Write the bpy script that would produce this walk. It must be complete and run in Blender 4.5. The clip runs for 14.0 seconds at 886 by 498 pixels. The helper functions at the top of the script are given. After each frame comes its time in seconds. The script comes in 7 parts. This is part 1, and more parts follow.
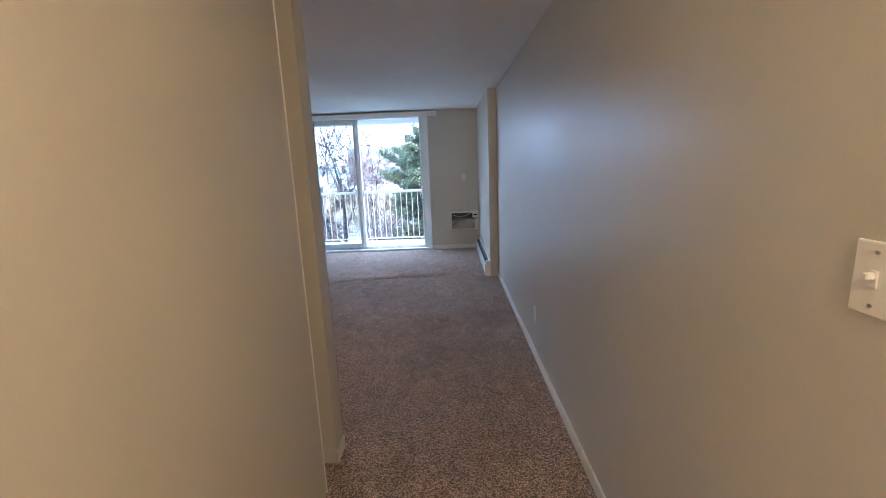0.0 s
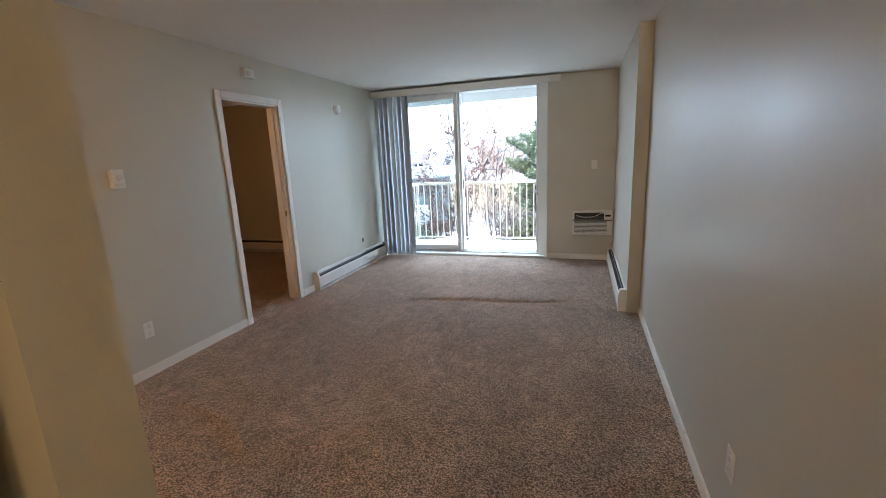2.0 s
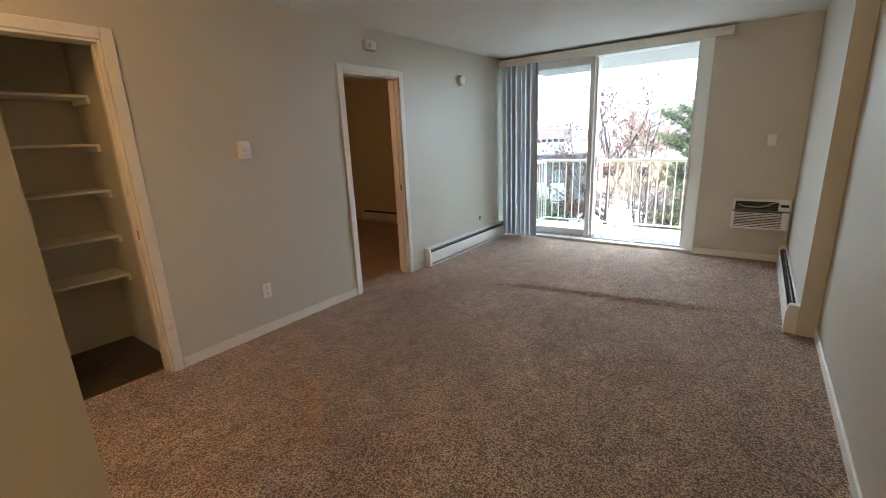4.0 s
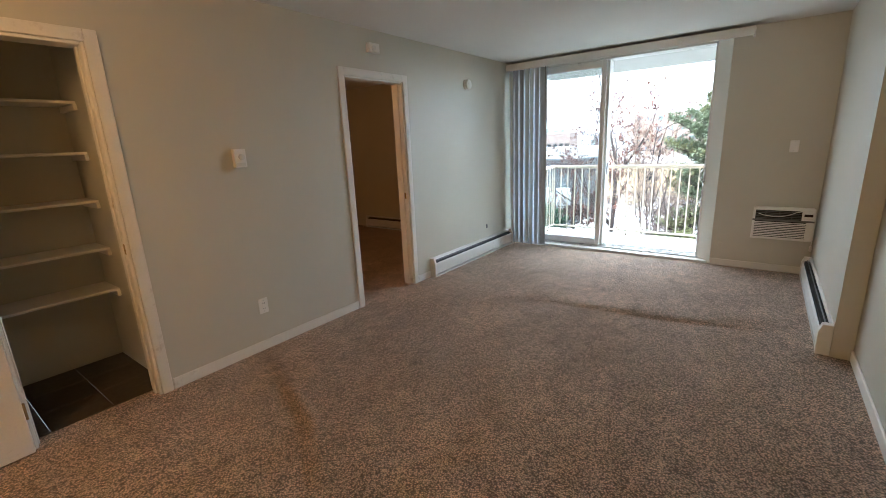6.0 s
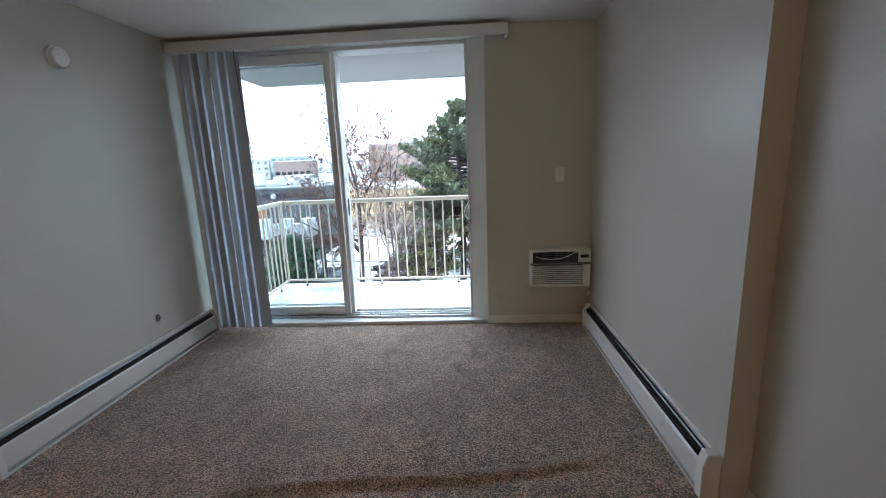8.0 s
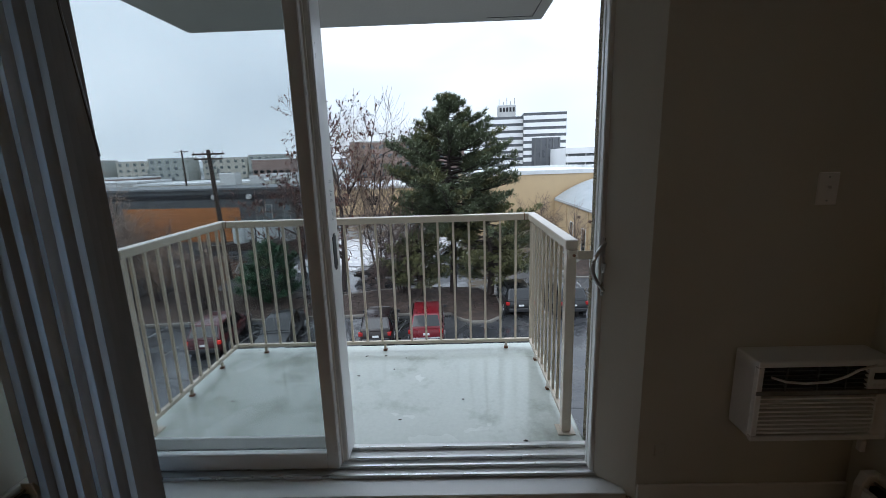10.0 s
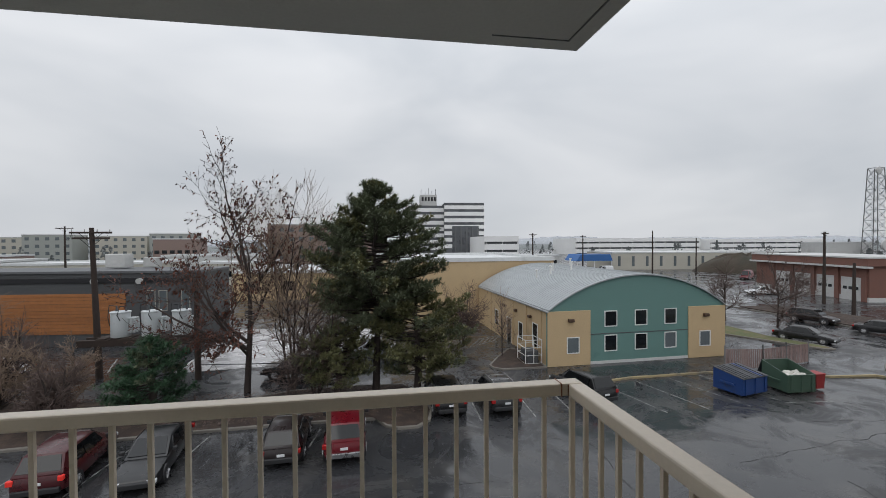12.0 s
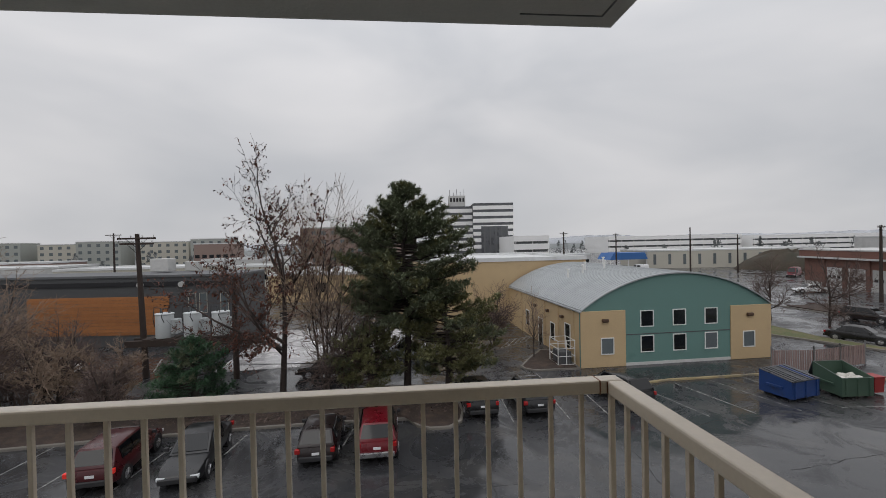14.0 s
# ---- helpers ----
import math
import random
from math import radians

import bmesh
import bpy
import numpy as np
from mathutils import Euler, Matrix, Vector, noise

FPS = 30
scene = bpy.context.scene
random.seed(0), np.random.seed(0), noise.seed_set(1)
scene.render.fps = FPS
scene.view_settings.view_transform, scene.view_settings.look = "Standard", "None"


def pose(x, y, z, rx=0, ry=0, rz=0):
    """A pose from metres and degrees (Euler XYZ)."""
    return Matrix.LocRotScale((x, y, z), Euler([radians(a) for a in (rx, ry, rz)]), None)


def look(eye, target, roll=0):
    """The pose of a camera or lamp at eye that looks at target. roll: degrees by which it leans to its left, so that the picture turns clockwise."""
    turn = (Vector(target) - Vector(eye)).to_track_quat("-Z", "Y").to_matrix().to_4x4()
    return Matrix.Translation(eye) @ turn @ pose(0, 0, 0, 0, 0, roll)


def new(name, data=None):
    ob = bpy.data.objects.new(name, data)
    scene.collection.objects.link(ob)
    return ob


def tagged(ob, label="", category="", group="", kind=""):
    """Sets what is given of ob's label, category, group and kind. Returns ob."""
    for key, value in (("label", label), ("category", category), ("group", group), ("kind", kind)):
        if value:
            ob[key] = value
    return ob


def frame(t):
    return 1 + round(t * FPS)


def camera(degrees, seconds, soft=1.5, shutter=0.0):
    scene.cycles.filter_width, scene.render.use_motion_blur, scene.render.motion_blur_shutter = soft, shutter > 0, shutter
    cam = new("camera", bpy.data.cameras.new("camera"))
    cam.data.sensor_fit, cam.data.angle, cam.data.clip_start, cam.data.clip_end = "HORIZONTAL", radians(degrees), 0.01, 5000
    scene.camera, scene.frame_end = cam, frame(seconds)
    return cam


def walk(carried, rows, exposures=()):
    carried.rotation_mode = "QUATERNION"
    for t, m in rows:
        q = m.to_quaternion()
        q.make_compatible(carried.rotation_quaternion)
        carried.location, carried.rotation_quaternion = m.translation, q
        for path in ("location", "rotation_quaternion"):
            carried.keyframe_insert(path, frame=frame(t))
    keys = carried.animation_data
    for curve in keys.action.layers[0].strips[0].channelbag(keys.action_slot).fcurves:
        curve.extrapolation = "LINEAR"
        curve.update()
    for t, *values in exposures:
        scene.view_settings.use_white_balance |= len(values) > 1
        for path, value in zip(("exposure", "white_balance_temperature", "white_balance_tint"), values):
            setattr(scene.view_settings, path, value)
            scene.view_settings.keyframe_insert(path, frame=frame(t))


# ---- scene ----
cam = camera(92.3, 14.0, soft=0.85)
PATH = [
    (0, (0.526, 0.148, 1.55), (0.49, 2.107, 1.152), -2.4),
    (0.5, (0.58, 0.583, 1.549), (0.384, 2.549, 1.238), -2.5),
    (1, (0.604, 1.085, 1.517), (0.368, 3.041, 1.17), -1.6),
    (1.5, (0.7, 1.524, 1.479), (0.253, 3.439, 1.116), -2.2),
    (2, (0.645, 1.792, 1.461), (0.033, 3.649, 1.039), -2.6),
    (2.5, (0.628, 1.998, 1.459), (-0.076, 3.808, 0.984), -3.0),
    (3, (0.639, 2.099, 1.478), (-0.245, 3.818, 0.96), -2.2),
    (3.5, (0.674, 2.147, 1.457), (-0.33, 3.798, 0.939), -2.1),
    (3.7, (0.707, 2.149, 1.438), (-0.382, 3.746, 0.927), -2.2),
    (5.8, (0.597, 2.221, 1.469), (-0.649, 3.706, 0.978), -2.8),
    (6, (0.583, 2.302, 1.459), (-0.587, 3.851, 0.975), -2.5),
    (6.5, (0.4, 2.681, 1.447), (-0.455, 4.42, 0.952), -4.6),
    (7, (0.314, 3.186, 1.414), (-0.073, 5.085, 0.919), -3.1),
    (7.5, (0.21, 3.721, 1.433), (-0.061, 5.663, 1.039), -2.9),
    (8, (0.061, 4.215, 1.436), (-0.071, 6.168, 1.026), -2.3),
    (8.2, (-0.003, 4.433, 1.44), (-0.123, 6.385, 1.018), -2.4),
    (10.3, (-0.588, 6.536, 1.42), (-0.618, 8.494, 1.009), -2.2),
    (10.5, (-0.616, 6.727, 1.412), (-0.645, 8.688, 1.016), -2.7),
    (11, (-0.693, 7.222, 1.415), (-0.737, 9.184, 1.026), -2.7),
    (11.5, (-0.784, 7.632, 1.46), (-0.634, 9.606, 1.178), -1.0),
    (12, (-0.727, 7.91, 1.571), (-0.402, 9.883, 1.54), -0.3),
    (12.5, (-0.668, 7.983, 1.599), (-0.262, 9.941, 1.638), -1.2),
    (13, (-0.618, 8.014, 1.568), (0.149, 9.861, 1.585), -1.4),
    (13.5, (-0.64, 8.012, 1.561), (0.06, 9.886, 1.568), -1.2),
    (14, (-0.714, 7.974, 1.53), (-0.525, 9.965, 1.505), -1.2),
]
EXPOSURES = [(0, 1.82, 4350, 6), (1.0, 1.90, 4800, 3), (2.0, 1.90, 5150, 3), (3.0, 1.86, 5450, 2), (3.7, 1.86, 5550, 2), (6.2, 1.86, 5550, 2), (6.7, 1.76, 5450, 3), (7.2, 1.38, 5250, 4), (8.2, 0.82, 5200, 4), (9.9, -1.05, 5700, 7), (10.5, -1.32, 5700, 7), (11.0, -1.58, 5850, 8), (11.5, -1.68, 6150, 9), (12.0, -1.92, 6450, 10), (14.0, -2.1, 6650, 12)]
walk(cam, [(t, look(eye, target, roll)) for t, eye, target, roll in PATH], EXPOSURES)

# ---- sky, sun, lamps ----
SUN_ELEV, SUN_TURN = 38.0, 200.0
world = bpy.data.worlds.new("overcast_sky")
scene.world = world
world.use_nodes = True
wt = world.node_tree
wt.nodes.clear()


def wn(kind, **sets):
    n = wt.nodes.new(kind)
    for k, v in sets.items():
        n.inputs[k].default_value = v
    return n


w_out, w_bg = wt.nodes.new("ShaderNodeOutputWorld"), wt.nodes.new("ShaderNodeBackground")
w_sky = wt.nodes.new("ShaderNodeTexSky")
w_sky.sky_type, w_sky.sun_disc = "NISHITA", False
w_sky.sun_elevation, w_sky.sun_rotation = radians(SUN_ELEV), radians(SUN_TURN)
w_co = wt.nodes.new("ShaderNodeTexCoord")
w_map = wn("ShaderNodeMapping", Scale=(1.0, 1.0, 2.6), Location=(0.3, 0.7, 0.0))
w_n1 = wn("ShaderNodeTexNoise", Scale=1.7, Detail=4.0, Roughness=0.48, Distortion=0.35)
w_rp = wt.nodes.new("ShaderNodeValToRGB")
w_rp.color_ramp.elements[0].position, w_rp.color_ramp.elements[0].color = 0.30, (0.70, 0.74, 0.79, 1)
w_rp.color_ramp.elements[1].position, w_rp.color_ramp.elements[1].color = 0.64, (0.95, 0.97, 1.0, 1)
w_dim = wn("ShaderNodeMix")
w_dim.data_type, w_dim.blend_type = "RGBA", "MULTIPLY"
w_dim.inputs[0].default_value = 1.0
w_dim.inputs[7].default_value = (2.9, 2.9, 2.9, 1)
w_sk = wn("ShaderNodeMix")
w_sk.data_type, w_sk.blend_type = "RGBA", "MULTIPLY"
w_sk.inputs[0].default_value = 1.0
w_sk.inputs[7].default_value = (0.12, 0.12, 0.12, 1)
w_mix = wn("ShaderNodeMix")
w_mix.data_type = "RGBA"
w_mix.inputs[0].default_value = 0.93
# an overcast sky grows brighter towards the zenith
w_sep = wt.nodes.new("ShaderNodeSeparateXYZ")
w_sq, w_up = wt.nodes.new("ShaderNodeMath"), wt.nodes.new("ShaderNodeMath")
w_sq.operation, w_up.operation = "MULTIPLY", "MULTIPLY_ADD"
w_up.inputs[1].default_value, w_up.inputs[2].default_value = 1.4, 1.0
w_zen = wn("ShaderNodeMix")
w_zen.data_type, w_zen.blend_type = "RGBA", "MULTIPLY"
w_zen.inputs[0].default_value = 1.0
wt.links.new(w_co.outputs["Generated"], w_sep.inputs[0])
wt.links.new(w_sep.outputs[2], w_sq.inputs[0])
wt.links.new(w_sep.outputs[2], w_sq.inputs[1])
wt.links.new(w_sq.outputs[0], w_up.inputs[0])
wt.links.new(w_co.outputs["Generated"], w_map.inputs[0])
wt.links.new(w_map.outputs[0], w_n1.inputs["Vector"])
wt.links.new(w_n1.outputs[0], w_rp.inputs[0])
wt.links.new(w_rp.outputs[0], w_dim.inputs[6])
wt.links.new(w_sky.outputs[0], w_sk.inputs[6])
wt.links.new(w_sk.outputs[2], w_mix.inputs[6])
wt.links.new(w_dim.outputs[2], w_mix.inputs[7])
wt.links.new(w_mix.outputs[2], w_zen.inputs[6])
wt.links.new(w_up.outputs[0], w_zen.inputs[7])
wt.links.new(w_zen.outputs[2], w_bg.inputs[0])
wt.links.new(w_bg.outputs[0], w_out.inputs[0])

sun = new("sun", bpy.data.lights.new("sun", "SUN"))
sun.data.energy, sun.data.angle, sun.data.color = 1.0, radians(30), (1.0, 0.97, 0.93)
sun.rotation_euler = (radians(90 - SUN_ELEV), 0, radians(180 - SUN_TURN))


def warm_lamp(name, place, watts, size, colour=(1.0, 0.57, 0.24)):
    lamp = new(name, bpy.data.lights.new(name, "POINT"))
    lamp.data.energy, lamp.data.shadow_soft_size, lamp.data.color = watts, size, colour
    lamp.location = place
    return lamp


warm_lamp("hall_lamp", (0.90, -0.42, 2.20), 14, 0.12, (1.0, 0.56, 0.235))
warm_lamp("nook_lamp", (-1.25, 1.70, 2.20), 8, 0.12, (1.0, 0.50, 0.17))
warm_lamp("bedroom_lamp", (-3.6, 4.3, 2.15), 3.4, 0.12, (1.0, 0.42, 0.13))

# ---- small builders ----


def box(bm, x0, x1, y0, y1, z0, z1, bevel=0.0, seg=1):
    r = bmesh.ops.create_cube(bm, size=1.0)
    vs = r["verts"]
    for v in vs:
        v.co = Vector((x0 + (v.co.x + 0.5) * (x1 - x0), y0 + (v.co.y + 0.5) * (y1 - y0), z0 + (v.co.z + 0.5) * (z1 - z0)))
    if bevel > 0:
        es = list({e for v in vs for e in v.link_edges})
        bmesh.ops.bevel(bm, geom=es, offset=bevel, segments=seg, affect="EDGES", profile=0.5)
    return vs


def cyl(bm, place, r, length, axis="z", seg=16, r2=None, bevel=0.0):
    m = Matrix.Translation(place)
    if axis == "x":
        m = m @ Matrix.Rotation(radians(90), 4, "Y")
    elif axis == "y":
        m = m @ Matrix.Rotation(radians(-90), 4, "X")
    out = bmesh.ops.create_cone(bm, cap_ends=True, segments=seg, radius1=r, radius2=r if r2 is None else r2, depth=length, matrix=m)
    if bevel > 0:
        es = [e for e in {e for v in out["verts"] for e in v.link_edges} if len(e.link_faces) == 2 and e.calc_face_angle(0) > 0.9]
        bmesh.ops.bevel(bm, geom=es, offset=bevel, segments=2, affect="EDGES", profile=0.5)
    return out["verts"]


def prism(bm, outline, axis, a, b):
    """Extrudes a 2D outline along an axis from a to b."""
    def at(p, w):
        return {"x": (w, p[0], p[1]), "y": (p[0], w, p[1]), "z": (p[0], p[1], w)}[axis]
    lo = [bm.verts.new(at(p, a)) for p in outline]
    hi = [bm.verts.new(at(p, b)) for p in outline]
    n = len(outline)
    fs = [bm.faces.new(lo), bm.faces.new(list(reversed(hi)))]
    for i in range(n):
        fs.append(bm.faces.new((lo[i], hi[i], hi[(i + 1) % n], lo[(i + 1) % n])))
    bmesh.ops.recalc_face_normals(bm, faces=fs)
    return fs


def tube(bm, pts, radii, seg=6):
    """A tapered round tube along points."""
    rings, up = [], Vector((0.31, 0.17, 0.93))
    for i, p in enumerate(pts):
        p = Vector(p)
        d = (Vector(pts[min(i + 1, len(pts) - 1)]) - Vector(pts[max(i - 1, 0)])).normalized()
        u = d.cross(up)
        if u.length < 0.05:
            u = d.cross(Vector((1, 0, 0)))
        u.normalize()
        w = d.cross(u)
        r = radii[i] if isinstance(radii, (list, tuple)) else radii
        rings.append([bm.verts.new(p + r * (math.cos(2 * math.pi * k / seg) * u + math.sin(2 * math.pi * k / seg) * w)) for k in range(seg)])
    for a, b in zip(rings, rings[1:]):
        for k in range(seg):
            bm.faces.new((a[k], a[(k + 1) % seg], b[(k + 1) % seg], b[k]))
    bm.faces.new(list(reversed(rings[0])))
    bm.faces.new(rings[-1])


def mesh_of(name, bm, material, smooth=False):
    me = bpy.data.meshes.new(name)
    bmesh.ops.recalc_face_normals(bm, faces=bm.faces)
    bm.to_mesh(me)
    bm.free()
    for m in (material if isinstance(material, (list, tuple)) else [material]):
        me.materials.append(m)
    if smooth:
        me.polygons.foreach_set("use_smooth", [True] * len(me.polygons))
        me.set_sharp_from_angle(angle=radians(38))
    return me


def raw_mesh(name, verts, faces, material, smooth=False):
    me = bpy.data.meshes.new(name)
    me.from_pydata([tuple(v) for v in verts], [], faces)
    me.materials.append(material)
    if smooth:
        me.polygons.foreach_set("use_smooth", [True] * len(me.polygons))
    me.update()
    return me


def part(name, bm, material, parent, label="", smooth=False):
    data = bm if isinstance(bm, bpy.types.Mesh) else mesh_of(name, bm, material, smooth)
    ob = new(name, data)
    ob.parent = parent
    return tagged(ob, label)


def thing(name, place, label, category, group="", kind="", turn=0.0):
    ob = new(name)
    ob.empty_display_size = 0.1
    ob.matrix_basis = pose(place[0], place[1], place[2], 0, 0, turn)
    return tagged(ob, label, category, group, kind)


def single(name, bm, material, label, category, group="", kind="", smooth=False):
    ob = new(name, bm if isinstance(bm, bpy.types.Mesh) else mesh_of(name, bm, material, smooth))
    return tagged(ob, label, category, group, kind)


def boxes(*dims, bevel=0.0):
    bm = bmesh.new()
    for d in dims:
        box(bm, *d, bevel=bevel)
    return bm


def box_mesh(name, material, x0, x1, y0, y1, z0, z1, bevel=0.0):
    bm = bmesh.new()
    box(bm, x0, x1, y0, y1, z0, z1, bevel)
    return mesh_of(name, bm, material)


# ---- materials ----


def mat(name, colour, rough=0.6, metal=0.0, vary=0.08, scale=6.0, fine=120.0, bump=0.1, bump_at=0.004, rough_vary=0.1, dirt=None, dirt_cover=0.0, dirt_scale=1.5, spec=0.5, coat=0.0, per_object=0.0, stretch=(1, 1, 1)):
    """A painted or mineral surface: two scales of tone, optional dirt with a shape of its own, fine relief."""
    m = bpy.data.materials.new(name)
    m.use_nodes = True
    nt = m.node_tree
    bs = nt.nodes["Principled BSDF"]
    co = nt.nodes.new("ShaderNodeTexCoord")
    mp = nt.nodes.new("ShaderNodeMapping")
    mp.inputs["Scale"].default_value = stretch
    nt.links.new(co.outputs["Object"], mp.inputs[0])

    def noise_at(s, detail, rough_=0.55):
        n = nt.nodes.new("ShaderNodeTexNoise")
        n.inputs["Scale"].default_value, n.inputs["Detail"].default_value, n.inputs["Roughness"].default_value = s, detail, rough_
        nt.links.new(mp.outputs[0], n.inputs["Vector"])
        return n

    big, small = noise_at(scale, 4.0), noise_at(fine, 3.0)
    both = nt.nodes.new("ShaderNodeMath")
    both.operation = "ADD"
    nt.links.new(big.outputs[0], both.inputs[0])
    nt.links.new(small.outputs[0], both.inputs[1])
    rng = nt.nodes.new("ShaderNodeMapRange")
    rng.inputs[1].default_value, rng.inputs[2].default_value = 0.6, 1.4
    rng.inputs[3].default_value, rng.inputs[4].default_value = 1 - vary, 1 + vary
    nt.links.new(both.outputs[0], rng.inputs[0])
    tone = nt.nodes.new("ShaderNodeMix")
    tone.data_type, tone.blend_type = "RGBA", "MULTIPLY"
    tone.inputs[0].default_value = 1.0
    tone.inputs[6].default_value = (*colour, 1)
    nt.links.new(rng.outputs[0], tone.inputs[7])
    last = tone.outputs[2]
    if per_object > 0:
        info = nt.nodes.new("ShaderNodeObjectInfo")
        r2 = nt.nodes.new("ShaderNodeMapRange")
        r2.inputs[3].default_value, r2.inputs[4].default_value = 1 - per_object, 1 + per_object
        nt.links.new(info.outputs["Random"], r2.inputs[0])
        t2 = nt.nodes.new("ShaderNodeMix")
        t2.data_type, t2.blend_type = "RGBA", "MULTIPLY"
        t2.inputs[0].default_value = 1.0
        nt.links.new(last, t2.inputs[6])
        nt.links.new(r2.outputs[0], t2.inputs[7])
        last = t2.outputs[2]
    if dirt:
        dn = noise_at(dirt_scale, 6.0, 0.65)
        dr = nt.nodes.new("ShaderNodeValToRGB")
        dr.color_ramp.elements[0].position, dr.color_ramp.elements[0].color = 1 - dirt_cover - 0.08, (0, 0, 0, 1)
        dr.color_ramp.elements[1].position, dr.color_ramp.elements[1].color = 1 - dirt_cover + 0.12, (1, 1, 1, 1)
        nt.links.new(dn.outputs[0], dr.inputs[0])
        dm = nt.nodes.new("ShaderNodeMix")
        dm.data_type = "RGBA"
        nt.links.new(dr.outputs[0], dm.inputs[0])
        nt.links.new(last, dm.inputs[6])
        dm.inputs[7].default_value = (*dirt, 1)
        last = dm.outputs[2]
    nt.links.new(last, bs.inputs["Base Color"])
    rr = nt.nodes.new("ShaderNodeMapRange")
    rr.inputs[1].default_value, rr.inputs[2].default_value = 0.3, 0.7
    rr.inputs[3].default_value, rr.inputs[4].default_value = max(0.02, rough - rough_vary), min(1.0, rough + rough_vary)
    nt.links.new(big.outputs[0], rr.inputs[0])
    nt.links.new(rr.outputs[0], bs.inputs["Roughness"])
    bs.inputs["Metallic"].default_value = metal
    bs.inputs["Specular IOR Level"].default_value = spec
    bs.inputs["Coat Weight"].default_value = coat
    if bump > 0:
        bp = nt.nodes.new("ShaderNodeBump")
        bp.inputs["Strength"].default_value, bp.inputs["Distance"].default_value = bump, bump_at
        nt.links.new(small.outputs[0], bp.inputs["Height"])
        nt.links.new(bp.outputs[0], bs.inputs["Normal"])
    return m


def glass_mat(name, tint=(0.93, 0.96, 0.96), rough=0.0):
    """Thin pane: clear with a mirror sheen that grows at grazing angles."""
    m = bpy.data.materials.new(name)
    m.use_nodes = True
    nt = m.node_tree
    nt.nodes.clear()
    out = nt.nodes.new("ShaderNodeOutputMaterial")
    tr, gl, mx, lw = (nt.nodes.new(k) for k in ("ShaderNodeBsdfTransparent", "ShaderNodeBsdfGlossy", "ShaderNodeMixShader", "ShaderNodeLayerWeight"))
    pw, fr = nt.nodes.new("ShaderNodeMath"), nt.nodes.new("ShaderNodeMath")
    pw.operation, fr.operation = "POWER", "MULTIPLY_ADD"
    pw.inputs[1].default_value = 5.0
    lw.inputs[0].default_value = 0.5
    fr.inputs[1].default_value, fr.inputs[2].default_value = 0.45, 0.022
    nt.links.new(lw.outputs["Facing"], pw.inputs[0])
    nt.links.new(pw.outputs[0], fr.inputs[0])
    tr.inputs[0].default_value = (*tint, 1)
    gl.inputs["Roughness"].default_value = rough
    nt.links.new(fr.outputs[0], mx.inputs[0])
    nt.links.new(tr.outputs[0], mx.inputs[1])
    nt.links.new(gl.outputs[0], mx.inputs[2])
    nt.links.new(mx.outputs[0], out.inputs[0])
    return m


def light_mat(name, colour, strength):
    m = bpy.data.materials.new(name)
    m.use_nodes = True
    bs = m.node_tree.nodes["Principled BSDF"]
    bs.inputs["Base Color"].default_value = (*colour, 1)
    bs.inputs["Emission Color"].default_value = (*colour, 1)
    bs.inputs["Emission Strength"].default_value = strength
    return m


WALL = mat("wall_paint", (0.645, 0.618, 0.53), 0.365, vary=0.035, scale=1.3, fine=220, bump=0.10, bump_at=0.0015, rough_vary=0.06, spec=0.45)
CEIL = mat("ceiling_paint", (0.82, 0.81, 0.78), 0.85, vary=0.04, scale=2.0, fine=160, bump=0.35, bump_at=0.004)
TRIM = mat("white_trim_paint", (0.86, 0.83, 0.77), 0.38, vary=0.04, scale=5, fine=90, bump=0.05, dirt=(0.5, 0.44, 0.36), dirt_cover=0.30, dirt_scale=7)
VINYL = mat("white_vinyl", (0.78, 0.78, 0.76), 0.35, vary=0.03, bump=0.03, dirt=(0.5, 0.48, 0.45), dirt_cover=0.27, dirt_scale=5)
PLASTIC = mat("white_plastic", (0.88, 0.86, 0.82), 0.38, vary=0.02, bump=0.02)
DARK = mat("black_slot", (0.012, 0.012, 0.012), 0.55, vary=0.2, bump=0.05)
HEATER = mat("heater_enamel", (0.78, 0.76, 0.72), 0.36, vary=0.04, scale=3, bump=0.04, dirt=(0.5, 0.45, 0.38), dirt_cover=0.30, dirt_scale=9)
CAN_GREY = mat("dull_grey_plastic", (0.20, 0.19, 0.18), 0.45, vary=0.1)
PRINT = mat("faded_grey_print", (0.36, 0.38, 0.40), 0.5, vary=0.1)
ALU = mat("heater_fin_metal", (0.16, 0.16, 0.16), 0.4, metal=0.8, vary=0.2)
STEEL = mat("brushed_steel", (0.55, 0.55, 0.54), 0.3, metal=1.0, vary=0.1, fine=300)
BRASS = mat("worn_brass", (0.42, 0.30, 0.14), 0.35, metal=1.0, vary=0.15)
# tone swings by half per slat: lit and shaded stripes put into the colour
BLIND = mat("grey_blind_vinyl", (0.60, 0.67, 0.76), 0.40, vary=0.05, scale=4, fine=60, bump=0.08, per_object=0.5, stretch=(1, 1, 0.2))
GLASS = glass_mat("window_glass")
TILE = mat("dark_closet_tile", (0.085, 0.067, 0.052), 0.6, vary=0.35, scale=4, fine=30, bump=0.15, per_object=0.3)
RAIL = mat("wet_cream_rail_enamel", (0.58, 0.50, 0.40), 0.14, vary=0.06, scale=6, fine=60, bump=0.06, dirt=(0.30, 0.22, 0.15), dirt_cover=0.27, dirt_scale=6)
RUST = mat("rusty_joint", (0.16, 0.07, 0.035), 0.8, vary=0.4, scale=30, fine=150, bump=0.5)
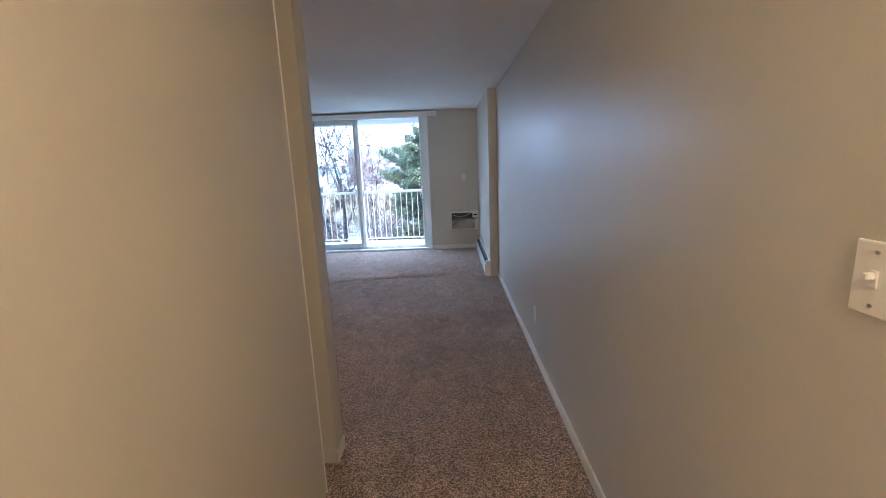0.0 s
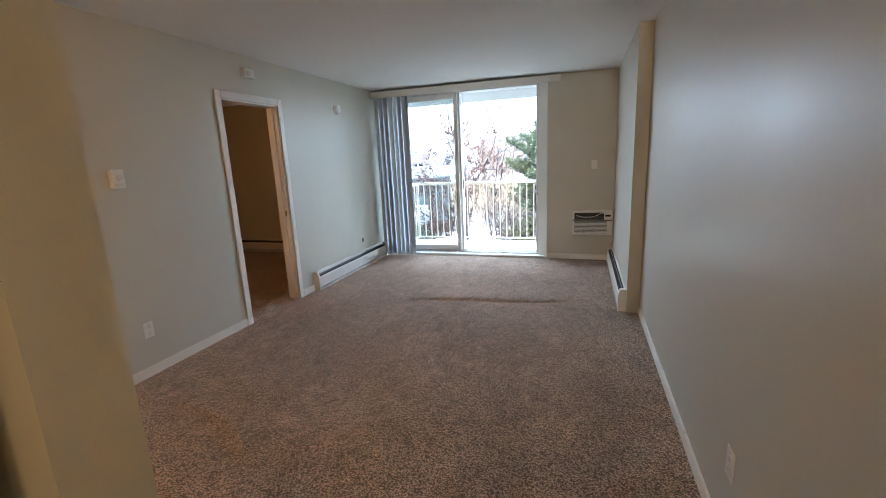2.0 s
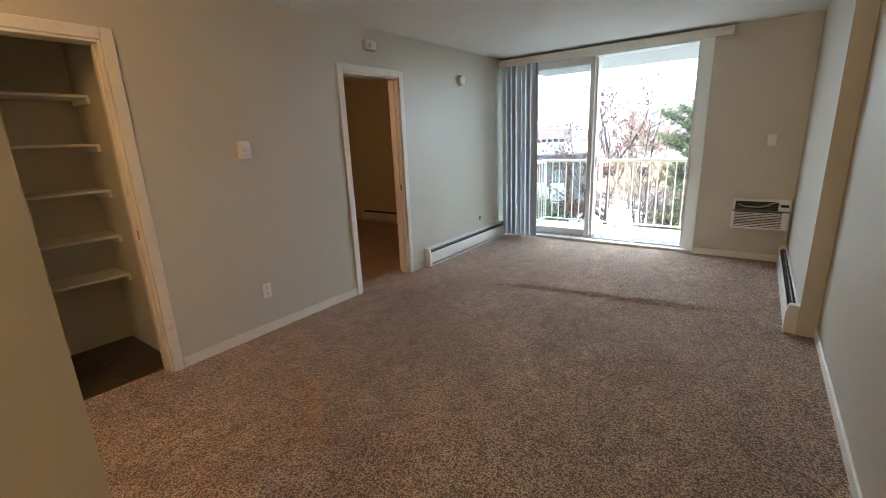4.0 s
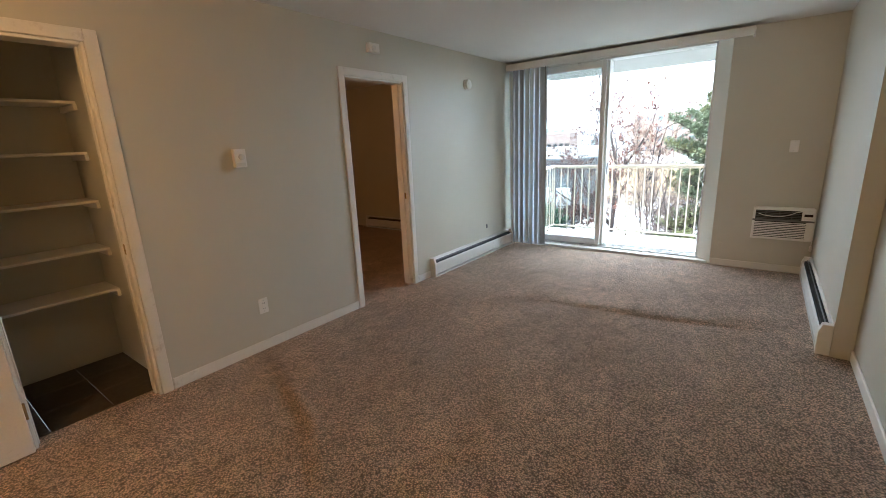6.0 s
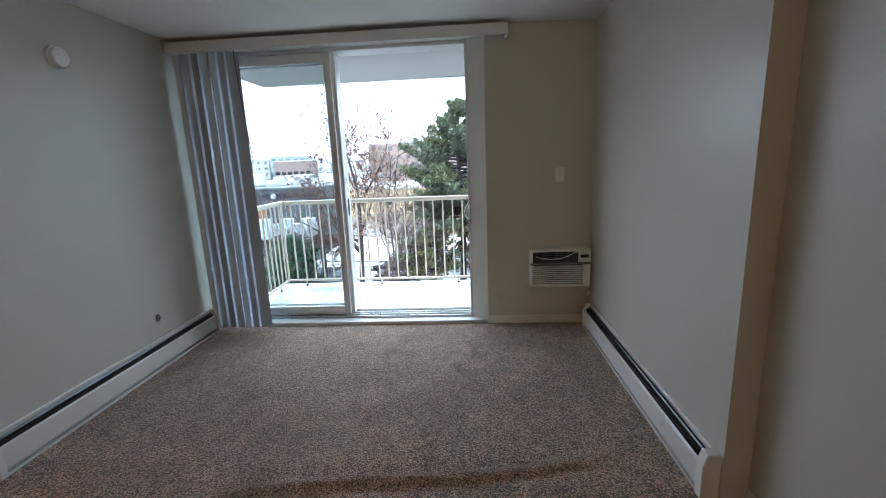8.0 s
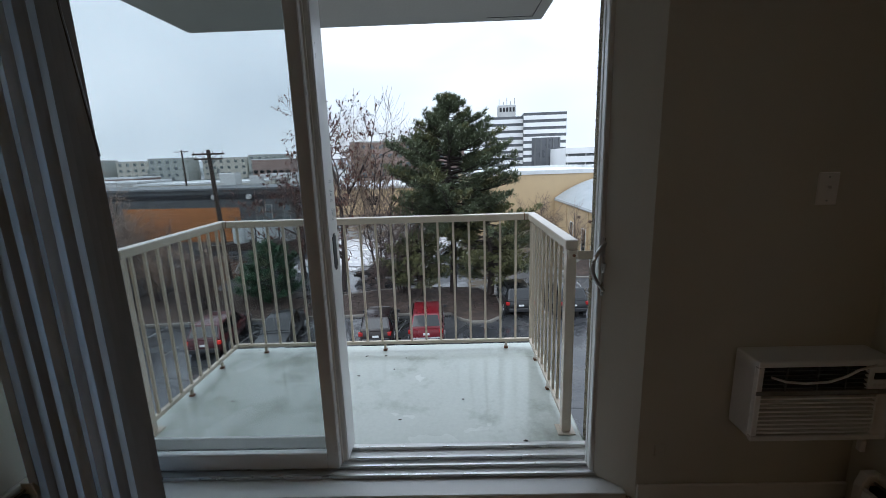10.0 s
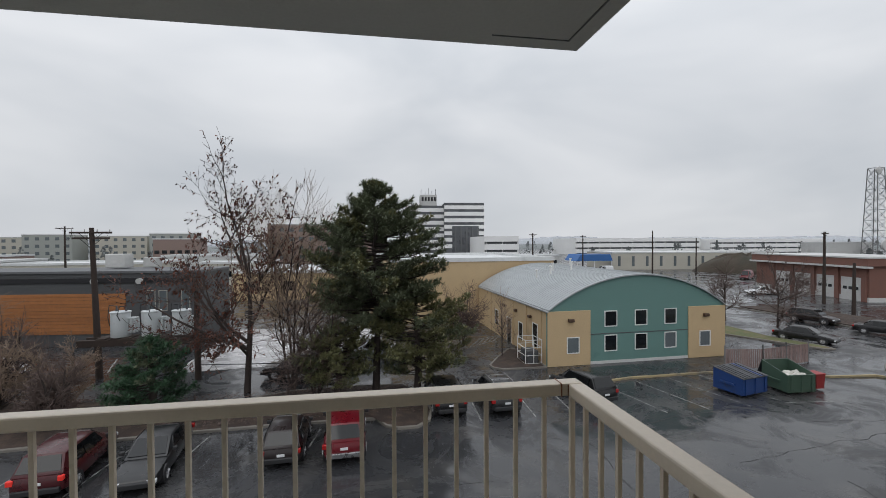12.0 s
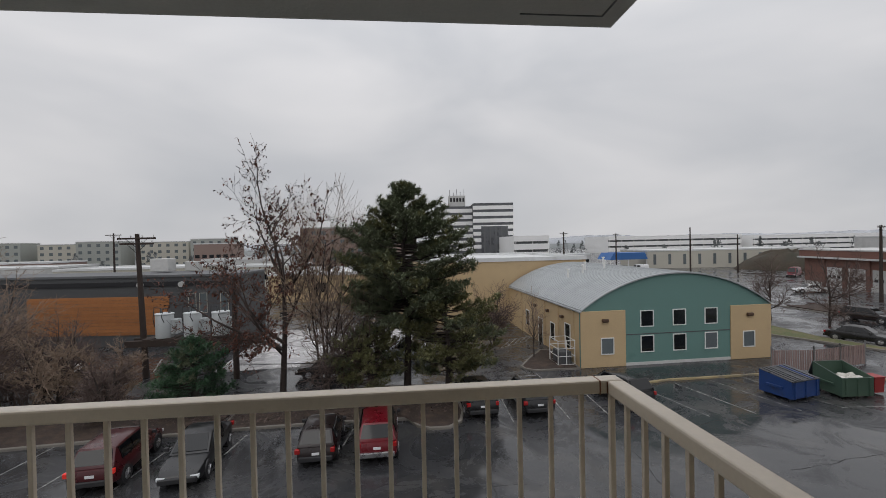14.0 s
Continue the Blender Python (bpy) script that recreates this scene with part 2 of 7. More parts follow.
DECK = mat("pale_wet_deck_coating", (0.50, 0.53, 0.485), 0.18, vary=0.09, scale=1.6, fine=40, bump=0.05, bump_at=0.003, rough_vary=0.16, dirt=(0.28, 0.30, 0.25), dirt_cover=0.40, dirt_scale=2.6)
SOFFIT = mat("painted_soffit_concrete", (0.56, 0.55, 0.52), 0.8, vary=0.06, scale=2, fine=60, bump=0.3, dirt=(0.3, 0.29, 0.27), dirt_cover=0.28, dirt_scale=1.3)
RUBBER = mat("black_rubber", (0.02, 0.02, 0.022), 0.7, vary=0.2)


def carpet_mat():
    m = mat("brown_plush_carpet", (0.70, 0.515, 0.392), 0.95, vary=0.22, scale=1.1, fine=7, bump=0.0, spec=0.08)
    nt = m.node_tree
    bs = nt.nodes["Principled BSDF"]
    co = nt.nodes["Texture Coordinate"]
    v = nt.nodes.new("ShaderNodeTexVoronoi")
    v.inputs["Scale"].default_value = 120.0
    n = nt.nodes.new("ShaderNodeTexNoise")
    n.inputs["Scale"].default_value, n.inputs["Detail"].default_value, n.inputs["Roughness"].default_value = 55.0, 5.0, 0.68
    w = nt.nodes.new("ShaderNodeTexNoise")
    w.inputs["Scale"].default_value, w.inputs["Detail"].default_value, w.inputs["Distortion"].default_value = 11.0, 3.0, 1.2
    mp = nt.nodes.new("ShaderNodeMapping")
    mp.inputs["Scale"].default_value, mp.inputs["Rotation"].default_value = (1.25, 0.75, 1.0), (0, 0, 0.5)
    nt.links.new(co.outputs["Object"], mp.inputs[0])
    for x in (v, n):
        nt.links.new(co.outputs["Object"], x.inputs["Vector"])
    nt.links.new(mp.outputs[0], w.inputs["Vector"])
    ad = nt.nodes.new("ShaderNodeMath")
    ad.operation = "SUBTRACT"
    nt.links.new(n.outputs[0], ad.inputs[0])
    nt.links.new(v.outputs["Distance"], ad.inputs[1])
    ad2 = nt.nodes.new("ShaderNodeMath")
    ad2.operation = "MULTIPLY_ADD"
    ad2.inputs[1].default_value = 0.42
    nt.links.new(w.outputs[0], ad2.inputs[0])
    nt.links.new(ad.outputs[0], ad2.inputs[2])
    bp = nt.nodes.new("ShaderNodeBump")
    bp.inputs["Strength"].default_value, bp.inputs["Distance"].default_value = 1.0, 0.015
    nt.links.new(ad2.outputs[0], bp.inputs["Height"])
    nt.links.new(bp.outputs[0], bs.inputs["Normal"])
    # low gaps between tufts are multiplied darker, their shade put into the colour
    pile_shade = nt.nodes.new("ShaderNodeMapRange")
    pile_shade.inputs[1].default_value, pile_shade.inputs[2].default_value, pile_shade.inputs[3].default_value, pile_shade.inputs[4].default_value = 0.0, 0.61, 0.36, 1.62
    nt.links.new(ad2.outputs[0], pile_shade.inputs[0])
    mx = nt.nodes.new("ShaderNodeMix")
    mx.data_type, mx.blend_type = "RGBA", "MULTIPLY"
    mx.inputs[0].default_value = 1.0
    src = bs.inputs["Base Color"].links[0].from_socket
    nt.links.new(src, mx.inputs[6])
    nt.links.new(pile_shade.outputs[0], mx.inputs[7])
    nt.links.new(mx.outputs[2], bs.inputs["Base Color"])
    # long brushed streaks left by the vacuum cleaner
    st = nt.nodes.new("ShaderNodeTexNoise")
    st.inputs["Scale"].default_value, st.inputs["Detail"].default_value, st.inputs["Distortion"].default_value = 1.0, 3.0, 0.6
    sm = nt.nodes.new("ShaderNodeMapping")
    sm.inputs["Scale"].default_value, sm.inputs["Rotation"].default_value = (3.0, 1.3, 1.0), (0, 0, 0.45)
    nt.links.new(co.outputs["Object"], sm.inputs[0])
    nt.links.new(sm.outputs[0], st.inputs["Vector"])
    sr = nt.nodes.new("ShaderNodeMapRange")
    sr.inputs[1].default_value, sr.inputs[2].default_value, sr.inputs[3].default_value, sr.inputs[4].default_value = 0.36, 0.64, 0.94, 1.06
    nt.links.new(st.outputs[0], sr.inputs[0])
    m2 = nt.nodes.new("ShaderNodeMix")
    m2.data_type, m2.blend_type = "RGBA", "MULTIPLY"
    m2.inputs[0].default_value = 1.0
    nt.links.new(mx.outputs[2], m2.inputs[6])
    nt.links.new(sr.outputs[0], m2.inputs[7])
    nt.links.new(m2.outputs[2], bs.inputs["Base Color"])
    bs.inputs["Sheen Weight"].default_value = 0.2
    bs.inputs["Sheen Roughness"].default_value = 0.5
    return m


CARPET = carpet_mat()

# ---- the flat: walls, floor, ceiling ----
WX, FY, RX, CX, H = -2.30, 7.80, 1.17, 1.06, 2.44   # west face, far face, east face, pier face, ceiling height
HX = -0.12                                           # hall's west face


def grid_floor(name, x0, x1, y0, y1, step, height, material, label, category, skip=None):
    nx, ny = int((x1 - x0) / step) + 1, int((y1 - y0) / step) + 1
    xs, ys = np.linspace(x0, x1, nx), np.linspace(y0, y1, ny)
    verts = [(x, y, height(x, y)) for y in ys for x in xs]
    faces = [(j * nx + i, j * nx + i + 1, (j + 1) * nx + i + 1, (j + 1) * nx + i) for j in range(ny - 1) for i in range(nx - 1)]
    me = raw_mesh(name, verts, faces, material, smooth=True)
    return tagged(new(name, me), label, category, kind="structure")


def ridge(x, y, ax, ay, bx, by, width, tall):
    """Height of a carpet ruck that runs from a to b."""
    dx, dy = bx - ax, by - ay
    ln = math.hypot(dx, dy)
    s = max(0.0, min(1.0, ((x - ax) * dx + (y - ay) * dy) / ln ** 2))
    wob = 0.03 * math.sin(9 * s + ax * 5)
    off = ((x - ax) * dy - (y - ay) * dx) / ln + wob
    d = math.hypot(off, max(0, abs(((x - ax) * dx + (y - ay) * dy) / ln ** 2 - 0.5) - 0.5) * ln)
    fade = math.sin(math.pi * min(1, max(0, s))) ** 0.5
    return tall * fade * math.exp(-(d / width) ** 2) - 0.5 * tall * fade * math.exp(-((d - 2.2 * width) / width) ** 2)


def carpet_height(x, y):
    h = 0.004 * noise.noise(Vector((x * 1.7, y * 1.7, 0.3))) + 0.002 * noise.noise(Vector((x * 7, y * 7, 2.0)))
    h += ridge(x, y, -1.45, 5.73, 1.0, 6.10, 0.024, 0.019)
    h += ridge(x, y, -1.95, 3.78, -0.75, 3.22, 0.03, 0.019)
    h += ridge(x, y, -0.9, 3.3, -0.2, 3.9, 0.03, 0.012)
    h += ridge(x, y, -2.1, 5.0, -1.2, 5.6, 0.03, 0.012)
    return h


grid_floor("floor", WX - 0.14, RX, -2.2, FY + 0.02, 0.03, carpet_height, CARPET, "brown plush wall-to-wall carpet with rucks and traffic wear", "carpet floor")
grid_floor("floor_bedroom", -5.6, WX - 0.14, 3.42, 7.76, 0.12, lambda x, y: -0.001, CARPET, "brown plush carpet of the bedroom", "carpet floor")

DY0, DY1, DZ = 4.85, 5.58, 2.04      # bedroom doorway
KY0, KY1, KZ = 2.53, 3.13, 2.04      # closet doorway
WT = 0.12
single("wall_west", boxes(
    (WX - WT, WX, -0.3, KY0, 0, H), (WX - WT, WX, KY0, KY1, KZ, H), (WX - WT, WX, KY1, DY0, 0, H),
    (WX - WT, WX, DY0, DY1, DZ, H), (WX - WT, WX, DY1, FY, 0, H)), WALL, "off-white painted wall with two doorways", "wall", kind="structure")
single("wall_east", boxes((RX, RX + 0.2, -2.4, FY, 0, H)), WALL, "off-white painted wall with a soft daylight sheen", "wall", kind="structure")
single("wall_pier", boxes((CX, RX - 0.002, 5.79, FY, 0, H)), WALL, "shallow painted wall pier beside the heater", "wall", kind="structure")
single("wall_south", boxes((HX, RX, -2.4, -2.2, 0, H)), WALL, "off-white painted wall at the hall's end", "wall", kind="structure")
# sliding door opening in the far wall
SX0, SX1, SZ = -2.24, 0.20, 2.38
OUT = 8.14
bm = boxes(
    (WX - 3.4, SX0, FY, OUT, 0, H), (SX0, SX1, FY, OUT, SZ, H), (SX1, 1.37, FY, OUT, 0, H))
# splayed wedge, added to turn the reveal from the sky and keep it dark
prism(bm, [(SX1, FY), (SX1, FY + 0.108), (0.062, FY + 0.108)], "z", 0, SZ)
single("wall_north", bm, WALL,
    "off-white painted window wall with a patio door opening", "wall", kind="structure")
single("ceiling", boxes((-5.8, 1.4, -2.4, OUT, H, H + 0.2)), CEIL, "white painted textured ceiling", "ceiling", kind="structure")
# hall closet, its end wall, and the dining nook beyond
single("wall_hall", boxes(
    (HX - 0.09, HX, -2.2, 1.93, 0, H), (HX - 0.12, HX, 2.145, 2.287, 0, H),
    (-0.86, HX - 0.12, 2.19, 2.287, 0, H), (-0.86, -0.77, 0.6, 2.19, 0, H), (-0.77, HX - 0.09, 0.6, 0.7, 0, H)), WALL,
    "cream painted hall wall with a closet recess", "wall", kind="structure")
single("wall_nook", boxes((WX, -0.86, -0.3, -0.15, 0, H), (-0.86, -0.77, -0.3, 0.6, 0, H)), WALL, "off-white painted wall of the dining nook", "wall", kind="structure")
# linen closet
single("wall_closet", boxes((-3.30, -3.21, 2.2, 3.32, 0, H), (-3.21, WX - WT, 3.20, 3.32, 0, H), (-3.21, WX - WT, 2.2, 2.32, 0, H)), WALL,
       "off-white painted closet walls", "wall", kind="structure")
# bedroom
single("wall_bedroom", boxes((-5.72, -5.6, 3.3, 7.76, 0, H), (-5.6, WX - WT, 3.32, 3.42, 0, H), (-5.6, WX - WT, 7.76, 7.80, 0, H)), WALL,
       "cream painted bedroom walls under warm lamplight", "wall", kind="structure")


def skirting(name, x0, x1, y0, y1):
    bm = bmesh.new()
    box(bm, x0, x1, y0, y1, 0, 0.075, 0.004)
    single(name, bm, TRIM, "white painted wooden baseboard", "baseboard", kind="structure")


skirting("baseboard", WX, WX + 0.012, KY1 + 0.068, DY0 - 0.068)
skirting("baseboard_doorway", WX, WX + 0.012, DY1 + 0.068, 5.86)
skirting("baseboard_east", RX - 0.012, RX, -2.2, 5.79)
skirting("baseboard_hall", HX, HX + 0.010, 2.15, 2.285)
skirting("baseboard_north", 0.205, CX, FY - 0.012, FY)
skirting("baseboard_bedroom", -5.6, -5.588, 3.42, 7.6)


def doorway(name, y0, y1, top, label):
    """Casing and jamb lining of a doorway in the west wall."""
    root = thing(name, (WX, y0, 0), label, "door frame", kind="structure")
    w, p = 0.062, 0.016

    def piece(nm, dims):
        bm = bmesh.new()
        box(bm, *dims, bevel=0.005, seg=2)
        part(nm, bm, TRIM, root)
    d = y1 - y0
    piece("casing", (0, p, -w, 0, 0, top + w))
    piece("casing", (0, p, d, d + w, 0, top + w))
    piece("casing", (0, p, 0, d, top, top + w))
    piece("jamb", (-WT - 0.005, 0.002, -0.001, 0.016, 0, top))
    piece("jamb", (-WT - 0.005, 0.002, d - 0.016, d + 0.001, 0, top))
    piece("jamb", (-WT - 0.005, 0.002, 0.016, d - 0.016, top - 0.016, top + 0.001))
    piece("door_stop", (-0.075, -0.04, d - 0.027, d - 0.016, 0, top - 0.016))
    piece("door_stop", (-0.075, -0.04, 0.016, 0.027, 0, top - 0.016))
    return root


d1 = doorway("door_1", DY0, DY1, DZ, "white painted wooden casing of the bedroom doorway")
d2 = doorway("door_2", KY0, KY1, KZ, "white painted wooden casing of the linen closet")
bm = bmesh.new()
box(bm, -0.055, -0.022, DY1 - DY0 - 0.018, DY1 - DY0 - 0.0145, 0.92, 0.98)
part("strike_plate", bm, BRASS, d1, "brass strike plate")
bm = bmesh.new()
box(bm, -0.055, -0.022, KY1 - KY0 - 0.018, KY1 - KY0 - 0.0145, 0.91, 0.97)
part("strike_plate", bm, BRASS, d2, "brass strike plate")

# ---- doors and shelves of the closets ----


def closet_leaf():
    root = thing("closet_door", (WX + 0.022, KY0, 0.015), "cream painted flat closet door folded back against the wall", "door")
    bm = bmesh.new()
    box(bm, 0, 0.035, -0.60, -0.004, 0, 2.02, 0.003)
    part("leaf", bm, TRIM, root)
    for z in (0.22, 1.0, 1.8):
        bm = bmesh.new()
        cyl(bm, (0.006, 0.002, z), 0.007, 0.09, seg=10)
        part("hinge", bm, BRASS, root, "small brass hinge")
    bm = bmesh.new()
    cyl(bm, (0.055, -0.54, 0.93), 0.012, 0.05, "x", 12)
    cyl(bm, (0.085, -0.54, 0.93), 0.027, 0.03, "x", 20, bevel=0.008)
    part("knob", bm, BRASS, root, "round brass knob", smooth=True)


closet_leaf()


bm = bmesh.new()
box(bm, HX - 0.012, HX + 0.004, 1.930, 1.937, 0, H, 0.001)
single("trim_hall", bm, PLASTIC, "thin white corner bead of the closet recess", "trim", kind="structure")
tile_root = thing("closet_floor", (-3.21, 2.32, 0.0), "dark brown vinyl tile floor of the closet", "floor", kind="structure")
for i in range(3):
    for j in range(3):
        part("tile", box_mesh("tile", TILE, i * 0.268 + 0.001, i * 0.268 + 0.267, j * 0.293 + 0.001, j * 0.293 + 0.292, 0.0, 0.008, 0.001), TILE, tile_root)

for z in (1.81, 1.50, 1.19, 0.87, 0.58):
    root = thing("closet_shelf", (-3.21, 2.32, z), "white painted closet shelf resting on wooden cleats", "shelf", "shelves in the linen closet")
    bm = bmesh.new()
    box(bm, 0.002, 0.29, 0.002, 0.878, -0.018, 0.0, 0.003)
    part("board", bm, TRIM, root)
    for y in (0.002, 0.858):
        bm = bmesh.new()
        box(bm, 0.002, 0.30, y, y + 0.02, -0.055, -0.0185, 0.002)
        part("cleat", bm, TRIM, root)

# ---- wall fittings ----


def wall_pose(place, facing):
    """Local x to the right, y out of the wall, z up."""
    turn = {"+x": -90, "-x": 90, "-y": 180, "+y": 0}[facing]
    return place, turn


def plate_thing(name, place, facing, label, category, w=0.072, h=0.116):
    p, turn = wall_pose(place, facing)
    root = thing(name, p, label, category, turn=turn)
    bm = bmesh.new()
    box(bm, -w / 2, w / 2, 0, 0.006, -h / 2, h / 2, 0.003, 2)
    part("plate", bm, PLASTIC, root)
    for z in (-h * 0.36, h * 0.36):
        bm = bmesh.new()
        cyl(bm, (0, 0.0065, z), 0.0035, 0.002, "y", 10)
        part("screw", bm, STEEL, root)
    return root


def outlet(place, facing, label):
    root = plate_thing("wall_outlet", place, facing, label, "outlet")
    for z in (-0.021, 0.021):
        bm = bmesh.new()
        cyl(bm, (0, 0.0075, z), 0.0165, 0.004, "y", 18)
        soc = part("socket", bm, PLASTIC, root)
        bm = bmesh.new()
        for x in (-0.006, 0.006):
            box(bm, x - 0.001, x + 0.001, 0.0094, 0.0100, z - 0.005, z + 0.005)
        part("slots", bm, DARK, soc, "two dark slots")


def toggle(place, facing, label):
    root = plate_thing("light_switch", place, facing, label, "switch")
    bm = bmesh.new()
    box(bm, -0.006, 0.006, 0.0055, 0.008, -0.014, 0.014, 0.001)
    part("toggle_slot", bm, PLASTIC, root)
    bm = bmesh.new()
    box(bm, -0.0045, 0.0045, 0.008, 0.022, 0.0, 0.011, 0.002)
    part("toggle", bm, PLASTIC, root)


outlet((WX, 3.87, 0.34), "+x", "white plastic wall outlet above the baseboard")
outlet((RX, 3.33, 0.36), "-x", "white plastic wall outlet low on the wall")
toggle((0.80, FY, 1.28), "-y", "white light switch beside the patio door")
toggle((RX, 0.776, 1.35), "-x", "white toggle light switch in the hall")
p, turn = wall_pose((WX, 7.10, 0.36), "+x")
root = thing("cable_jack", p, "small dark cable jack on the wall", "wall jack", turn=turn)
bm = bmesh.new()
box(bm, -0.017, 0.017, 0, 0.008, -0.026, 0.026, 0.003)
part("plate", bm, ALU, root)
bm = bmesh.new()
cyl(bm, (0, 0.014, 0), 0.006, 0.014, "y", 12)
part("connector", bm, STEEL, root)
p, turn = wall_pose((0.285, FY, 0.235), "-y")
root = thing("cable_jack", p, "small painted-over jack plate on the wall", "wall jack", turn=turn)
bm = bmesh.new()
box(bm, -0.02, 0.02, 0, 0.006, -0.028, 0.028, 0.003)
part("plate", bm, WALL, root)

# thermostat with a round dial
p, turn = wall_pose((WX, 3.85, 1.415), "+x")
root = thing("thermostat", p, "white square wall thermostat with a round dial", "thermostat", turn=turn)
bm = bmesh.new()
box(bm, -0.042, 0.042, 0, 0.036, -0.062, 0.062, 0.006, 2)
part("case", bm, PLASTIC, root)
bm = bmesh.new()
cyl(bm, (-0.006, 0.041, 0.008), 0.021, 0.012, "y", 28, bevel=0.002)
part("dial", bm, VINYL, root, smooth=True)
bm = bmesh.new()
box(bm, -0.03, 0.03, 0.036, 0.0375, -0.05, -0.03)
part("scale", bm, HEATER, root)

# smoke detector and alarm box
p, turn = wall_pose((WX, 6.70, 2.10), "+x")
root = thing("smoke_detector", p, "round white smoke detector high on the wall", "smoke detector", turn=turn)
bm = bmesh.new()
cyl(bm, (0, 0.008, 0), 0.062, 0.016, "y", 32)
part("base", bm, PLASTIC, root, smooth=True)
bm = bmesh.new()
cyl(bm, (0, 0.031, 0), 0.056, 0.030, "y", 32, bevel=0.010)
part("cover", bm, PLASTIC, root, smooth=True)
bm = bmesh.new()
cyl(bm, (0.02, 0.0465, 0.01), 0.008, 0.002, "y", 12)
part("button", bm, HEATER, root)
p, turn = wall_pose((WX, 5.20, 2.285), "+x")
root = thing("alarm_sounder", p, "white rectangular alarm sounder above the doorway", "alarm", turn=turn)
bm = bmesh.new()
box(bm, -0.062, 0.062, 0, 0.045, -0.04, 0.04, 0.006, 2)
part("case", bm, PLASTIC, root)
bm = bmesh.new()
cyl(bm, (0.02, 0.054, -0.005), 0.022, 0.018, "y", 20, bevel=0.006)
part("lens", bm, VINYL, root, smooth=True)

# ---- baseboard heaters ----


def heater(place, turn, length, label):
    """Fin-tube heater. Local x along the wall, y out of it."""
    root = thing("baseboard_heater", place, label, "heater", turn=turn)
    bm = bmesh.new()
    box(bm, 0.05, length - 0.03, 0, 0.006, 0.02, 0.205)
    part("back_plate", bm, HEATER, root)
    bm = bmesh.new()
    prism(bm, [(0.0, 0.212), (0.012, 0.212), (0.016, 0.205), (0.016, 0.190), (0.0, 0.190)], "x", 0.05, length - 0.03)
    part("top_hood", bm, HEATER, root)
    bm = bmesh.new()
    prism(bm, [(0.056, 0.032), (0.064, 0.032), (0.068, 0.045), (0.068, 0.150), (0.060, 0.160), (0.056, 0.156)], "x", 0.05, length - 0.03)
    part("front_panel", bm, HEATER, root)
    # plain block in black: the slot's inner shade is put into its colour
    bm = bmesh.new()
    box(bm, 0.06, length - 0.04, 0.008, 0.050, 0.05, 0.172)
    part("fin_tube", bm, DARK, root, "fin core coloured black for the shade inside the slot")
    bm = bmesh.new()
    prism(bm, [(0.030, 0.176), (0.034, 0.180), (0.030, 0.188), (0.026, 0.184)], "x", 0.055, length - 0.035)
    part("damper", bm, ALU, root, "dark metal damper strip")
    for x0, x1 in ((0.0, 0.052), (length - 0.032, length)):
        bm = bmesh.new()
        prism(bm, [(0.0, 0.0), (0.072, 0.0), (0.074, 0.02), (0.074, 0.155), (0.056, 0.212), (0.0, 0.212)], "x", x0, x1)
        bmesh.ops.bevel(bm, geom=bm.edges[:], offset=0.003, segments=1, affect="EDGES")
        part("end_cap", bm, TRIM, root, "cream painted end cap")
    bm = bmesh.new()
    box(bm, 0.05, length - 0.03, 0.004, 0.066, 0.0, 0.016)
    part("foot_rail", bm, HEATER, root)
    return root


heater((WX, 7.74, 0), -90, 7.74 - 5.865, "long white baseboard heater with a dark fin slot")
heater((CX, 5.80, 0), 90, 7.70 - 5.80, "long white baseboard heater along the wall pier")
heater((-4.0, 7.76, 0), 180, 1.25, "white baseboard heater on the bedroom wall")

# ---- through-wall air conditioner ----


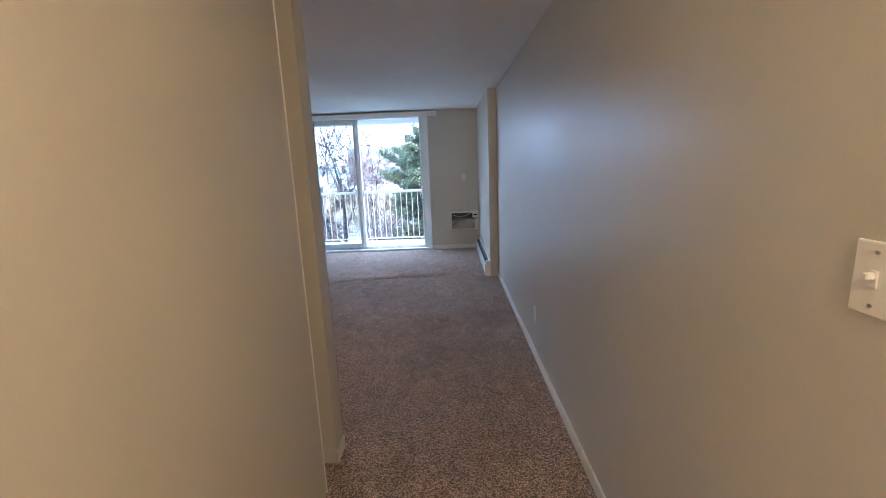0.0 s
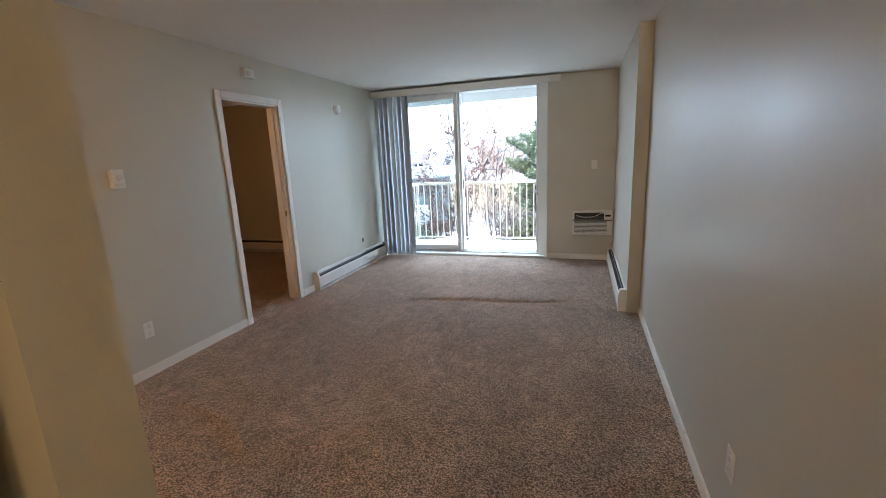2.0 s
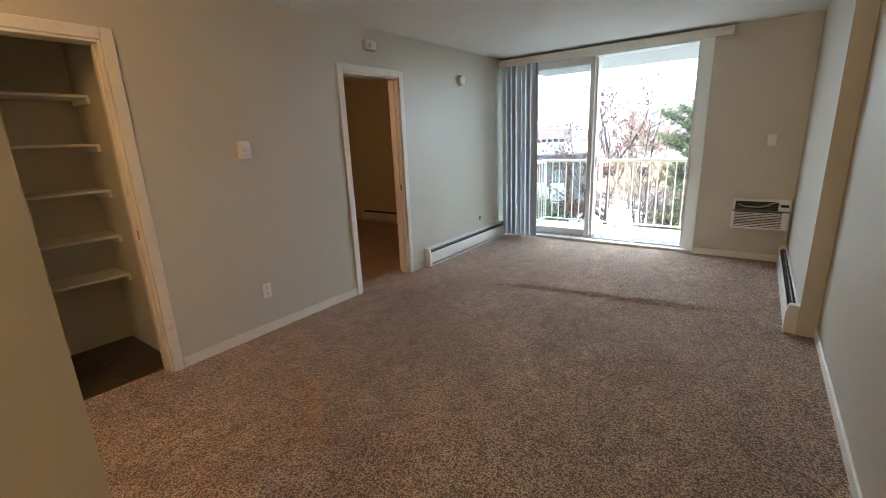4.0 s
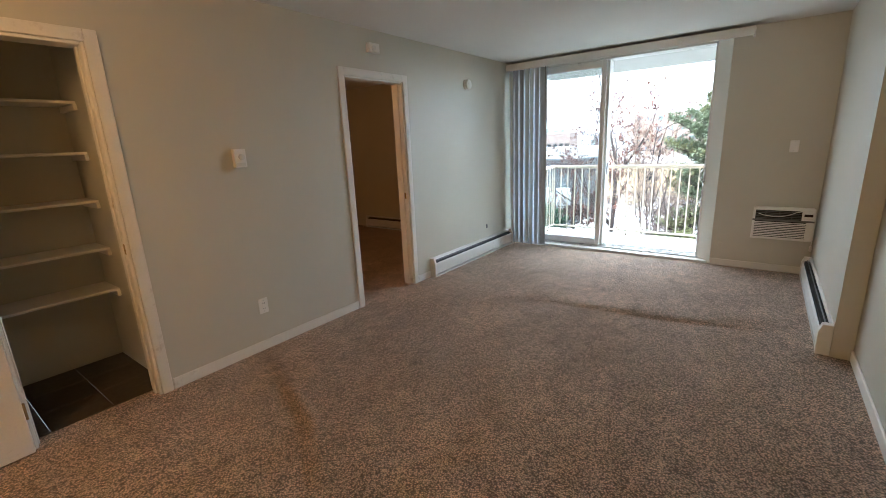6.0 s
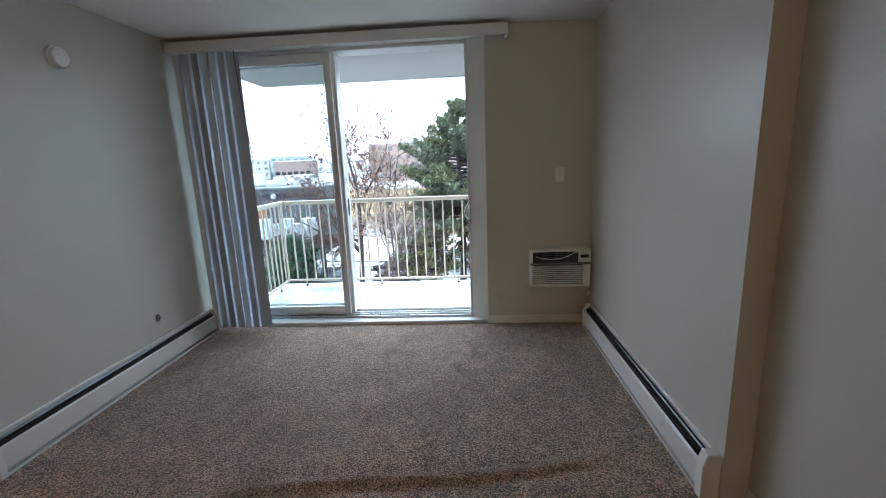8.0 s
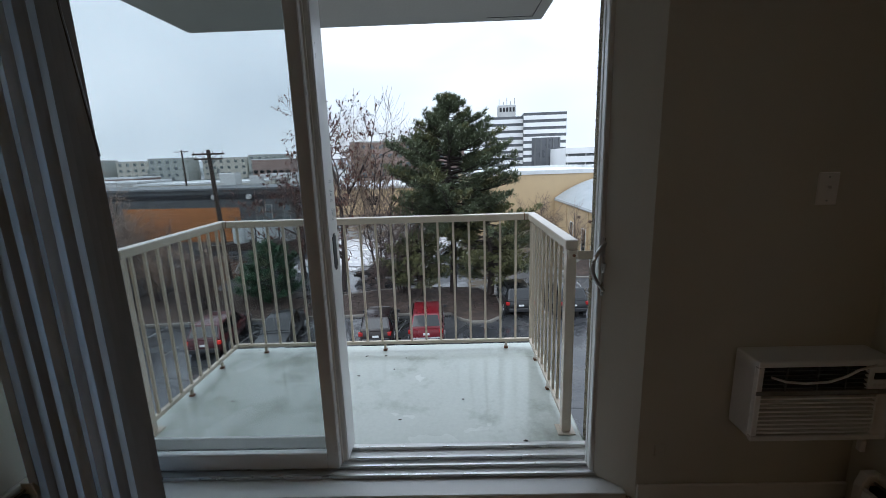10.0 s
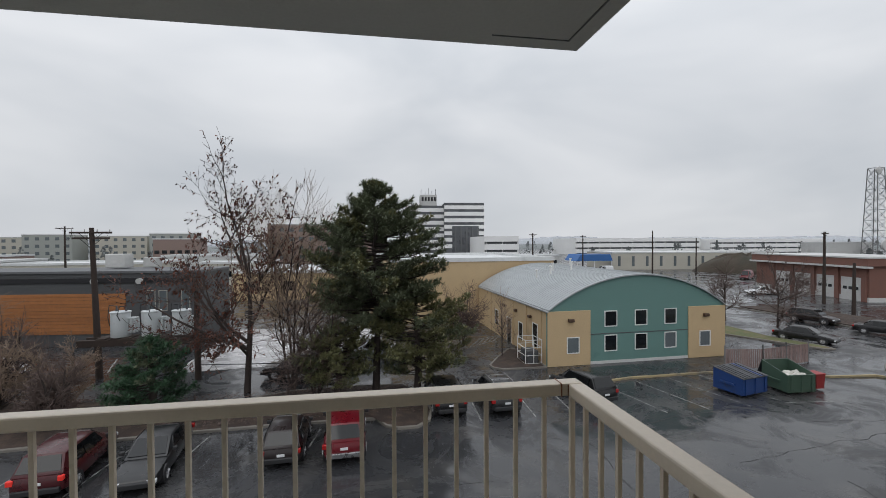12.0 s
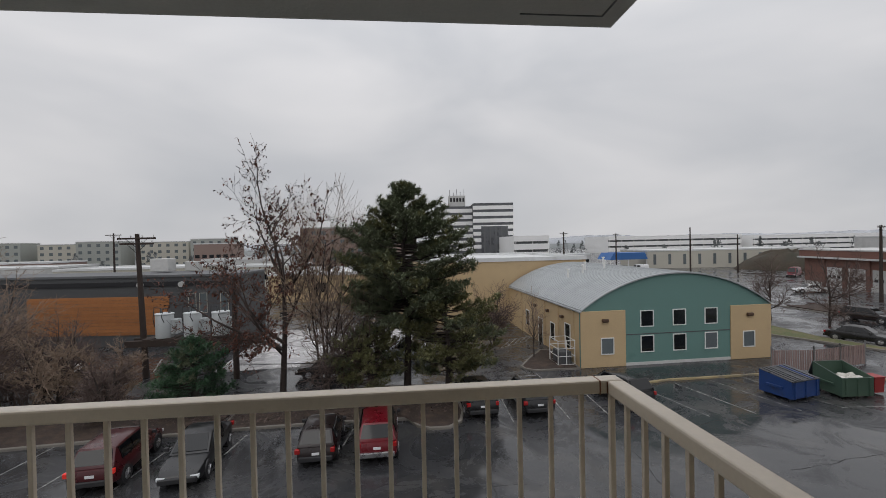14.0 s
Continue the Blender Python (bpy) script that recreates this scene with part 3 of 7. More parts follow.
def air_conditioner():
    x0, x1, z0, z1, y = 0.545, 1.035, 0.365, 0.685, 7.665
    root = thing("air_conditioner", ((x0 + x1) / 2, FY, z0), "white through-wall air conditioner with dark vent slots and a hanging cord", "air conditioner")
    w, h, d = x1 - x0, z1 - z0, FY - y
    bm = bmesh.new()
    box(bm, -w / 2 + 0.004, w / 2 - 0.004, -d + 0.02, -0.001, 0.004, h - 0.004, 0.004)
    part("body", bm, PLASTIC, root)
    bm = bmesh.new()
    f = -d
    box(bm, -w / 2, w / 2, f, f + 0.02, 0, 0.022, 0.003)
    box(bm, -w / 2, w / 2, f, f + 0.02, h - 0.024, h, 0.003)
    box(bm, -w / 2, -w / 2 + 0.022, f, f + 0.02, 0.022, h - 0.024, 0.003)
    box(bm, w / 2 - 0.10, w / 2, f, f + 0.02, 0.205, h - 0.024, 0.003)
    box(bm, w / 2 - 0.06, w / 2, f, f + 0.02, 0.022, 0.187, 0.003)
    part("front_bezel", bm, PLASTIC, root)
    bm = bmesh.new()
    box(bm, -w / 2 + 0.001, w / 2 - 0.001, f - 0.001, f + 0.02, 0.187, 0.205, 0.002)
    part("trim_strip", bm, CAN_GREY, root, "grey trim strip")
    # black sheet that stands in for the shadow between louvres and vent blades
    bm = bmesh.new()
    box(bm, -w / 2 + 0.01, w / 2 - 0.01, f + 0.016, f + 0.022, 0.01, h - 0.01)
    part("inner_screen", bm, DARK, root)
    for i in range(9):
        z = 0.030 + i * 0.0172
        bm = bmesh.new()
        prism(bm, [(f + 0.003, z), (f + 0.014, z + 0.004), (f + 0.014, z + 0.0095), (f + 0.003, z + 0.0065)], "x", -w / 2 + 0.022, w / 2 - 0.06)
        part("louvre", bm, PLASTIC, root)
    for i in range(5):
        z = 0.212 + i * 0.017
        bm = bmesh.new()
        prism(bm, [(f + 0.004, z), (f + 0.014, z + 0.003), (f + 0.014, z + 0.006), (f + 0.004, z + 0.003)], "x", -w / 2 + 0.022, w / 2 - 0.10)
        part("vent_blade", bm, ALU, root, "dark vent blade")
    for x in (-0.14, -0.03, 0.07):
        bm = bmesh.new()
        box(bm, x - 0.0025, x + 0.0025, f + 0.002, f + 0.013, 0.206, h - 0.025)
        part("vent_divider", bm, ALU, root)
    bm = bmesh.new()
    box(bm, w / 2 - 0.083, w / 2 - 0.018, f - 0.0025, f, 0.245, 0.270, 0.002)
    part("display", bm, DARK, root, "dark display window")
    bm = bmesh.new()
    for i in range(4):
        box(bm, w / 2 - 0.083 + i * 0.018, w / 2 - 0.071 + i * 0.018, f - 0.0025, f, 0.218, 0.228, 0.001)
    part("buttons", bm, HEATER, root)
    bm = bmesh.new()
    tube(bm, [(-0.20, f - 0.004, 0.262), (-0.15, f - 0.007, 0.245), (-0.08, f - 0.008, 0.238), (0.0, f - 0.008, 0.242), (0.06, f - 0.007, 0.262), (0.10, f - 0.006, 0.285), (0.16, f - 0.004, 0.300)], 0.0045, 6)
    part("power_cord", bm, PLASTIC, root, "white cord looped over the vent", smooth=True)
    bm = bmesh.new()
    tube(bm, [(w / 2 + 0.006, -0.05, 0.27), (w / 2 + 0.012, -0.075, 0.20), (w / 2 + 0.012, -0.05, 0.12), (w / 2 + 0.010, -0.04, 0.02), (w / 2 + 0.008, -0.05, -0.06)], 0.0045, 6)
    box(bm, w / 2 - 0.004, w / 2 + 0.018, -0.062, -0.038, -0.11, -0.06, 0.004)
    part("plug", bm, PLASTIC, root, "hanging cord end with plug", smooth=True)


air_conditioner()

# ---- sliding patio door ----


def patio_door():
    root = thing("patio_door", (0, FY, 0), "white vinyl sliding patio door standing open", "sliding door")

    def bar(nm, dims, material=VINYL, label="", bevel=0.004, parent=None):
        bm = bmesh.new()
        box(bm, *dims, bevel=bevel)
        return part(nm, bm, material, parent or root, label)
    # outer frame (y measured from the wall's inner face)
    bar("jamb", (SX0, SX0 + 0.035, 0.14, 0.338, 0.0, SZ))
    bar("jamb", (0.047, SX1, 0.160, 0.185, 0.03, SZ - 0.03))
    bar("head", (SX0 + 0.035, SX1 - 0.035, 0.13, 0.338, SZ - 0.03, SZ))
    bar("sill", (SX0 + 0.035, SX1 - 0.035, -0.002, 0.345, -0.12, 0.030))
    for y in (0.10, 0.16, 0.215, 0.29):
        bar("track", (SX0 + 0.035, SX1 - 0.035, y, y + 0.012, 0.030, 0.048), STEEL, "aluminium track", 0.002)
    bar("latch_stile", (0.045, SX1 - 0.001, 0.110, 0.148, 0.05, SZ - 0.032))
    # black filler puts the shade of the gap between the white strips into colour
    bar("latch_groove", (0.062, 0.16, 0.149, 0.159, 0.05, SZ - 0.032), DARK, "black filler strip for the shade in the latch groove", 0.0)
    # the two panels stand one behind the other in the west half
    for k, (y0, y1, shift) in enumerate(((0.145, 0.180, 0.0),)):
        xl, xr = SX0 + 0.04 + shift, -1.078 + shift
        pan = bar("panel", (xr - 0.057, xr, y0, y1, 0.05, SZ - 0.032), VINYL, "sliding panel stile")
        bar("stile", (xl, xl + 0.07, y0, y1, 0.05, SZ - 0.032), parent=pan)
        bar("rail", (xl + 0.07, xr - 0.057, y0, y1, 0.05, 0.13), parent=pan)
        bar("rail", (xl + 0.07, xr - 0.057, y0, y1, SZ - 0.11, SZ - 0.032), parent=pan)
        g = bar("pane", (xl + 0.07, xr - 0.057, (y0 + y1) / 2 - 0.002, (y0 + y1) / 2 + 0.002, 0.13, SZ - 0.11), GLASS, "clear glass pane", 0.0, pan)
        g.visible_shadow = False
    # outer interlock stile with its flush pull and labels
    lock = bar("interlock", (-1.115, -1.05, 0.192, 0.335, 0.05, SZ - 0.032), VINYL, "deep white interlock stile", 0.006)
    bm = bmesh.new()
    box(bm, -1.0505, -1.0475, 0.238, 0.285, 0.965, 1.125)
    bmesh.ops.bevel(bm, geom=[e for e in bm.edges if abs((e.verts[0].co - e.verts[1].co).x) > 0.001], offset=0.012, segments=4, affect="EDGES")
    part("flush_pull", bm, DARK, lock, "black recessed finger pull")
    for i, z in enumerate((1.355, 1.315, 1.275, 1.235, 1.195)):
        bm = bmesh.new()
        box(bm, -1.0496, -1.0490, 0.255, 0.292, z - 0.012, z - 0.009)
        box(bm, -1.0496, -1.0490, 0.255, 0.285, z - 0.005, z - 0.003)
        if i % 2:
            box(bm, -1.0496, -1.0490, 0.262, 0.280, z - 0.028, z - 0.017)
        part("label_print", bm, PRINT, lock, "small grey printed bars")
    bar("weather_strip", (-1.092, -1.072, 0.1815, 0.191, 0.05, SZ - 0.04), PLASTIC, "pale fuzzy weather strip", 0.0)
    # pull handle on the latch jamb
    bm = bmesh.new()
    pts = [(0.068 - 0.050 * math.sin(math.pi * k / 10), 0.106 - 0.006 * math.sin(math.pi * k / 10), 0.885 + 0.20 * k / 10) for k in range(11)]
    tube(bm, pts, 0.0085, 8)
    box(bm, 0.056, 0.080, 0.104, 0.1095, 0.865, 1.105, 0.002)
    part("pull_handle", bm, STEEL, root, "curved metal pull handle", smooth=True)
    bm = bmesh.new()
    tube(bm, [(0.066, 0.106, 1.00), (0.062, 0.090, 1.00), (0.058, 0.088, 0.965)], 0.006, 8)
    part("latch_lever", bm, STEEL, root, smooth=True)


patio_door()


def screen_mat():
    m = bpy.data.materials.new("insect_mesh")
    m.use_nodes = True
    nt = m.node_tree
    nt.nodes.clear()
    out = nt.nodes.new("ShaderNodeOutputMaterial")
    tr, df, mx = (nt.nodes.new(k) for k in ("ShaderNodeBsdfTransparent", "ShaderNodeBsdfDiffuse", "ShaderNodeMixShader"))
    df.inputs[0].default_value = (0.05, 0.05, 0.055, 1)
    mx.inputs[0].default_value = 0.17
    nt.links.new(tr.outputs[0], mx.inputs[1])
    nt.links.new(df.outputs[0], mx.inputs[2])
    nt.links.new(mx.outputs[0], out.inputs[0])
    return m


SCREEN = screen_mat()
root = thing("screen_door", (0, FY, 0), "sliding insect screen door pushed behind the glass", "screen door")
for nm, dims in (("stile", (-1.16, -1.115, 0.292, 0.312, 0.05, SZ - 0.04)), ("stile", (SX0 + 0.04, SX0 + 0.085, 0.292, 0.312, 0.05, SZ - 0.04)),
                 ("rail", (SX0 + 0.085, -1.16, 0.292, 0.312, 0.05, 0.11)), ("rail", (SX0 + 0.085, -1.16, 0.292, 0.312, SZ - 0.10, SZ - 0.04))):
    bm = bmesh.new()
    box(bm, *dims, bevel=0.003)
    part(nm, bm, VINYL, root)
bm = bmesh.new()
box(bm, SX0 + 0.085, -1.16, 0.3015, 0.3025, 0.11, SZ - 0.10)
ms = part("mesh", bm, SCREEN, root, "grey insect mesh")
ms.visible_shadow = False

# ---- vertical blind and its valance ----
root = thing("blind_valance", (0, FY, 2.33), "white boxed valance over the patio door", "valance")
bm = bmesh.new()
box(bm, -2.285, 0.375, -0.155, -0.140, 0.0, 0.082, 0.003)
part("front_board", bm, VINYL, root)
for x in (-2.285, 0.360):
    bm = bmesh.new()
    box(bm, x, x + 0.015, -0.140, -0.001, 0.0, 0.082, 0.003)
    part("end_board", bm, VINYL, root)
bm = bmesh.new()
box(bm, -2.27, 0.36, -0.139, -0.002, 0.070, 0.080)
part("top_board", bm, VINYL, root)

root = thing("vertical_blind", (0, FY - 0.085, 0.02), "grey vinyl vertical blind stacked open at the wall", "blind")
bm = bmesh.new()
box(bm, -2.26, 0.34, -0.018, 0.018, 2.335, 2.372, 0.003)
part("head_rail", bm, VINYL, root)
rng = random.Random(4)
NS = 13
for i in range(NS):
    x = -2.215 + 0.43 * i / (NS - 1)
    ang = radians(56 + (26 if i % 2 else -14) + rng.uniform(-14, 10))
    c, s = math.cos(ang), math.sin(ang)
    bm = bmesh.new()
    prof = [(-0.044, 0.0), (-0.022, 0.0045), (0.0, 0.006), (0.022, 0.0045), (0.044, 0.0), (0.044, 0.0012), (0.022, 0.0057), (0.0, 0.0072), (-0.022, 0.0057), (-0.044, 0.0012)]
    prism(bm, [(u * c - v * s + x, u * s + v * c) for u, v in prof], "z", 0.015, 2.315)
    part("slat", bm, BLIND, root)
    bm = bmesh.new()
    box(bm, x - 0.004, x + 0.004, -0.004, 0.004, 2.31, 2.338)
    part("carrier", bm, PLASTIC, root)
bm = bmesh.new()
tube(bm, [(-1.755, -0.03, 2.33), (-1.735, -0.035, 1.9), (-1.70, -0.035, 1.45)], 0.004, 6)
part("wand", bm, ALU, root, "thin dark tilt wand", smooth=True)

# ---- balcony ----
BX0, BX1, BY = -2.46, 0.17, 9.66
FZ = -0.13
bm = bmesh.new()
box(bm, BX0, BX1, OUT, BY, FZ - 0.16, FZ, 0.01)
single("balcony_floor", bm, DECK, "pale wet coated balcony slab with scuffs", "balcony floor", kind="structure")
bm = bmesh.new()
box(bm, BX0, BX1 - 0.01, OUT, BY + 0.0, 2.40, 2.56, 0.006)
single("balcony_soffit", bm, SOFFIT, "grey painted underside of the balcony above", "balcony ceiling", kind="structure")
bm = bmesh.new()
for d in ((BX1 - 0.42, BX1 - 0.097, BY - 0.094, BY - 0.088, 2.397, 2.40), (BX1 - 0.097, BX1 - 0.090, BY - 0.50, BY - 0.088, 2.397, 2.40)):
    box(bm, *d)
single("drip_bead", bm, ALU, "dark drip bead under the slab edge", "drip edge", kind="structure")


def aggregate_mat():
    m = mat("exposed_aggregate", (0.30, 0.275, 0.22), 0.85, vary=0.3, scale=3, fine=90, bump=0.0, rough_vary=0.08)
    nt = m.node_tree
    bs = nt.nodes["Principled BSDF"]
    co = nt.nodes["Texture Coordinate"]
    v = nt.nodes.new("ShaderNodeTexVoronoi")
    v.inputs["Scale"].default_value = 215.0
    nt.links.new(co.outputs["Object"], v.inputs["Vector"])
    rp = nt.nodes.new("ShaderNodeValToRGB")
    el = rp.color_ramp.elements
    el[0].position, el[0].color = 0.0, (0.10, 0.08, 0.05, 1)
    el[1].position, el[1].color = 1.0, (0.74, 0.69, 0.54, 1)
    e = el.new(0.45)
    e.color = (0.40, 0.345, 0.22, 1)
    e = el.new(0.72)
    e.color = (0.57, 0.505, 0.34, 1)
    sep = nt.nodes.new("ShaderNodeSeparateColor")
    nt.links.new(v.outputs["Color"], sep.inputs[0])
    nt.links.new(sep.outputs[0], rp.inputs[0])
    edge = nt.nodes.new("ShaderNodeMapRange")
    edge.inputs[1].default_value, edge.inputs[2].default_value, edge.inputs[3].default_value, edge.inputs[4].default_value = 0.30, 0.80, 1.0, 0.35
    nt.links.new(v.outputs["Distance"], edge.inputs[0])
    mx = nt.nodes.new("ShaderNodeMix")
    mx.data_type, mx.blend_type = "RGBA", "MULTIPLY"
    mx.inputs[0].default_value = 1.0
    nt.links.new(rp.outputs[0], mx.inputs[6])
    nt.links.new(edge.outputs[0], mx.inputs[7])
    nt.links.new(mx.outputs[2], bs.inputs["Base Color"])
    inv = nt.nodes.new("ShaderNodeMath")
    inv.operation = "SUBTRACT"
    inv.inputs[0].default_value = 1.0
    nt.links.new(v.outputs["Distance"], inv.inputs[1])
    bp = nt.nodes.new("ShaderNodeBump")
    bp.inputs["Strength"].default_value, bp.inputs["Distance"].default_value = 0.9, 0.007
    nt.links.new(inv.outputs[0], bp.inputs["Height"])
    nt.links.new(bp.outputs[0], bs.inputs["Normal"])
    return m


AGG = aggregate_mat()


def pillar():
    """Wall fin beside the balcony, its west face roughened stone by stone."""
    x0, x1, y0, y1, z0, z1 = 0.205, 1.37, OUT, 8.515, -8.1, 4.2
    bm = bmesh.new()
    box(bm, x0, x1, y0, y1, z0, z1, 0.012, 2)
    ob = single("wall_fin", bm, AGG, "exposed pebble aggregate concrete wall fin", "wall", kind="structure")
    vs, fs = [], []
    r = random.Random(9)
    for k in range(9000):
        y, z = r.uniform(y0 + 0.006, y1 - 0.006), r.uniform(-0.2, 2.9)
        s, t, h = r.uniform(0.0018, 0.0042), r.uniform(0.0018, 0.0042), r.uniform(0.001, 0.0028)
        a = r.uniform(0, 3.14)
        b = len(vs)
        for j in range(5):
            q = a + j * 2 * math.pi / 5
            vs.append((x0 + 0.001, y + s * math.cos(q), z + t * math.sin(q)))
        for j in range(5):
            q = a + j * 2 * math.pi / 5
            vs.append((x0 - h, y + 0.55 * s * math.cos(q), z + 0.55 * t * math.sin(q)))
        for j in range(5):
            fs.append((b + j, b + 5 + j, b + 5 + (j + 1) % 5, b + (j + 1) % 5))
        fs.append(tuple(b + 5 + j for j in range(5)))
    peb = new("pebbles", raw_mesh("pebbles", vs, fs, AGG))
    peb.parent = ob
    tagged(peb, kind="stuff")


pillar()


def railing():
    z1, zb = 0.995, -0.045
    xl, xr, yf = -2.37, 0.085, 9.56
    root = thing("balcony_railing", (0, 0, 0), "cream painted metal balcony railing with square balusters and rusty joints", "railing")

    def bar(nm, dims, material=RAIL, label="", bevel=0.004):
        bm = bmesh.new()
        box(bm, *dims, bevel=bevel, seg=2)
        return part(nm, bm, material, root, label)
    w = 0.034
    ys, yw = 8.425, 8.47
    bar("top_rail", (xl - w, xr + w, yf - w, yf + w, z1 - 0.052, z1), bevel=0.008)
    bar("top_rail", (xr - w, xr + w, ys, yf - w - 0.001, z1 - 0.052, z1), bevel=0.008)
    bar("top_rail", (xl - w, xl + w, yw, yf - w - 0.001, z1 - 0.052, z1), bevel=0.008)
    b = 0.014
    bar("bottom_rail", (xl - b, xr + b, yf - b, yf + b, zb - 0.028, zb))
    bar("bottom_rail", (xr - b, xr + b, ys, yf - b - 0.001, zb - 0.028, zb))
    bar("bottom_rail", (xl - b, xl + b, yw, yf - b - 0.001, zb - 0.028, zb))
    s = 0.0085
    me = box_mesh("baluster", RAIL, -s, s, -s, s, zb, z1 - 0.051, 0.0015)

    def baluster(x, y):
        ob = part("baluster", me, RAIL, root)
        ob.location = (x, y, 0)
    n = 19
    step = (xr - xl) / (n + 1)
    for i in range(1, n + 1):
        baluster(xl + i * step, yf)
    for i in range(9):
        baluster(xr, ys + 0.115 + i * 0.113)
        baluster(xl, yw + 0.105 + i * 0.113)
    for x, y in ((xr, yf), (xl, yf)):
        bar("corner_post", (x - 0.011, x + 0.011, y - 0.011, y + 0.011, zb, z1 - 0.052))
    bar("end_post", (xr - 0.026, xr + 0.026, ys + 0.004, ys + 0.054, FZ, z1 - 0.052))
    bar("end_post", (xl - 0.022, xl + 0.022, yw + 0.004, yw + 0.048, FZ, z1 - 0.052))
    for x, y in ((xr, ys + 0.029), (xl, yw + 0.026)):
        bar("base_plate", (x - 0.05, x + 0.05, y - 0.05, y + 0.05, FZ, FZ + 0.008))
    for x, y in ((-2.13, yf), (-1.122, yf), (-0.115, yf), (xr, 9.33), (xl, 9.30), (xr, 8.9), (xl, 8.9)):
        bar("foot", (x - 0.010, x + 0.010, y - 0.010, y + 0.010, FZ, zb - 0.026), RAIL)
        bar("foot_cup", (x - 0.016, x + 0.016, y - 0.016, y + 0.016, FZ, FZ + 0.016), RUST, "rusty foot cup")
    bar("rail_joint", (xr - w - 0.030, xr - w - 0.024, yf - w - 0.001, yf + w + 0.001, z1 - 0.053, z1 + 0.001), RUST, "rusty weld seam", 0.001)
    bar("rail_joint", (xr - w - 0.0015, xr - w + 0.022, yf - w - 0.0022, yf - w - 0.0002, z1 - 0.050, z1 - 0.004), RUST, "rust stain on the joint", 0.0005)
    bar("rail_joint", (xl + w + 0.02, xl + w + 0.026, yf - w - 0.001, yf + w + 0.001, z1 - 0.053, z1 + 0.001), RUST, "rusty weld seam", 0.001)
    # bracket to the wall fin
    bar("wall_bracket", (xr + w - 0.01, 0.193, 8.405, 8.413, z1 - 0.10, z1 - 0.055), RAIL, "bolted wall bracket", 0.002)
    bar("wall_bracket", (0.191, 0.203, 8.28, 8.413, z1 - 0.10, z1 - 0.055), RAIL, "bolted wall bracket", 0.002)
    bar("wall_bracket", (xr - 0.02, xr + 0.02, 8.413, 8.442, z1 - 0.10, z1 - 0.055), RAIL, "bolted wall bracket", 0.002)
    for y in (8.31,):
        bm = bmesh.new()
        cyl(bm, (0.187, y, z1 - 0.078), 0.010, 0.012, "x", 6)
        part("bolt", bm, RUST, root, "rusty hexagon bolt")
    bm = bmesh.new()
    cyl(bm, (xr + 0.005, 8.402, z1 - 0.078), 0.008, 0.010, "y", 6)
    part("bolt", bm, RUST, root, "rusty hexagon bolt")


railing()

# leaves and grit blown onto the deck
LITTER = mat("dead_leaf", (0.05, 0.035, 0.025), 0.8, vary=0.3)
rng = random.Random(17)
for i in range(11):
    x, y = rng.uniform(-2.1, 0.0), rng.uniform(8.25, 9.45)
    bm = bmesh.new()
    a, s = rng.uniform(0, 6.28), rng.uniform(0.006, 0.017)
    ring = [bm.verts.new((x + s * rng.uniform(0.6, 1.4) * math.cos(a + k), y + s * 0.6 * math.sin(a + k), FZ + 0.003 + 0.003 * rng.random())) for k in range(6)]
    top = bm.verts.new((x, y, FZ + 0.008))
    low = bm.verts.new((x, y, FZ + 0.0005))
    for k in range(6):
        bm.faces.new((ring[k], ring[(k + 1) % 6], top))
        bm.faces.new((ring[(k + 1) % 6], ring[k], low))
    single("dead_leaf", bm, LITTER, "small dark dead leaf on the wet deck", "leaf", "litter on the balcony")

# ---- outdoors: ground and kerbs ----
G = -8.1


def asphalt_mat():
    m = mat("wet_asphalt", (0.034, 0.035, 0.038), 0.3, vary=0.25, scale=0.25, fine=35, bump=0.12, bump_at=0.004, rough_vary=0.0, dirt=(0.062, 0.060, 0.058), dirt_cover=0.42, dirt_scale=0.35)
    nt = m.node_tree
    bs = nt.nodes["Principled BSDF"]
    co = nt.nodes["Texture Coordinate"]
    n = nt.nodes.new("ShaderNodeTexNoise")
    n.inputs["Scale"].default_value, n.inputs["Detail"].default_value, n.inputs["Roughness"].default_value, n.inputs["Distortion"].default_value = 0.30, 11.0, 0.76, 1.0
    nt.links.new(co.outputs["Object"], n.inputs["Vector"])
    r = nt.nodes.new("ShaderNodeMapRange")
    r.inputs[1].default_value, r.inputs[2].default_value, r.inputs[3].default_value, r.inputs[4].default_value = 0.42, 0.60, 0.025, 0.50
    nt.links.new(n.outputs[0], r.inputs[0])
    nt.links.new(r.outputs[0], bs.inputs["Roughness"])
    return m


ASPHALT = asphalt_mat()
KERB = mat("wet_concrete_kerb", (0.18, 0.165, 0.145), 0.6, vary=0.15, scale=1.0, fine=40, bump=0.2, dirt=(0.12, 0.11, 0.10), dirt_cover=0.40, dirt_scale=0.8)
YELLOWKERB = mat("worn_yellow_kerb", (0.34, 0.27, 0.15), 0.6, vary=0.15, scale=1.0, fine=40, bump=0.2, dirt=(0.14, 0.13, 0.11), dirt_cover=0.45, dirt_scale=0.7)
PAINT = mat("faded_road_paint", (0.34, 0.34, 0.325), 0.45, vary=0.2, scale=2, fine=20, bump=0.05, dirt=(0.045, 0.045, 0.047), dirt_cover=0.51, dirt_scale=2.6)
MULCH = mat("brown_bark_mulch", (0.036, 0.024, 0.019), 0.95, vary=0.4, scale=2.5, fine=25, bump=0.8, bump_at=0.03, dirt=(0.075, 0.05, 0.036), dirt_cover=0.46, dirt_scale=1.6)
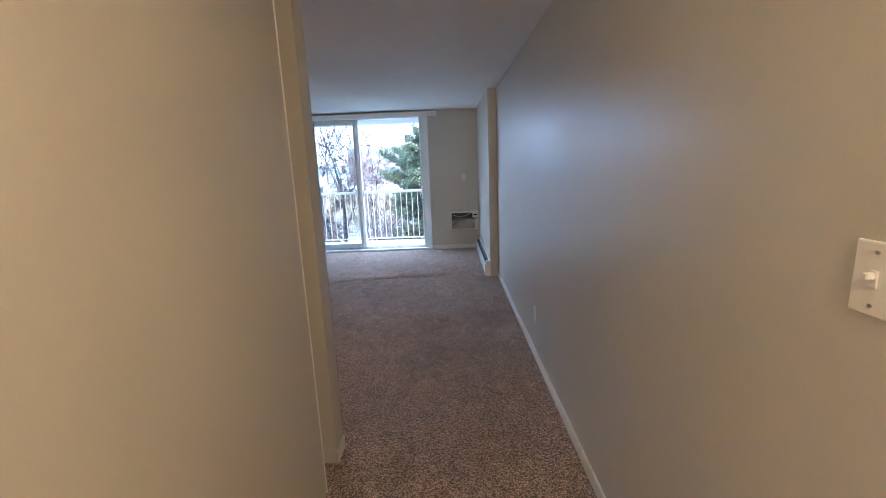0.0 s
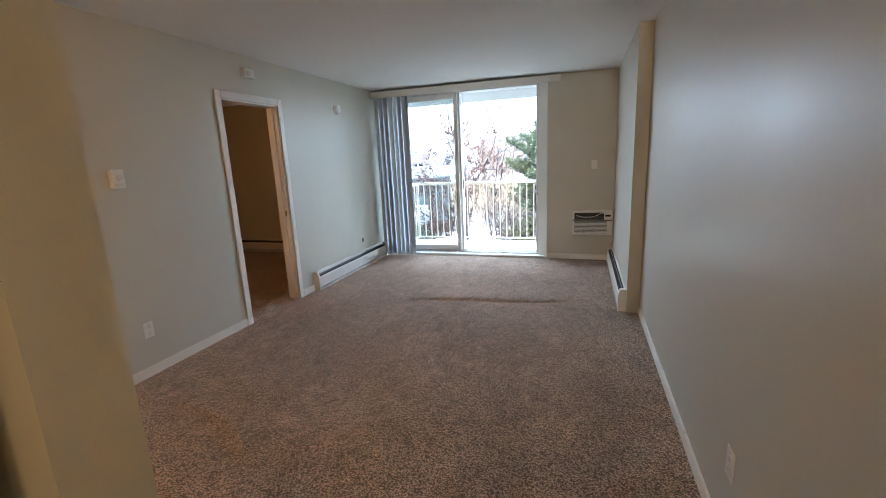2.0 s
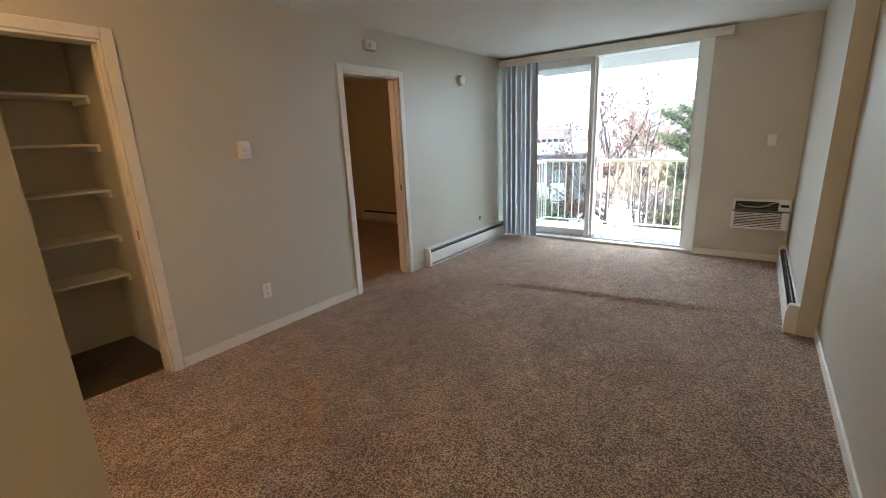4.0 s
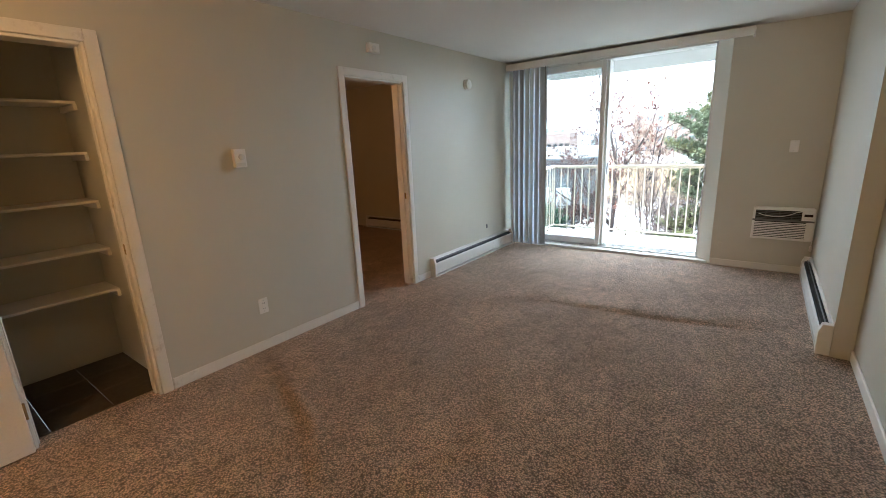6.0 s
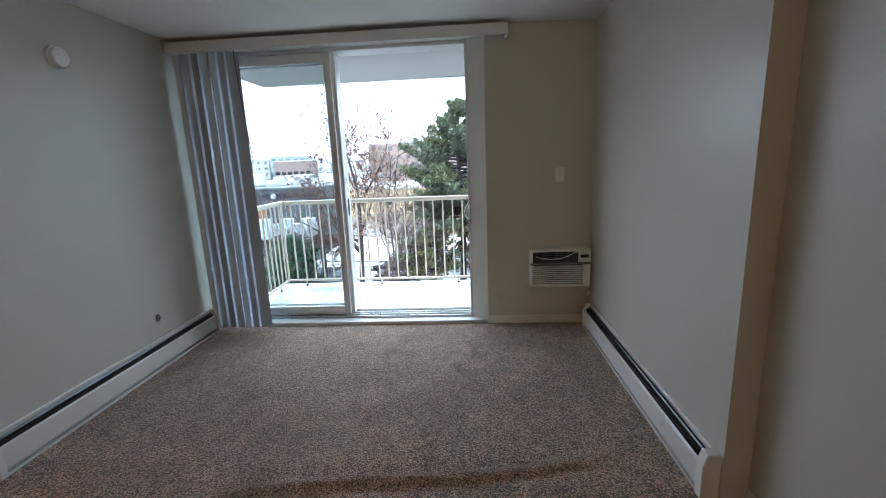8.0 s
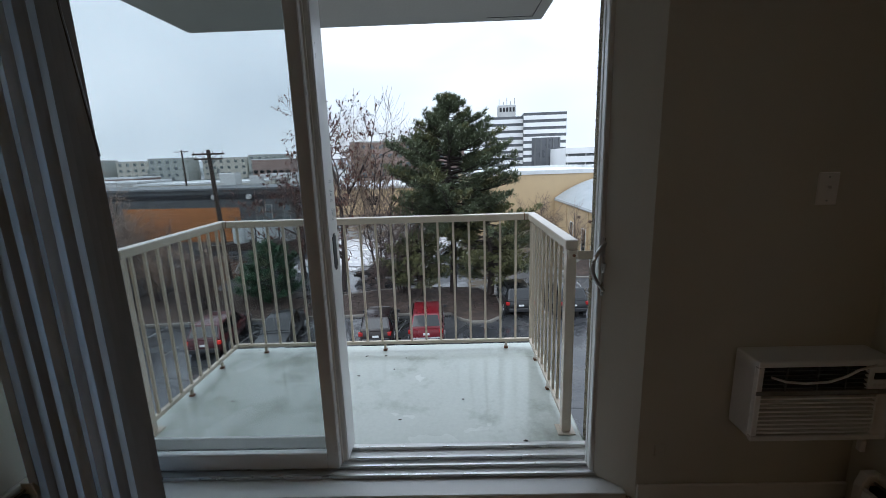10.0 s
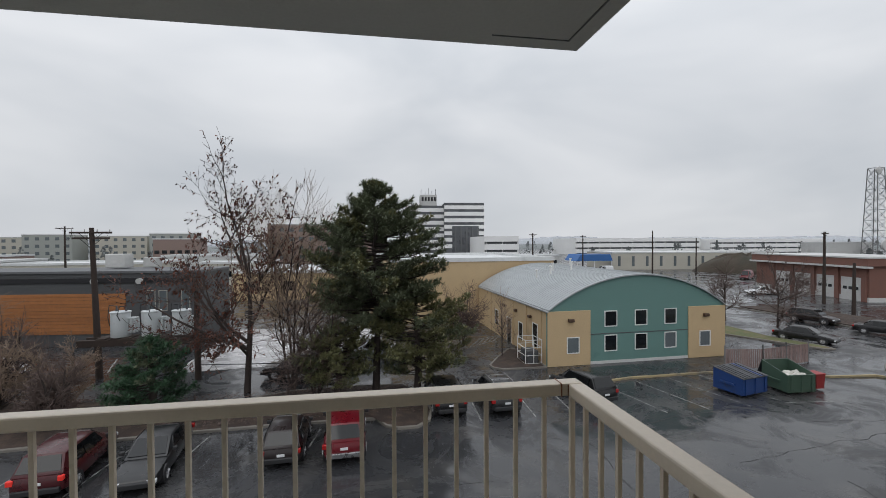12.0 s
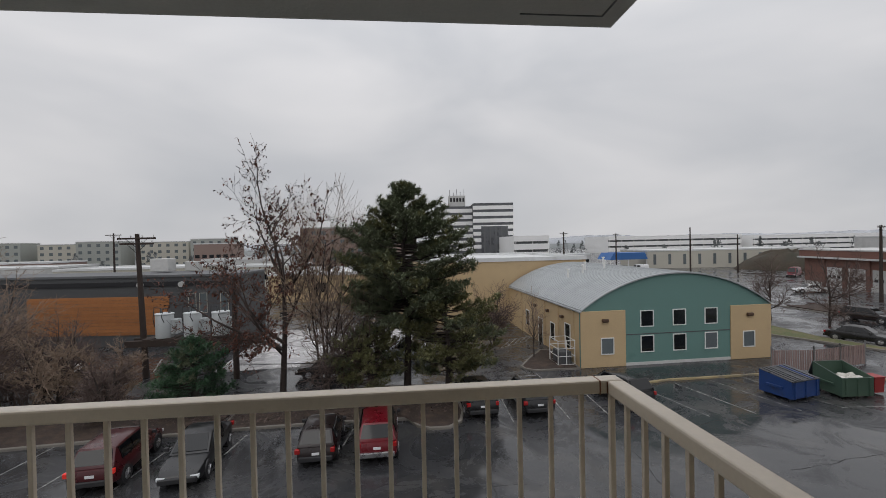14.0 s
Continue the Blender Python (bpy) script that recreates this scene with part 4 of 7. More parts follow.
GRASS = mat("winter_grass", (0.10, 0.115, 0.045), 0.95, vary=0.3, scale=1.2, fine=30, bump=0.8, bump_at=0.03, dirt=(0.15, 0.12, 0.07), dirt_cover=0.45, dirt_scale=1.2)
FARLAND = mat("far_ground_grey", (0.20, 0.20, 0.20), 0.9, vary=0.3, scale=0.012, fine=0.2, bump=0.0)

verts, faces = [], []
for r in (0.0, 12, 25, 45, 70, 110, 200, 500, 1500, 3500):
    for k in range(48):
        a = 2 * math.pi * k / 48
        verts.append((r * math.cos(a), 30 + r * math.sin(a), G))
for j in range(9):
    for k in range(48):
        faces.append((j * 48 + k, j * 48 + (k + 1) % 48, (j + 1) * 48 + (k + 1) % 48, (j + 1) * 48 + k))
tagged(new("ground", raw_mesh("ground", verts, [f for f in faces], ASPHALT)), "dark wet asphalt of the lot and streets", "asphalt", kind="structure")


def kerb_line(name, pts, width=0.16, tall=0.14, material=KERB, closed=False):
    """A kerb that follows a line on the ground."""
    bm = bmesh.new()
    n = len(pts)
    left, right = [], []
    for i in range(n):
        a = Vector(pts[(i - 1) % n if closed else max(i - 1, 0)])
        b = Vector(pts[(i + 1) % n if closed else min(i + 1, n - 1)])
        d = (b - a).normalized()
        nrm = Vector((-d.y, d.x))
        p = Vector(pts[i])
        left.append(p + nrm * width / 2)
        right.append(p - nrm * width / 2)
    rows = []
    for l, r in zip(left, right):
        c = (l + r) / 2
        li, ri = c + (l - c) * 0.82, c + (r - c) * 0.82
        rows.append([bm.verts.new((q.x, q.y, z)) for q, z in ((l, G), (l, G + tall * 0.8), (li, G + tall), (ri, G + tall), (r, G + tall * 0.8), (r, G))])
    for i in range(n if closed else n - 1):
        a, b = rows[i], rows[(i + 1) % n]
        for k in range(5):
            bm.faces.new((a[k], a[k + 1], b[k + 1], b[k]))
    if not closed:
        bm.faces.new(rows[0])
        bm.faces.new(list(reversed(rows[-1])))
    single(name, bm, material, "wet worn concrete kerb", "kerb", kind="structure")


def bed(name, pts, material, label, category, lift=0.10, hump=0.12):
    """A raised planted patch inside its kerb."""
    bm = bmesh.new()
    c = Vector((sum(p[0] for p in pts) / len(pts), sum(p[1] for p in pts) / len(pts)))
    rings = []
    for s, h in ((1.0, lift - 0.25), (1.0, lift), (0.72, lift + hump * 0.6), (0.4, lift + hump)):
        rings.append([bm.verts.new((c.x + (p[0] - c.x) * s, c.y + (p[1] - c.y) * s, G + h)) for p in pts])
    for a, b in zip(rings, rings[1:]):
        for i in range(len(pts)):
            bm.faces.new((a[i], a[(i + 1) % len(pts)], b[(i + 1) % len(pts)], b[i]))
    bm.faces.new(rings[-1])
    single(name, bm, material, label, category, kind="structure", smooth=True)


island = [(-10.5, 31.2), (-5.0, 31.4), (-0.6, 31.3), (-0.1, 30.3), (0.5, 29.9), (1.5, 29.9), (2.2, 30.6), (2.5, 31.9), (2.4, 34.5), (1.2, 36.6), (-2.5, 36.9), (-6.0, 36.6), (-10.5, 34.6)]
bed("planting_bed", island, MULCH, "brown bark mulch bed under the trees", "planting bed")
kerb_line("kerb", island, closed=True)
west = [(-24.0, 30.2), (-15.0, 31.0), (-10.9, 31.2), (-10.9, 34.6), (-15.0, 36.5), (-24.0, 37.5)]
bed("planting_bed_west", west, MULCH, "brown leaf-strewn strip under bare trees", "planting bed")
kerb_line("kerb_west", [(-40.0, 29.6), (-24.0, 30.1), (-15.0, 30.9), (-10.6, 31.1)])
nose = [(8.2, 39.9), (8.3, 39.2), (8.9, 38.7), (12.3, 38.65), (12.4, 44.0), (11.2, 44.5), (9.6, 42.2)]
bed("planting_bed_corner", nose, MULCH, "dark mulch corner bed by the warehouse", "planting bed", 0.08, 0.06)
kerb_line("kerb_corner", nose, closed=True)
kerb_line("kerb_lot", [(13.6, 34.6), (17.0, 35.2), (22.3, 35.3), (24.8, 35.3)], material=YELLOWKERB)
kerb_line("kerb_bins", [(29.0, 33.4), (31.2, 32.9), (34.4, 32.6), (35.0, 31.8), (34.8, 30.0), (34.6, 22.0)], material=YELLOWKERB)
verge = [(36.2, 49.8), (35.0, 46.2), (36.2, 44.0), (38.5, 39.4), (39.4, 39.2), (39.6, 40.2), (38.4, 44.8), (38.6, 50.0)]
bed("grass_verge", verge, GRASS, "worn winter grass verge by the street", "grass", 0.10, 0.05)
kerb_line("kerb_verge", verge, closed=True)
strip = [(36.8, 33.6), (36.6, 22.0), (39.4, 22.0), (39.6, 33.0), (38.2, 34.6)]
bed("grass_strip", strip, GRASS, "winter grass strip beside the pavement", "grass", 0.10, 0.04)
kerb_line("kerb_strip", strip, closed=True)
kerb_line("kerb_street", [(49.5, 75.0), (51.0, 62.0), (51.6, 47.1), (55.0, 42.0), (60.0, 36.0)])
far_verge = [(52.0, 62.0), (52.4, 47.6), (56.0, 42.4), (62.0, 37.0), (64.0, 40.0), (60.0, 48.0), (58.0, 62.0)]
bed("far_verge", far_verge, MULCH, "bare brown bank across the street", "bank", 0.12, 0.25)


def earth_bank(x, y, rx, ry, tall, turn):
    """A low overgrown mound with an uneven crest."""
    bm = bmesh.new()
    rings = []
    for k in range(9):
        u = 1 - k / 9
        ring = []
        for j in range(28):
            a = 2 * math.pi * j / 28
            z = tall * (1 - u ** 2.4) * (1 + 0.25 * noise.noise(Vector((math.cos(a) * 2, math.sin(a) * 2, u * 3))))
            px, py = u * rx * math.cos(a), u * ry * math.sin(a)
            ring.append(bm.verts.new((x + px * math.cos(turn) - py * math.sin(turn), y + px * math.sin(turn) + py * math.cos(turn), G - 0.1 + z)))
        rings.append(ring)
    for a, b in zip(rings, rings[1:]):
        for j in range(28):
            bm.faces.new((a[j], a[(j + 1) % 28], b[(j + 1) % 28], b[j]))
    bm.faces.new(rings[-1])
    single("earth_bank", bm, BANK, "brown overgrown earth bank beyond the street", "bank", kind="structure", smooth=True)


BANK = mat("dead_grass_bank", (0.055, 0.044, 0.032), 0.95, vary=0.4, scale=0.4, fine=4, bump=0.6, bump_at=0.1, dirt=(0.042, 0.04, 0.028), dirt_cover=0.45, dirt_scale=0.25)
earth_bank(112.0, 122.0, 14.0, 8.0, 5.6, -0.7)
# pale base colour stands in for the sky reflected on wet ground
YARD = mat("wet_yard_sky_sheen", (0.40, 0.39, 0.39), 0.25, vary=0.35, scale=0.7, fine=5, bump=0.15, bump_at=0.01, rough_vary=0.15, dirt=(0.15, 0.145, 0.145), dirt_cover=0.36, dirt_scale=0.5)
bm = bmesh.new()
prism(bm, [(-15.5, 42.4), (-1.5, 43.4), (1.0, 57.8), (-16.0, 58.6)], "z", G - 0.05, G + 0.02)
single("pavement_yard", bm, YARD, "wet yard behind the trees, the sky's reflection put into its pale colour", "concrete yard", kind="structure")


def cracks(name, lines, label):
    """Thin sealed cracks that wander over the asphalt."""
    rr = random.Random(12)
    bm = bmesh.new()
    for (ax, ay), (bx, by) in lines:
        a, b = Vector((ax, ay)), Vector((bx, by))
        nrm = Vector((-(b - a).y, (b - a).x)).normalized()
        n = max(6, int((b - a).length / 0.5))
        mids = [a.lerp(b, k / n) + nrm * (0.30 * noise.noise(Vector((k * 0.35, ax, ay))) + rr.uniform(-0.05, 0.05)) for k in range(n + 1)]
        for p, q in zip(mids, mids[1:]):
            w = nrm * rr.uniform(0.008, 0.03)
            prism(bm, [(p.x + w.x, p.y + w.y), (p.x - w.x, p.y - w.y), (q.x - w.x, q.y - w.y), (q.x + w.x, q.y + w.y)], "z", G - 0.01, G + 0.004)
    single(name, bm, SEALANT, label, "asphalt crack", kind="structure")


SEALANT = mat("black_crack_sealant", (0.012, 0.012, 0.013), 0.55, vary=0.2, bump=0.1)
cracks("asphalt_cracks", [((12.0, 28.2), (22.0, 29.6)), ((15.0, 24.0), (27.0, 25.5)), ((9.5, 27.0), (9.0, 20.0)), ((18.0, 22.0), (17.0, 15.0)), ((-14.0, 25.0), (4.0, 24.4)), ((-6.0, 25.5), (-7.0, 16.0)), ((3.0, 29.0), (2.2, 20.0)), ((22.0, 27.0), (31.0, 26.0)), ((-3.0, 22.0), (8.0, 20.5)), ((24.0, 22.0), (26.0, 15.0))], "dark wandering cracks in the wet asphalt")


def stripes(name, lines, width, label):
    bm = bmesh.new()
    for (ax, ay), (bx, by) in lines:
        d = Vector((bx - ax, by - ay)).normalized() * width / 2
        q = [(ax - d.y, ay + d.x), (bx - d.y, by + d.x), (bx + d.y, by - d.x), (ax + d.y, ay - d.x)]
        prism(bm, q, "z", G, G + 0.005)
    single(name, bm, PAINT, label, "road paint", kind="structure")


stripes("parking_lines", [((x, 30.8), (x - 0.5, 26.2)) for x in (-18.0, -15.2, -12.0)]
        + [((x, 35.0), (x - 0.2, 30.2)) for x in (5.2, 8.3, 10.6)] + [((x, 35.0), (x + 1.2, 29.4)) for x in (14.4, 17.1, 19.8, 22.4)] + [((23.6, 29.5), (26.5, 29.2))] + [((x, 30.6), (x - 0.3, 28.6)) for x in (-8.9, -3.5)], 0.08, "faded white parking lines")
stripes("hatch_lines", [((8.0 + 0.7 * k, 46.0 + 0.5 * k), (9.6 + 0.6 * k, 48.9 + 0.3 * k)) for k in range(5)] + [((8.0, 46.0), (11.2, 48.4)), ((9.4, 49.1), (12.2, 50.3))], 0.10, "faded white hatched bay")
stripes("side_lines", [((-22.0 - 2.8 * k, 47.5), (-20.5 - 2.8 * k, 43.5)) for k in range(6)], 0.12, "faded yellow parking lines")
stripes("street_line", [((44.5, 75), (45.5, 30))], 0.10, "faded street centre line")

# ---- buildings ----
TEAL = mat("teal_stucco", (0.12, 0.225, 0.205), 0.75, vary=0.08, scale=0.7, fine=12, bump=0.2, bump_at=0.01, dirt=(0.08, 0.18, 0.165), dirt_cover=0.30, dirt_scale=0.4)
TAN = mat("tan_stucco", (0.50, 0.37, 0.215), 0.8, vary=0.08, scale=0.6, fine=12, bump=0.2, bump_at=0.01, dirt=(0.36, 0.27, 0.16), dirt_cover=0.33, dirt_scale=0.4)
METALROOF = mat("grey_metal_roof", (0.36, 0.38, 0.39), 0.42, metal=0.35, vary=0.1, scale=0.4, fine=6, bump=0.05, dirt=(0.26, 0.28, 0.29), dirt_cover=0.40, dirt_scale=0.3)
WHITEROOF = mat("white_membrane_roof", (0.62, 0.63, 0.63), 0.6, vary=0.1, scale=0.2, fine=3, bump=0.0, dirt=(0.42, 0.43, 0.43), dirt_cover=0.4, dirt_scale=0.2)
WINDARK = mat("dark_window_glass", (0.012, 0.014, 0.016), 0.08, vary=0.3, scale=0.5, bump=0.0, rough_vary=0.03)
WINPALE = mat("blinded_window_glass", (0.12, 0.14, 0.15), 0.12, vary=0.2, scale=0.5, bump=0.0, rough_vary=0.03)
WHITE = mat("white_metal_paint", (0.72, 0.72, 0.70), 0.45, vary=0.06, scale=1.5, fine=20, bump=0.05, dirt=(0.45, 0.44, 0.42), dirt_cover=0.28, dirt_scale=1.5)
GREYCLAD = mat("charcoal_cladding", (0.075, 0.078, 0.082), 0.65, vary=0.12, scale=0.6, fine=8, bump=0.1)
ORANGE = mat("orange_cedar_cladding", (0.34, 0.135, 0.045), 0.6, vary=0.2, scale=0.7, fine=6, bump=0.15, per_object=0.12)
BRICK = mat("red_brick_wall", (0.18, 0.088, 0.068), 0.85, vary=0.15, scale=1.0, fine=9, bump=0.2, bump_at=0.01)
BROWNBRICK = mat("brown_brick_far", (0.26, 0.19, 0.165), 0.85, vary=0.1, scale=0.2, fine=3, bump=0.0)
CONC = mat("pale_concrete", (0.52, 0.52, 0.51), 0.75, vary=0.1, scale=0.1, fine=3, bump=0.0, dirt=(0.38, 0.38, 0.37), dirt_cover=0.4, dirt_scale=0.1)
# the haze of far buildings is mixed into these three base colours
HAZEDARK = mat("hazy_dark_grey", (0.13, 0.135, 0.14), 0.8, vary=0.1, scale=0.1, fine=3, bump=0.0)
HAZEWHITE = mat("hazy_white_concrete", (0.84, 0.84, 0.83), 0.8, vary=0.06, scale=0.1, fine=3, bump=0.0)
HAZEGLASS = mat("hazy_tower_glass", (0.10, 0.105, 0.115), 0.3, vary=0.2, scale=0.2, fine=2, bump=0.0)
BLACKMETAL = mat("black_metal", (0.025, 0.025, 0.028), 0.5, metal=0.3, vary=0.2)
BRONZE = mat("brown_lamp_metal", (0.10, 0.06, 0.04), 0.5, metal=0.4, vary=0.2)
WOODPOLE = mat("weathered_pole_wood", (0.040, 0.028, 0.023), 0.9, vary=0.25, scale=1.5, fine=20, bump=0.4, stretch=(1, 1, 0.15))
BLUETARP = mat("blue_awning", (0.035, 0.13, 0.36), 0.6, vary=0.15, scale=0.3, fine=4, bump=0.0)
# green siding greyed in its colour to imitate haze over distance
GREENISH = mat("haze_greyed_siding_far", (0.33, 0.345, 0.32), 0.8, vary=0.1, scale=0.2, fine=3, bump=0.0)
CREAMFAR = mat("cream_siding_far", (0.46, 0.44, 0.38), 0.8, vary=0.1, scale=0.2, fine=3, bump=0.0)


def window_part(root, x, z, w, h, glass, frame_mat=WHITE, depth=0.10, frame_w=0.07, mullion=False, y=0.0):
    """A framed window on a facade that faces local -y."""
    bm = bmesh.new()
    f = frame_w
    for d in ((x - w / 2 - f, x - w / 2, z - f, z + h + f), (x + w / 2, x + w / 2 + f, z - f, z + h + f), (x - w / 2, x + w / 2, z - f, z), (x - w / 2, x + w / 2, z + h, z + h + f)):
        box(bm, d[0], d[1], y - depth * 0.5, y + 0.05, d[2], d[3])
    if mullion:
        box(bm, x - 0.02, x + 0.02, y - depth * 0.3, y + 0.04, z, z + h)
    fr = part("window", bm, frame_mat, root, "framed window")
    bm = bmesh.new()
    box(bm, x - w / 2, x + w / 2, y - 0.012, y + 0.04, z, z + h)
    part("pane", bm, glass, fr, "dark window pane")
    return fr


def warehouse():
    root = thing("warehouse", (12.55, 38.9, G), "teal and tan warehouse with an arched grey metal roof", "building", turn=1.8)
    W, E_, P, L = 15.9, 4.3, 6.95, 19.0
    n = 28

    def arch(x):
        u = (x / W) * 2 - 1
        R = (1 + ((P - E_) / (W / 2)) ** 2) / (2 * (P - E_) / (W / 2))
        return E_ + (W / 2) * (math.sqrt(max(0, R * R - u * u)) - (R - (P - E_) / (W / 2)))
    xs = [W * i / n for i in range(n + 1)]
    bm = bmesh.new()
    prism(bm, [(0, 0), (W, 0)] + [(x, arch(x)) for x in reversed(xs)], "y", 0.0, 0.30)
    part("front_wall", bm, TEAL, root)
    bm = bmesh.new()
    prism(bm, [(0.0, 0.30), (0.3, 0.30), (0.3, L), (0.0, L)], "z", 0, E_)
    part("side_wall", bm, TAN, root, "tan side wall")
    bm = bmesh.new()
    prism(bm, [(W - 0.3, 0.30), (W, 0.30), (W, L), (W - 0.3, L)], "z", 0, E_)
    part("side_wall", bm, TAN, root, "tan side wall")
    bm = bmesh.new()
    prism(bm, [(0, 0), (W, 0)] + [(x, arch(x)) for x in reversed(xs)], "y", L, L + 0.3)
    part("rear_wall", bm, TAN, root)
    for x0, x1 in ((-0.06, 3.55), (12.40, W + 0.06)):
        bm = bmesh.new()
        box(bm, x0, x1, -0.10, -0.002, 0, 4.28, 0.02)
        part("corner_bay", bm, TAN, root, "tan stucco corner bay")
    bm = bmesh.new()
    box(bm, 3.56, 12.39, -0.03, -0.002, 2.34, 2.40)
    part("belt_joint", bm, GREYCLAD, root, "dark horizontal joint")
    bm = bmesh.new()
    box(bm, 3.56, 12.39, -0.05, -0.002, 0.0, 0.22)
    part("plinth", bm, CONC, root, "pale plinth")
    # roof shell with standing seams
    bm = bmesh.new()
    lo = [bm.verts.new((x, y, arch(x) + 0.01)) for y in (-0.18, L + 0.4) for x in xs]
    hi = [bm.verts.new((x, y, arch(x) + 0.11)) for y in (-0.18, L + 0.4) for x in xs]
    for i in range(n):
        bm.faces.new((hi[i], hi[i + 1], hi[n + 2 + i], hi[n + 1 + i]))
        bm.faces.new((lo[i], lo[n + 1 + i], lo[n + 2 + i], lo[i + 1]))
        bm.faces.new((lo[i], lo[i + 1], hi[i + 1], hi[i]))
        bm.faces.new((lo[n + 1 + i], hi[n + 1 + i], hi[n + 2 + i], lo[n + 2 + i]))
    for i in (0, n):
        bm.faces.new((lo[i], hi[i], hi[n + 1 + i], lo[n + 1 + i]))
    roof = part("roof", bm, METALROOF, root, "grey standing-seam roof")
    m = 44
    bm = bmesh.new()
    sx = [W * i / 14 for i in range(15)]
    a = [(bm.verts.new((x, -0.02, arch(x) + 0.09)), bm.verts.new((x, 0.02, arch(x) + 0.09)), bm.verts.new((x, 0.0, arch(x) + 0.15))) for x in sx]
    for p, q in zip(a, a[1:]):
        bm.faces.new((p[0], q[0], q[2], p[2]))
        bm.faces.new((p[2], q[2], q[1], p[1]))
    seam = mesh_of("seam", bm, METALROOF)
    for i in range(m):
        ob = part("seam", seam, METALROOF, roof)
        ob.location = (0, 0.2 + (L - 0.2) * i / (m - 1), 0)
    for x, y in ((3.0, 9.0), (4.2, 8.4), (5.0, 9.6), (6.2, 8.0), (8.2, 12.0)):
        bm = bmesh.new()
        cyl(bm, (x, y, arch(x) + 0.45), 0.09, 0.8, seg=10)
        cyl(bm, (x, y, arch(x) + 0.88), 0.15, 0.12, seg=10)
        part("roof_vent", bm, WHITE, roof, "small white roof vent")
    for i, x in enumerate((5.35, 8.05, 10.75)):
        window_part(root, x, 2.98, 0.98, 1.14, WINDARK)
        window_part(root, x, 1.02, 0.98, 1.18, WINPALE if i == 2 else WINDARK)
    for x in (2.05, 13.95):
        window_part(root, x, 1.02, 0.92, 1.15, WINPALE, y=-0.10)
    for x in (1.85, 14.0):
        bm = bmesh.new()
        box(bm, x - 0.26, x + 0.26, -0.33, -0.10, 3.42, 3.68, 0.06, 2)
        part("wall_lamp", bm, BRONZE, root, "brown wall lamp")
    # west side: pilasters, doors, windows
    bm = bmesh.new()
    for y in (1.3, 4.4, 7.6, 11.0, 14.4):
        pb = bmesh.new()
        box(pb, -0.09, -0.002, y - 0.18, y + 0.18, 0, E_ - 0.15)
        part("pilaster", pb, TAN, root)
    bm.free()
    for y, z0, h, w in ((2.4, 1.0, 1.9, 0.95), (5.6, 0.9, 1.5, 0.9), (8.6, 0.02, 2.3, 1.1), (12.4, 1.0, 1.5, 0.9)):
        fb = bmesh.new()
        for d in ((y - w / 2 - 0.07, y - w / 2, z0, z0 + h + 0.07), (y + w / 2, y + w / 2 + 0.07, z0, z0 + h + 0.07), (y - w / 2, y + w / 2, z0 + h, z0 + h + 0.07)):
            box(fb, -0.06, -0.002, d[0], d[1], d[2], d[3])
        fr = part("window", fb, WHITE, root)
        fb = bmesh.new()
        box(fb, -0.02, -0.003, y - w / 2, y + w / 2, z0, z0 + h)
        part("pane", fb, WINDARK, fr)
    for y in (3.3, 6.6, 9.9):
        fb = bmesh.new()
        box(fb, -0.28, -0.002, y - 0.2, y + 0.2, 3.25, 3.5, 0.05)
        part("wall_lamp", fb, BRONZE, root, "brown wall lamp")
    fb = bmesh.new()
    box(fb, -0.16, 0.0, -0.15, L, E_ - 0.10, E_ + 0.03, 0.02)
    part("gutter", fb, METALROOF, root, "grey eaves gutter")
    # condenser cage at the corner
    root2 = thing("condenser_cage", (11.0, 39.6, G), "white pipe cage round dark condenser units", "cage", turn=1.8)
    for x, y in ((0, 0), (1.35, 0), (0, 1.7), (1.35, 1.7), (0.68, 0)):
        fb = bmesh.new()
        cyl(fb, (x, y, 1.0), 0.035, 2.0, seg=8)
        part("post", fb, WHITE, root2)
    for z in (0.12, 0.75, 1.35, 1.95):
        for dims in ((0, 1.35, -0.02, 0.02), (0, 1.35, 1.68, 1.72), (-0.02, 0.02, 0, 1.7), (1.33, 1.37, 0, 1.7)):
            fb = bmesh.new()
            box(fb, dims[0], dims[1], dims[2], dims[3], z - 0.02, z + 0.02)
            part("rail", fb, WHITE, root2)
    for y in (0.15, 0.95):
        fb = bmesh.new()
        box(fb, 0.2, 1.15, y, y + 0.65, 0.02, 1.05, 0.04, 2)
        part("condenser", fb, GREYCLAD, root2, "dark condenser unit")


warehouse()


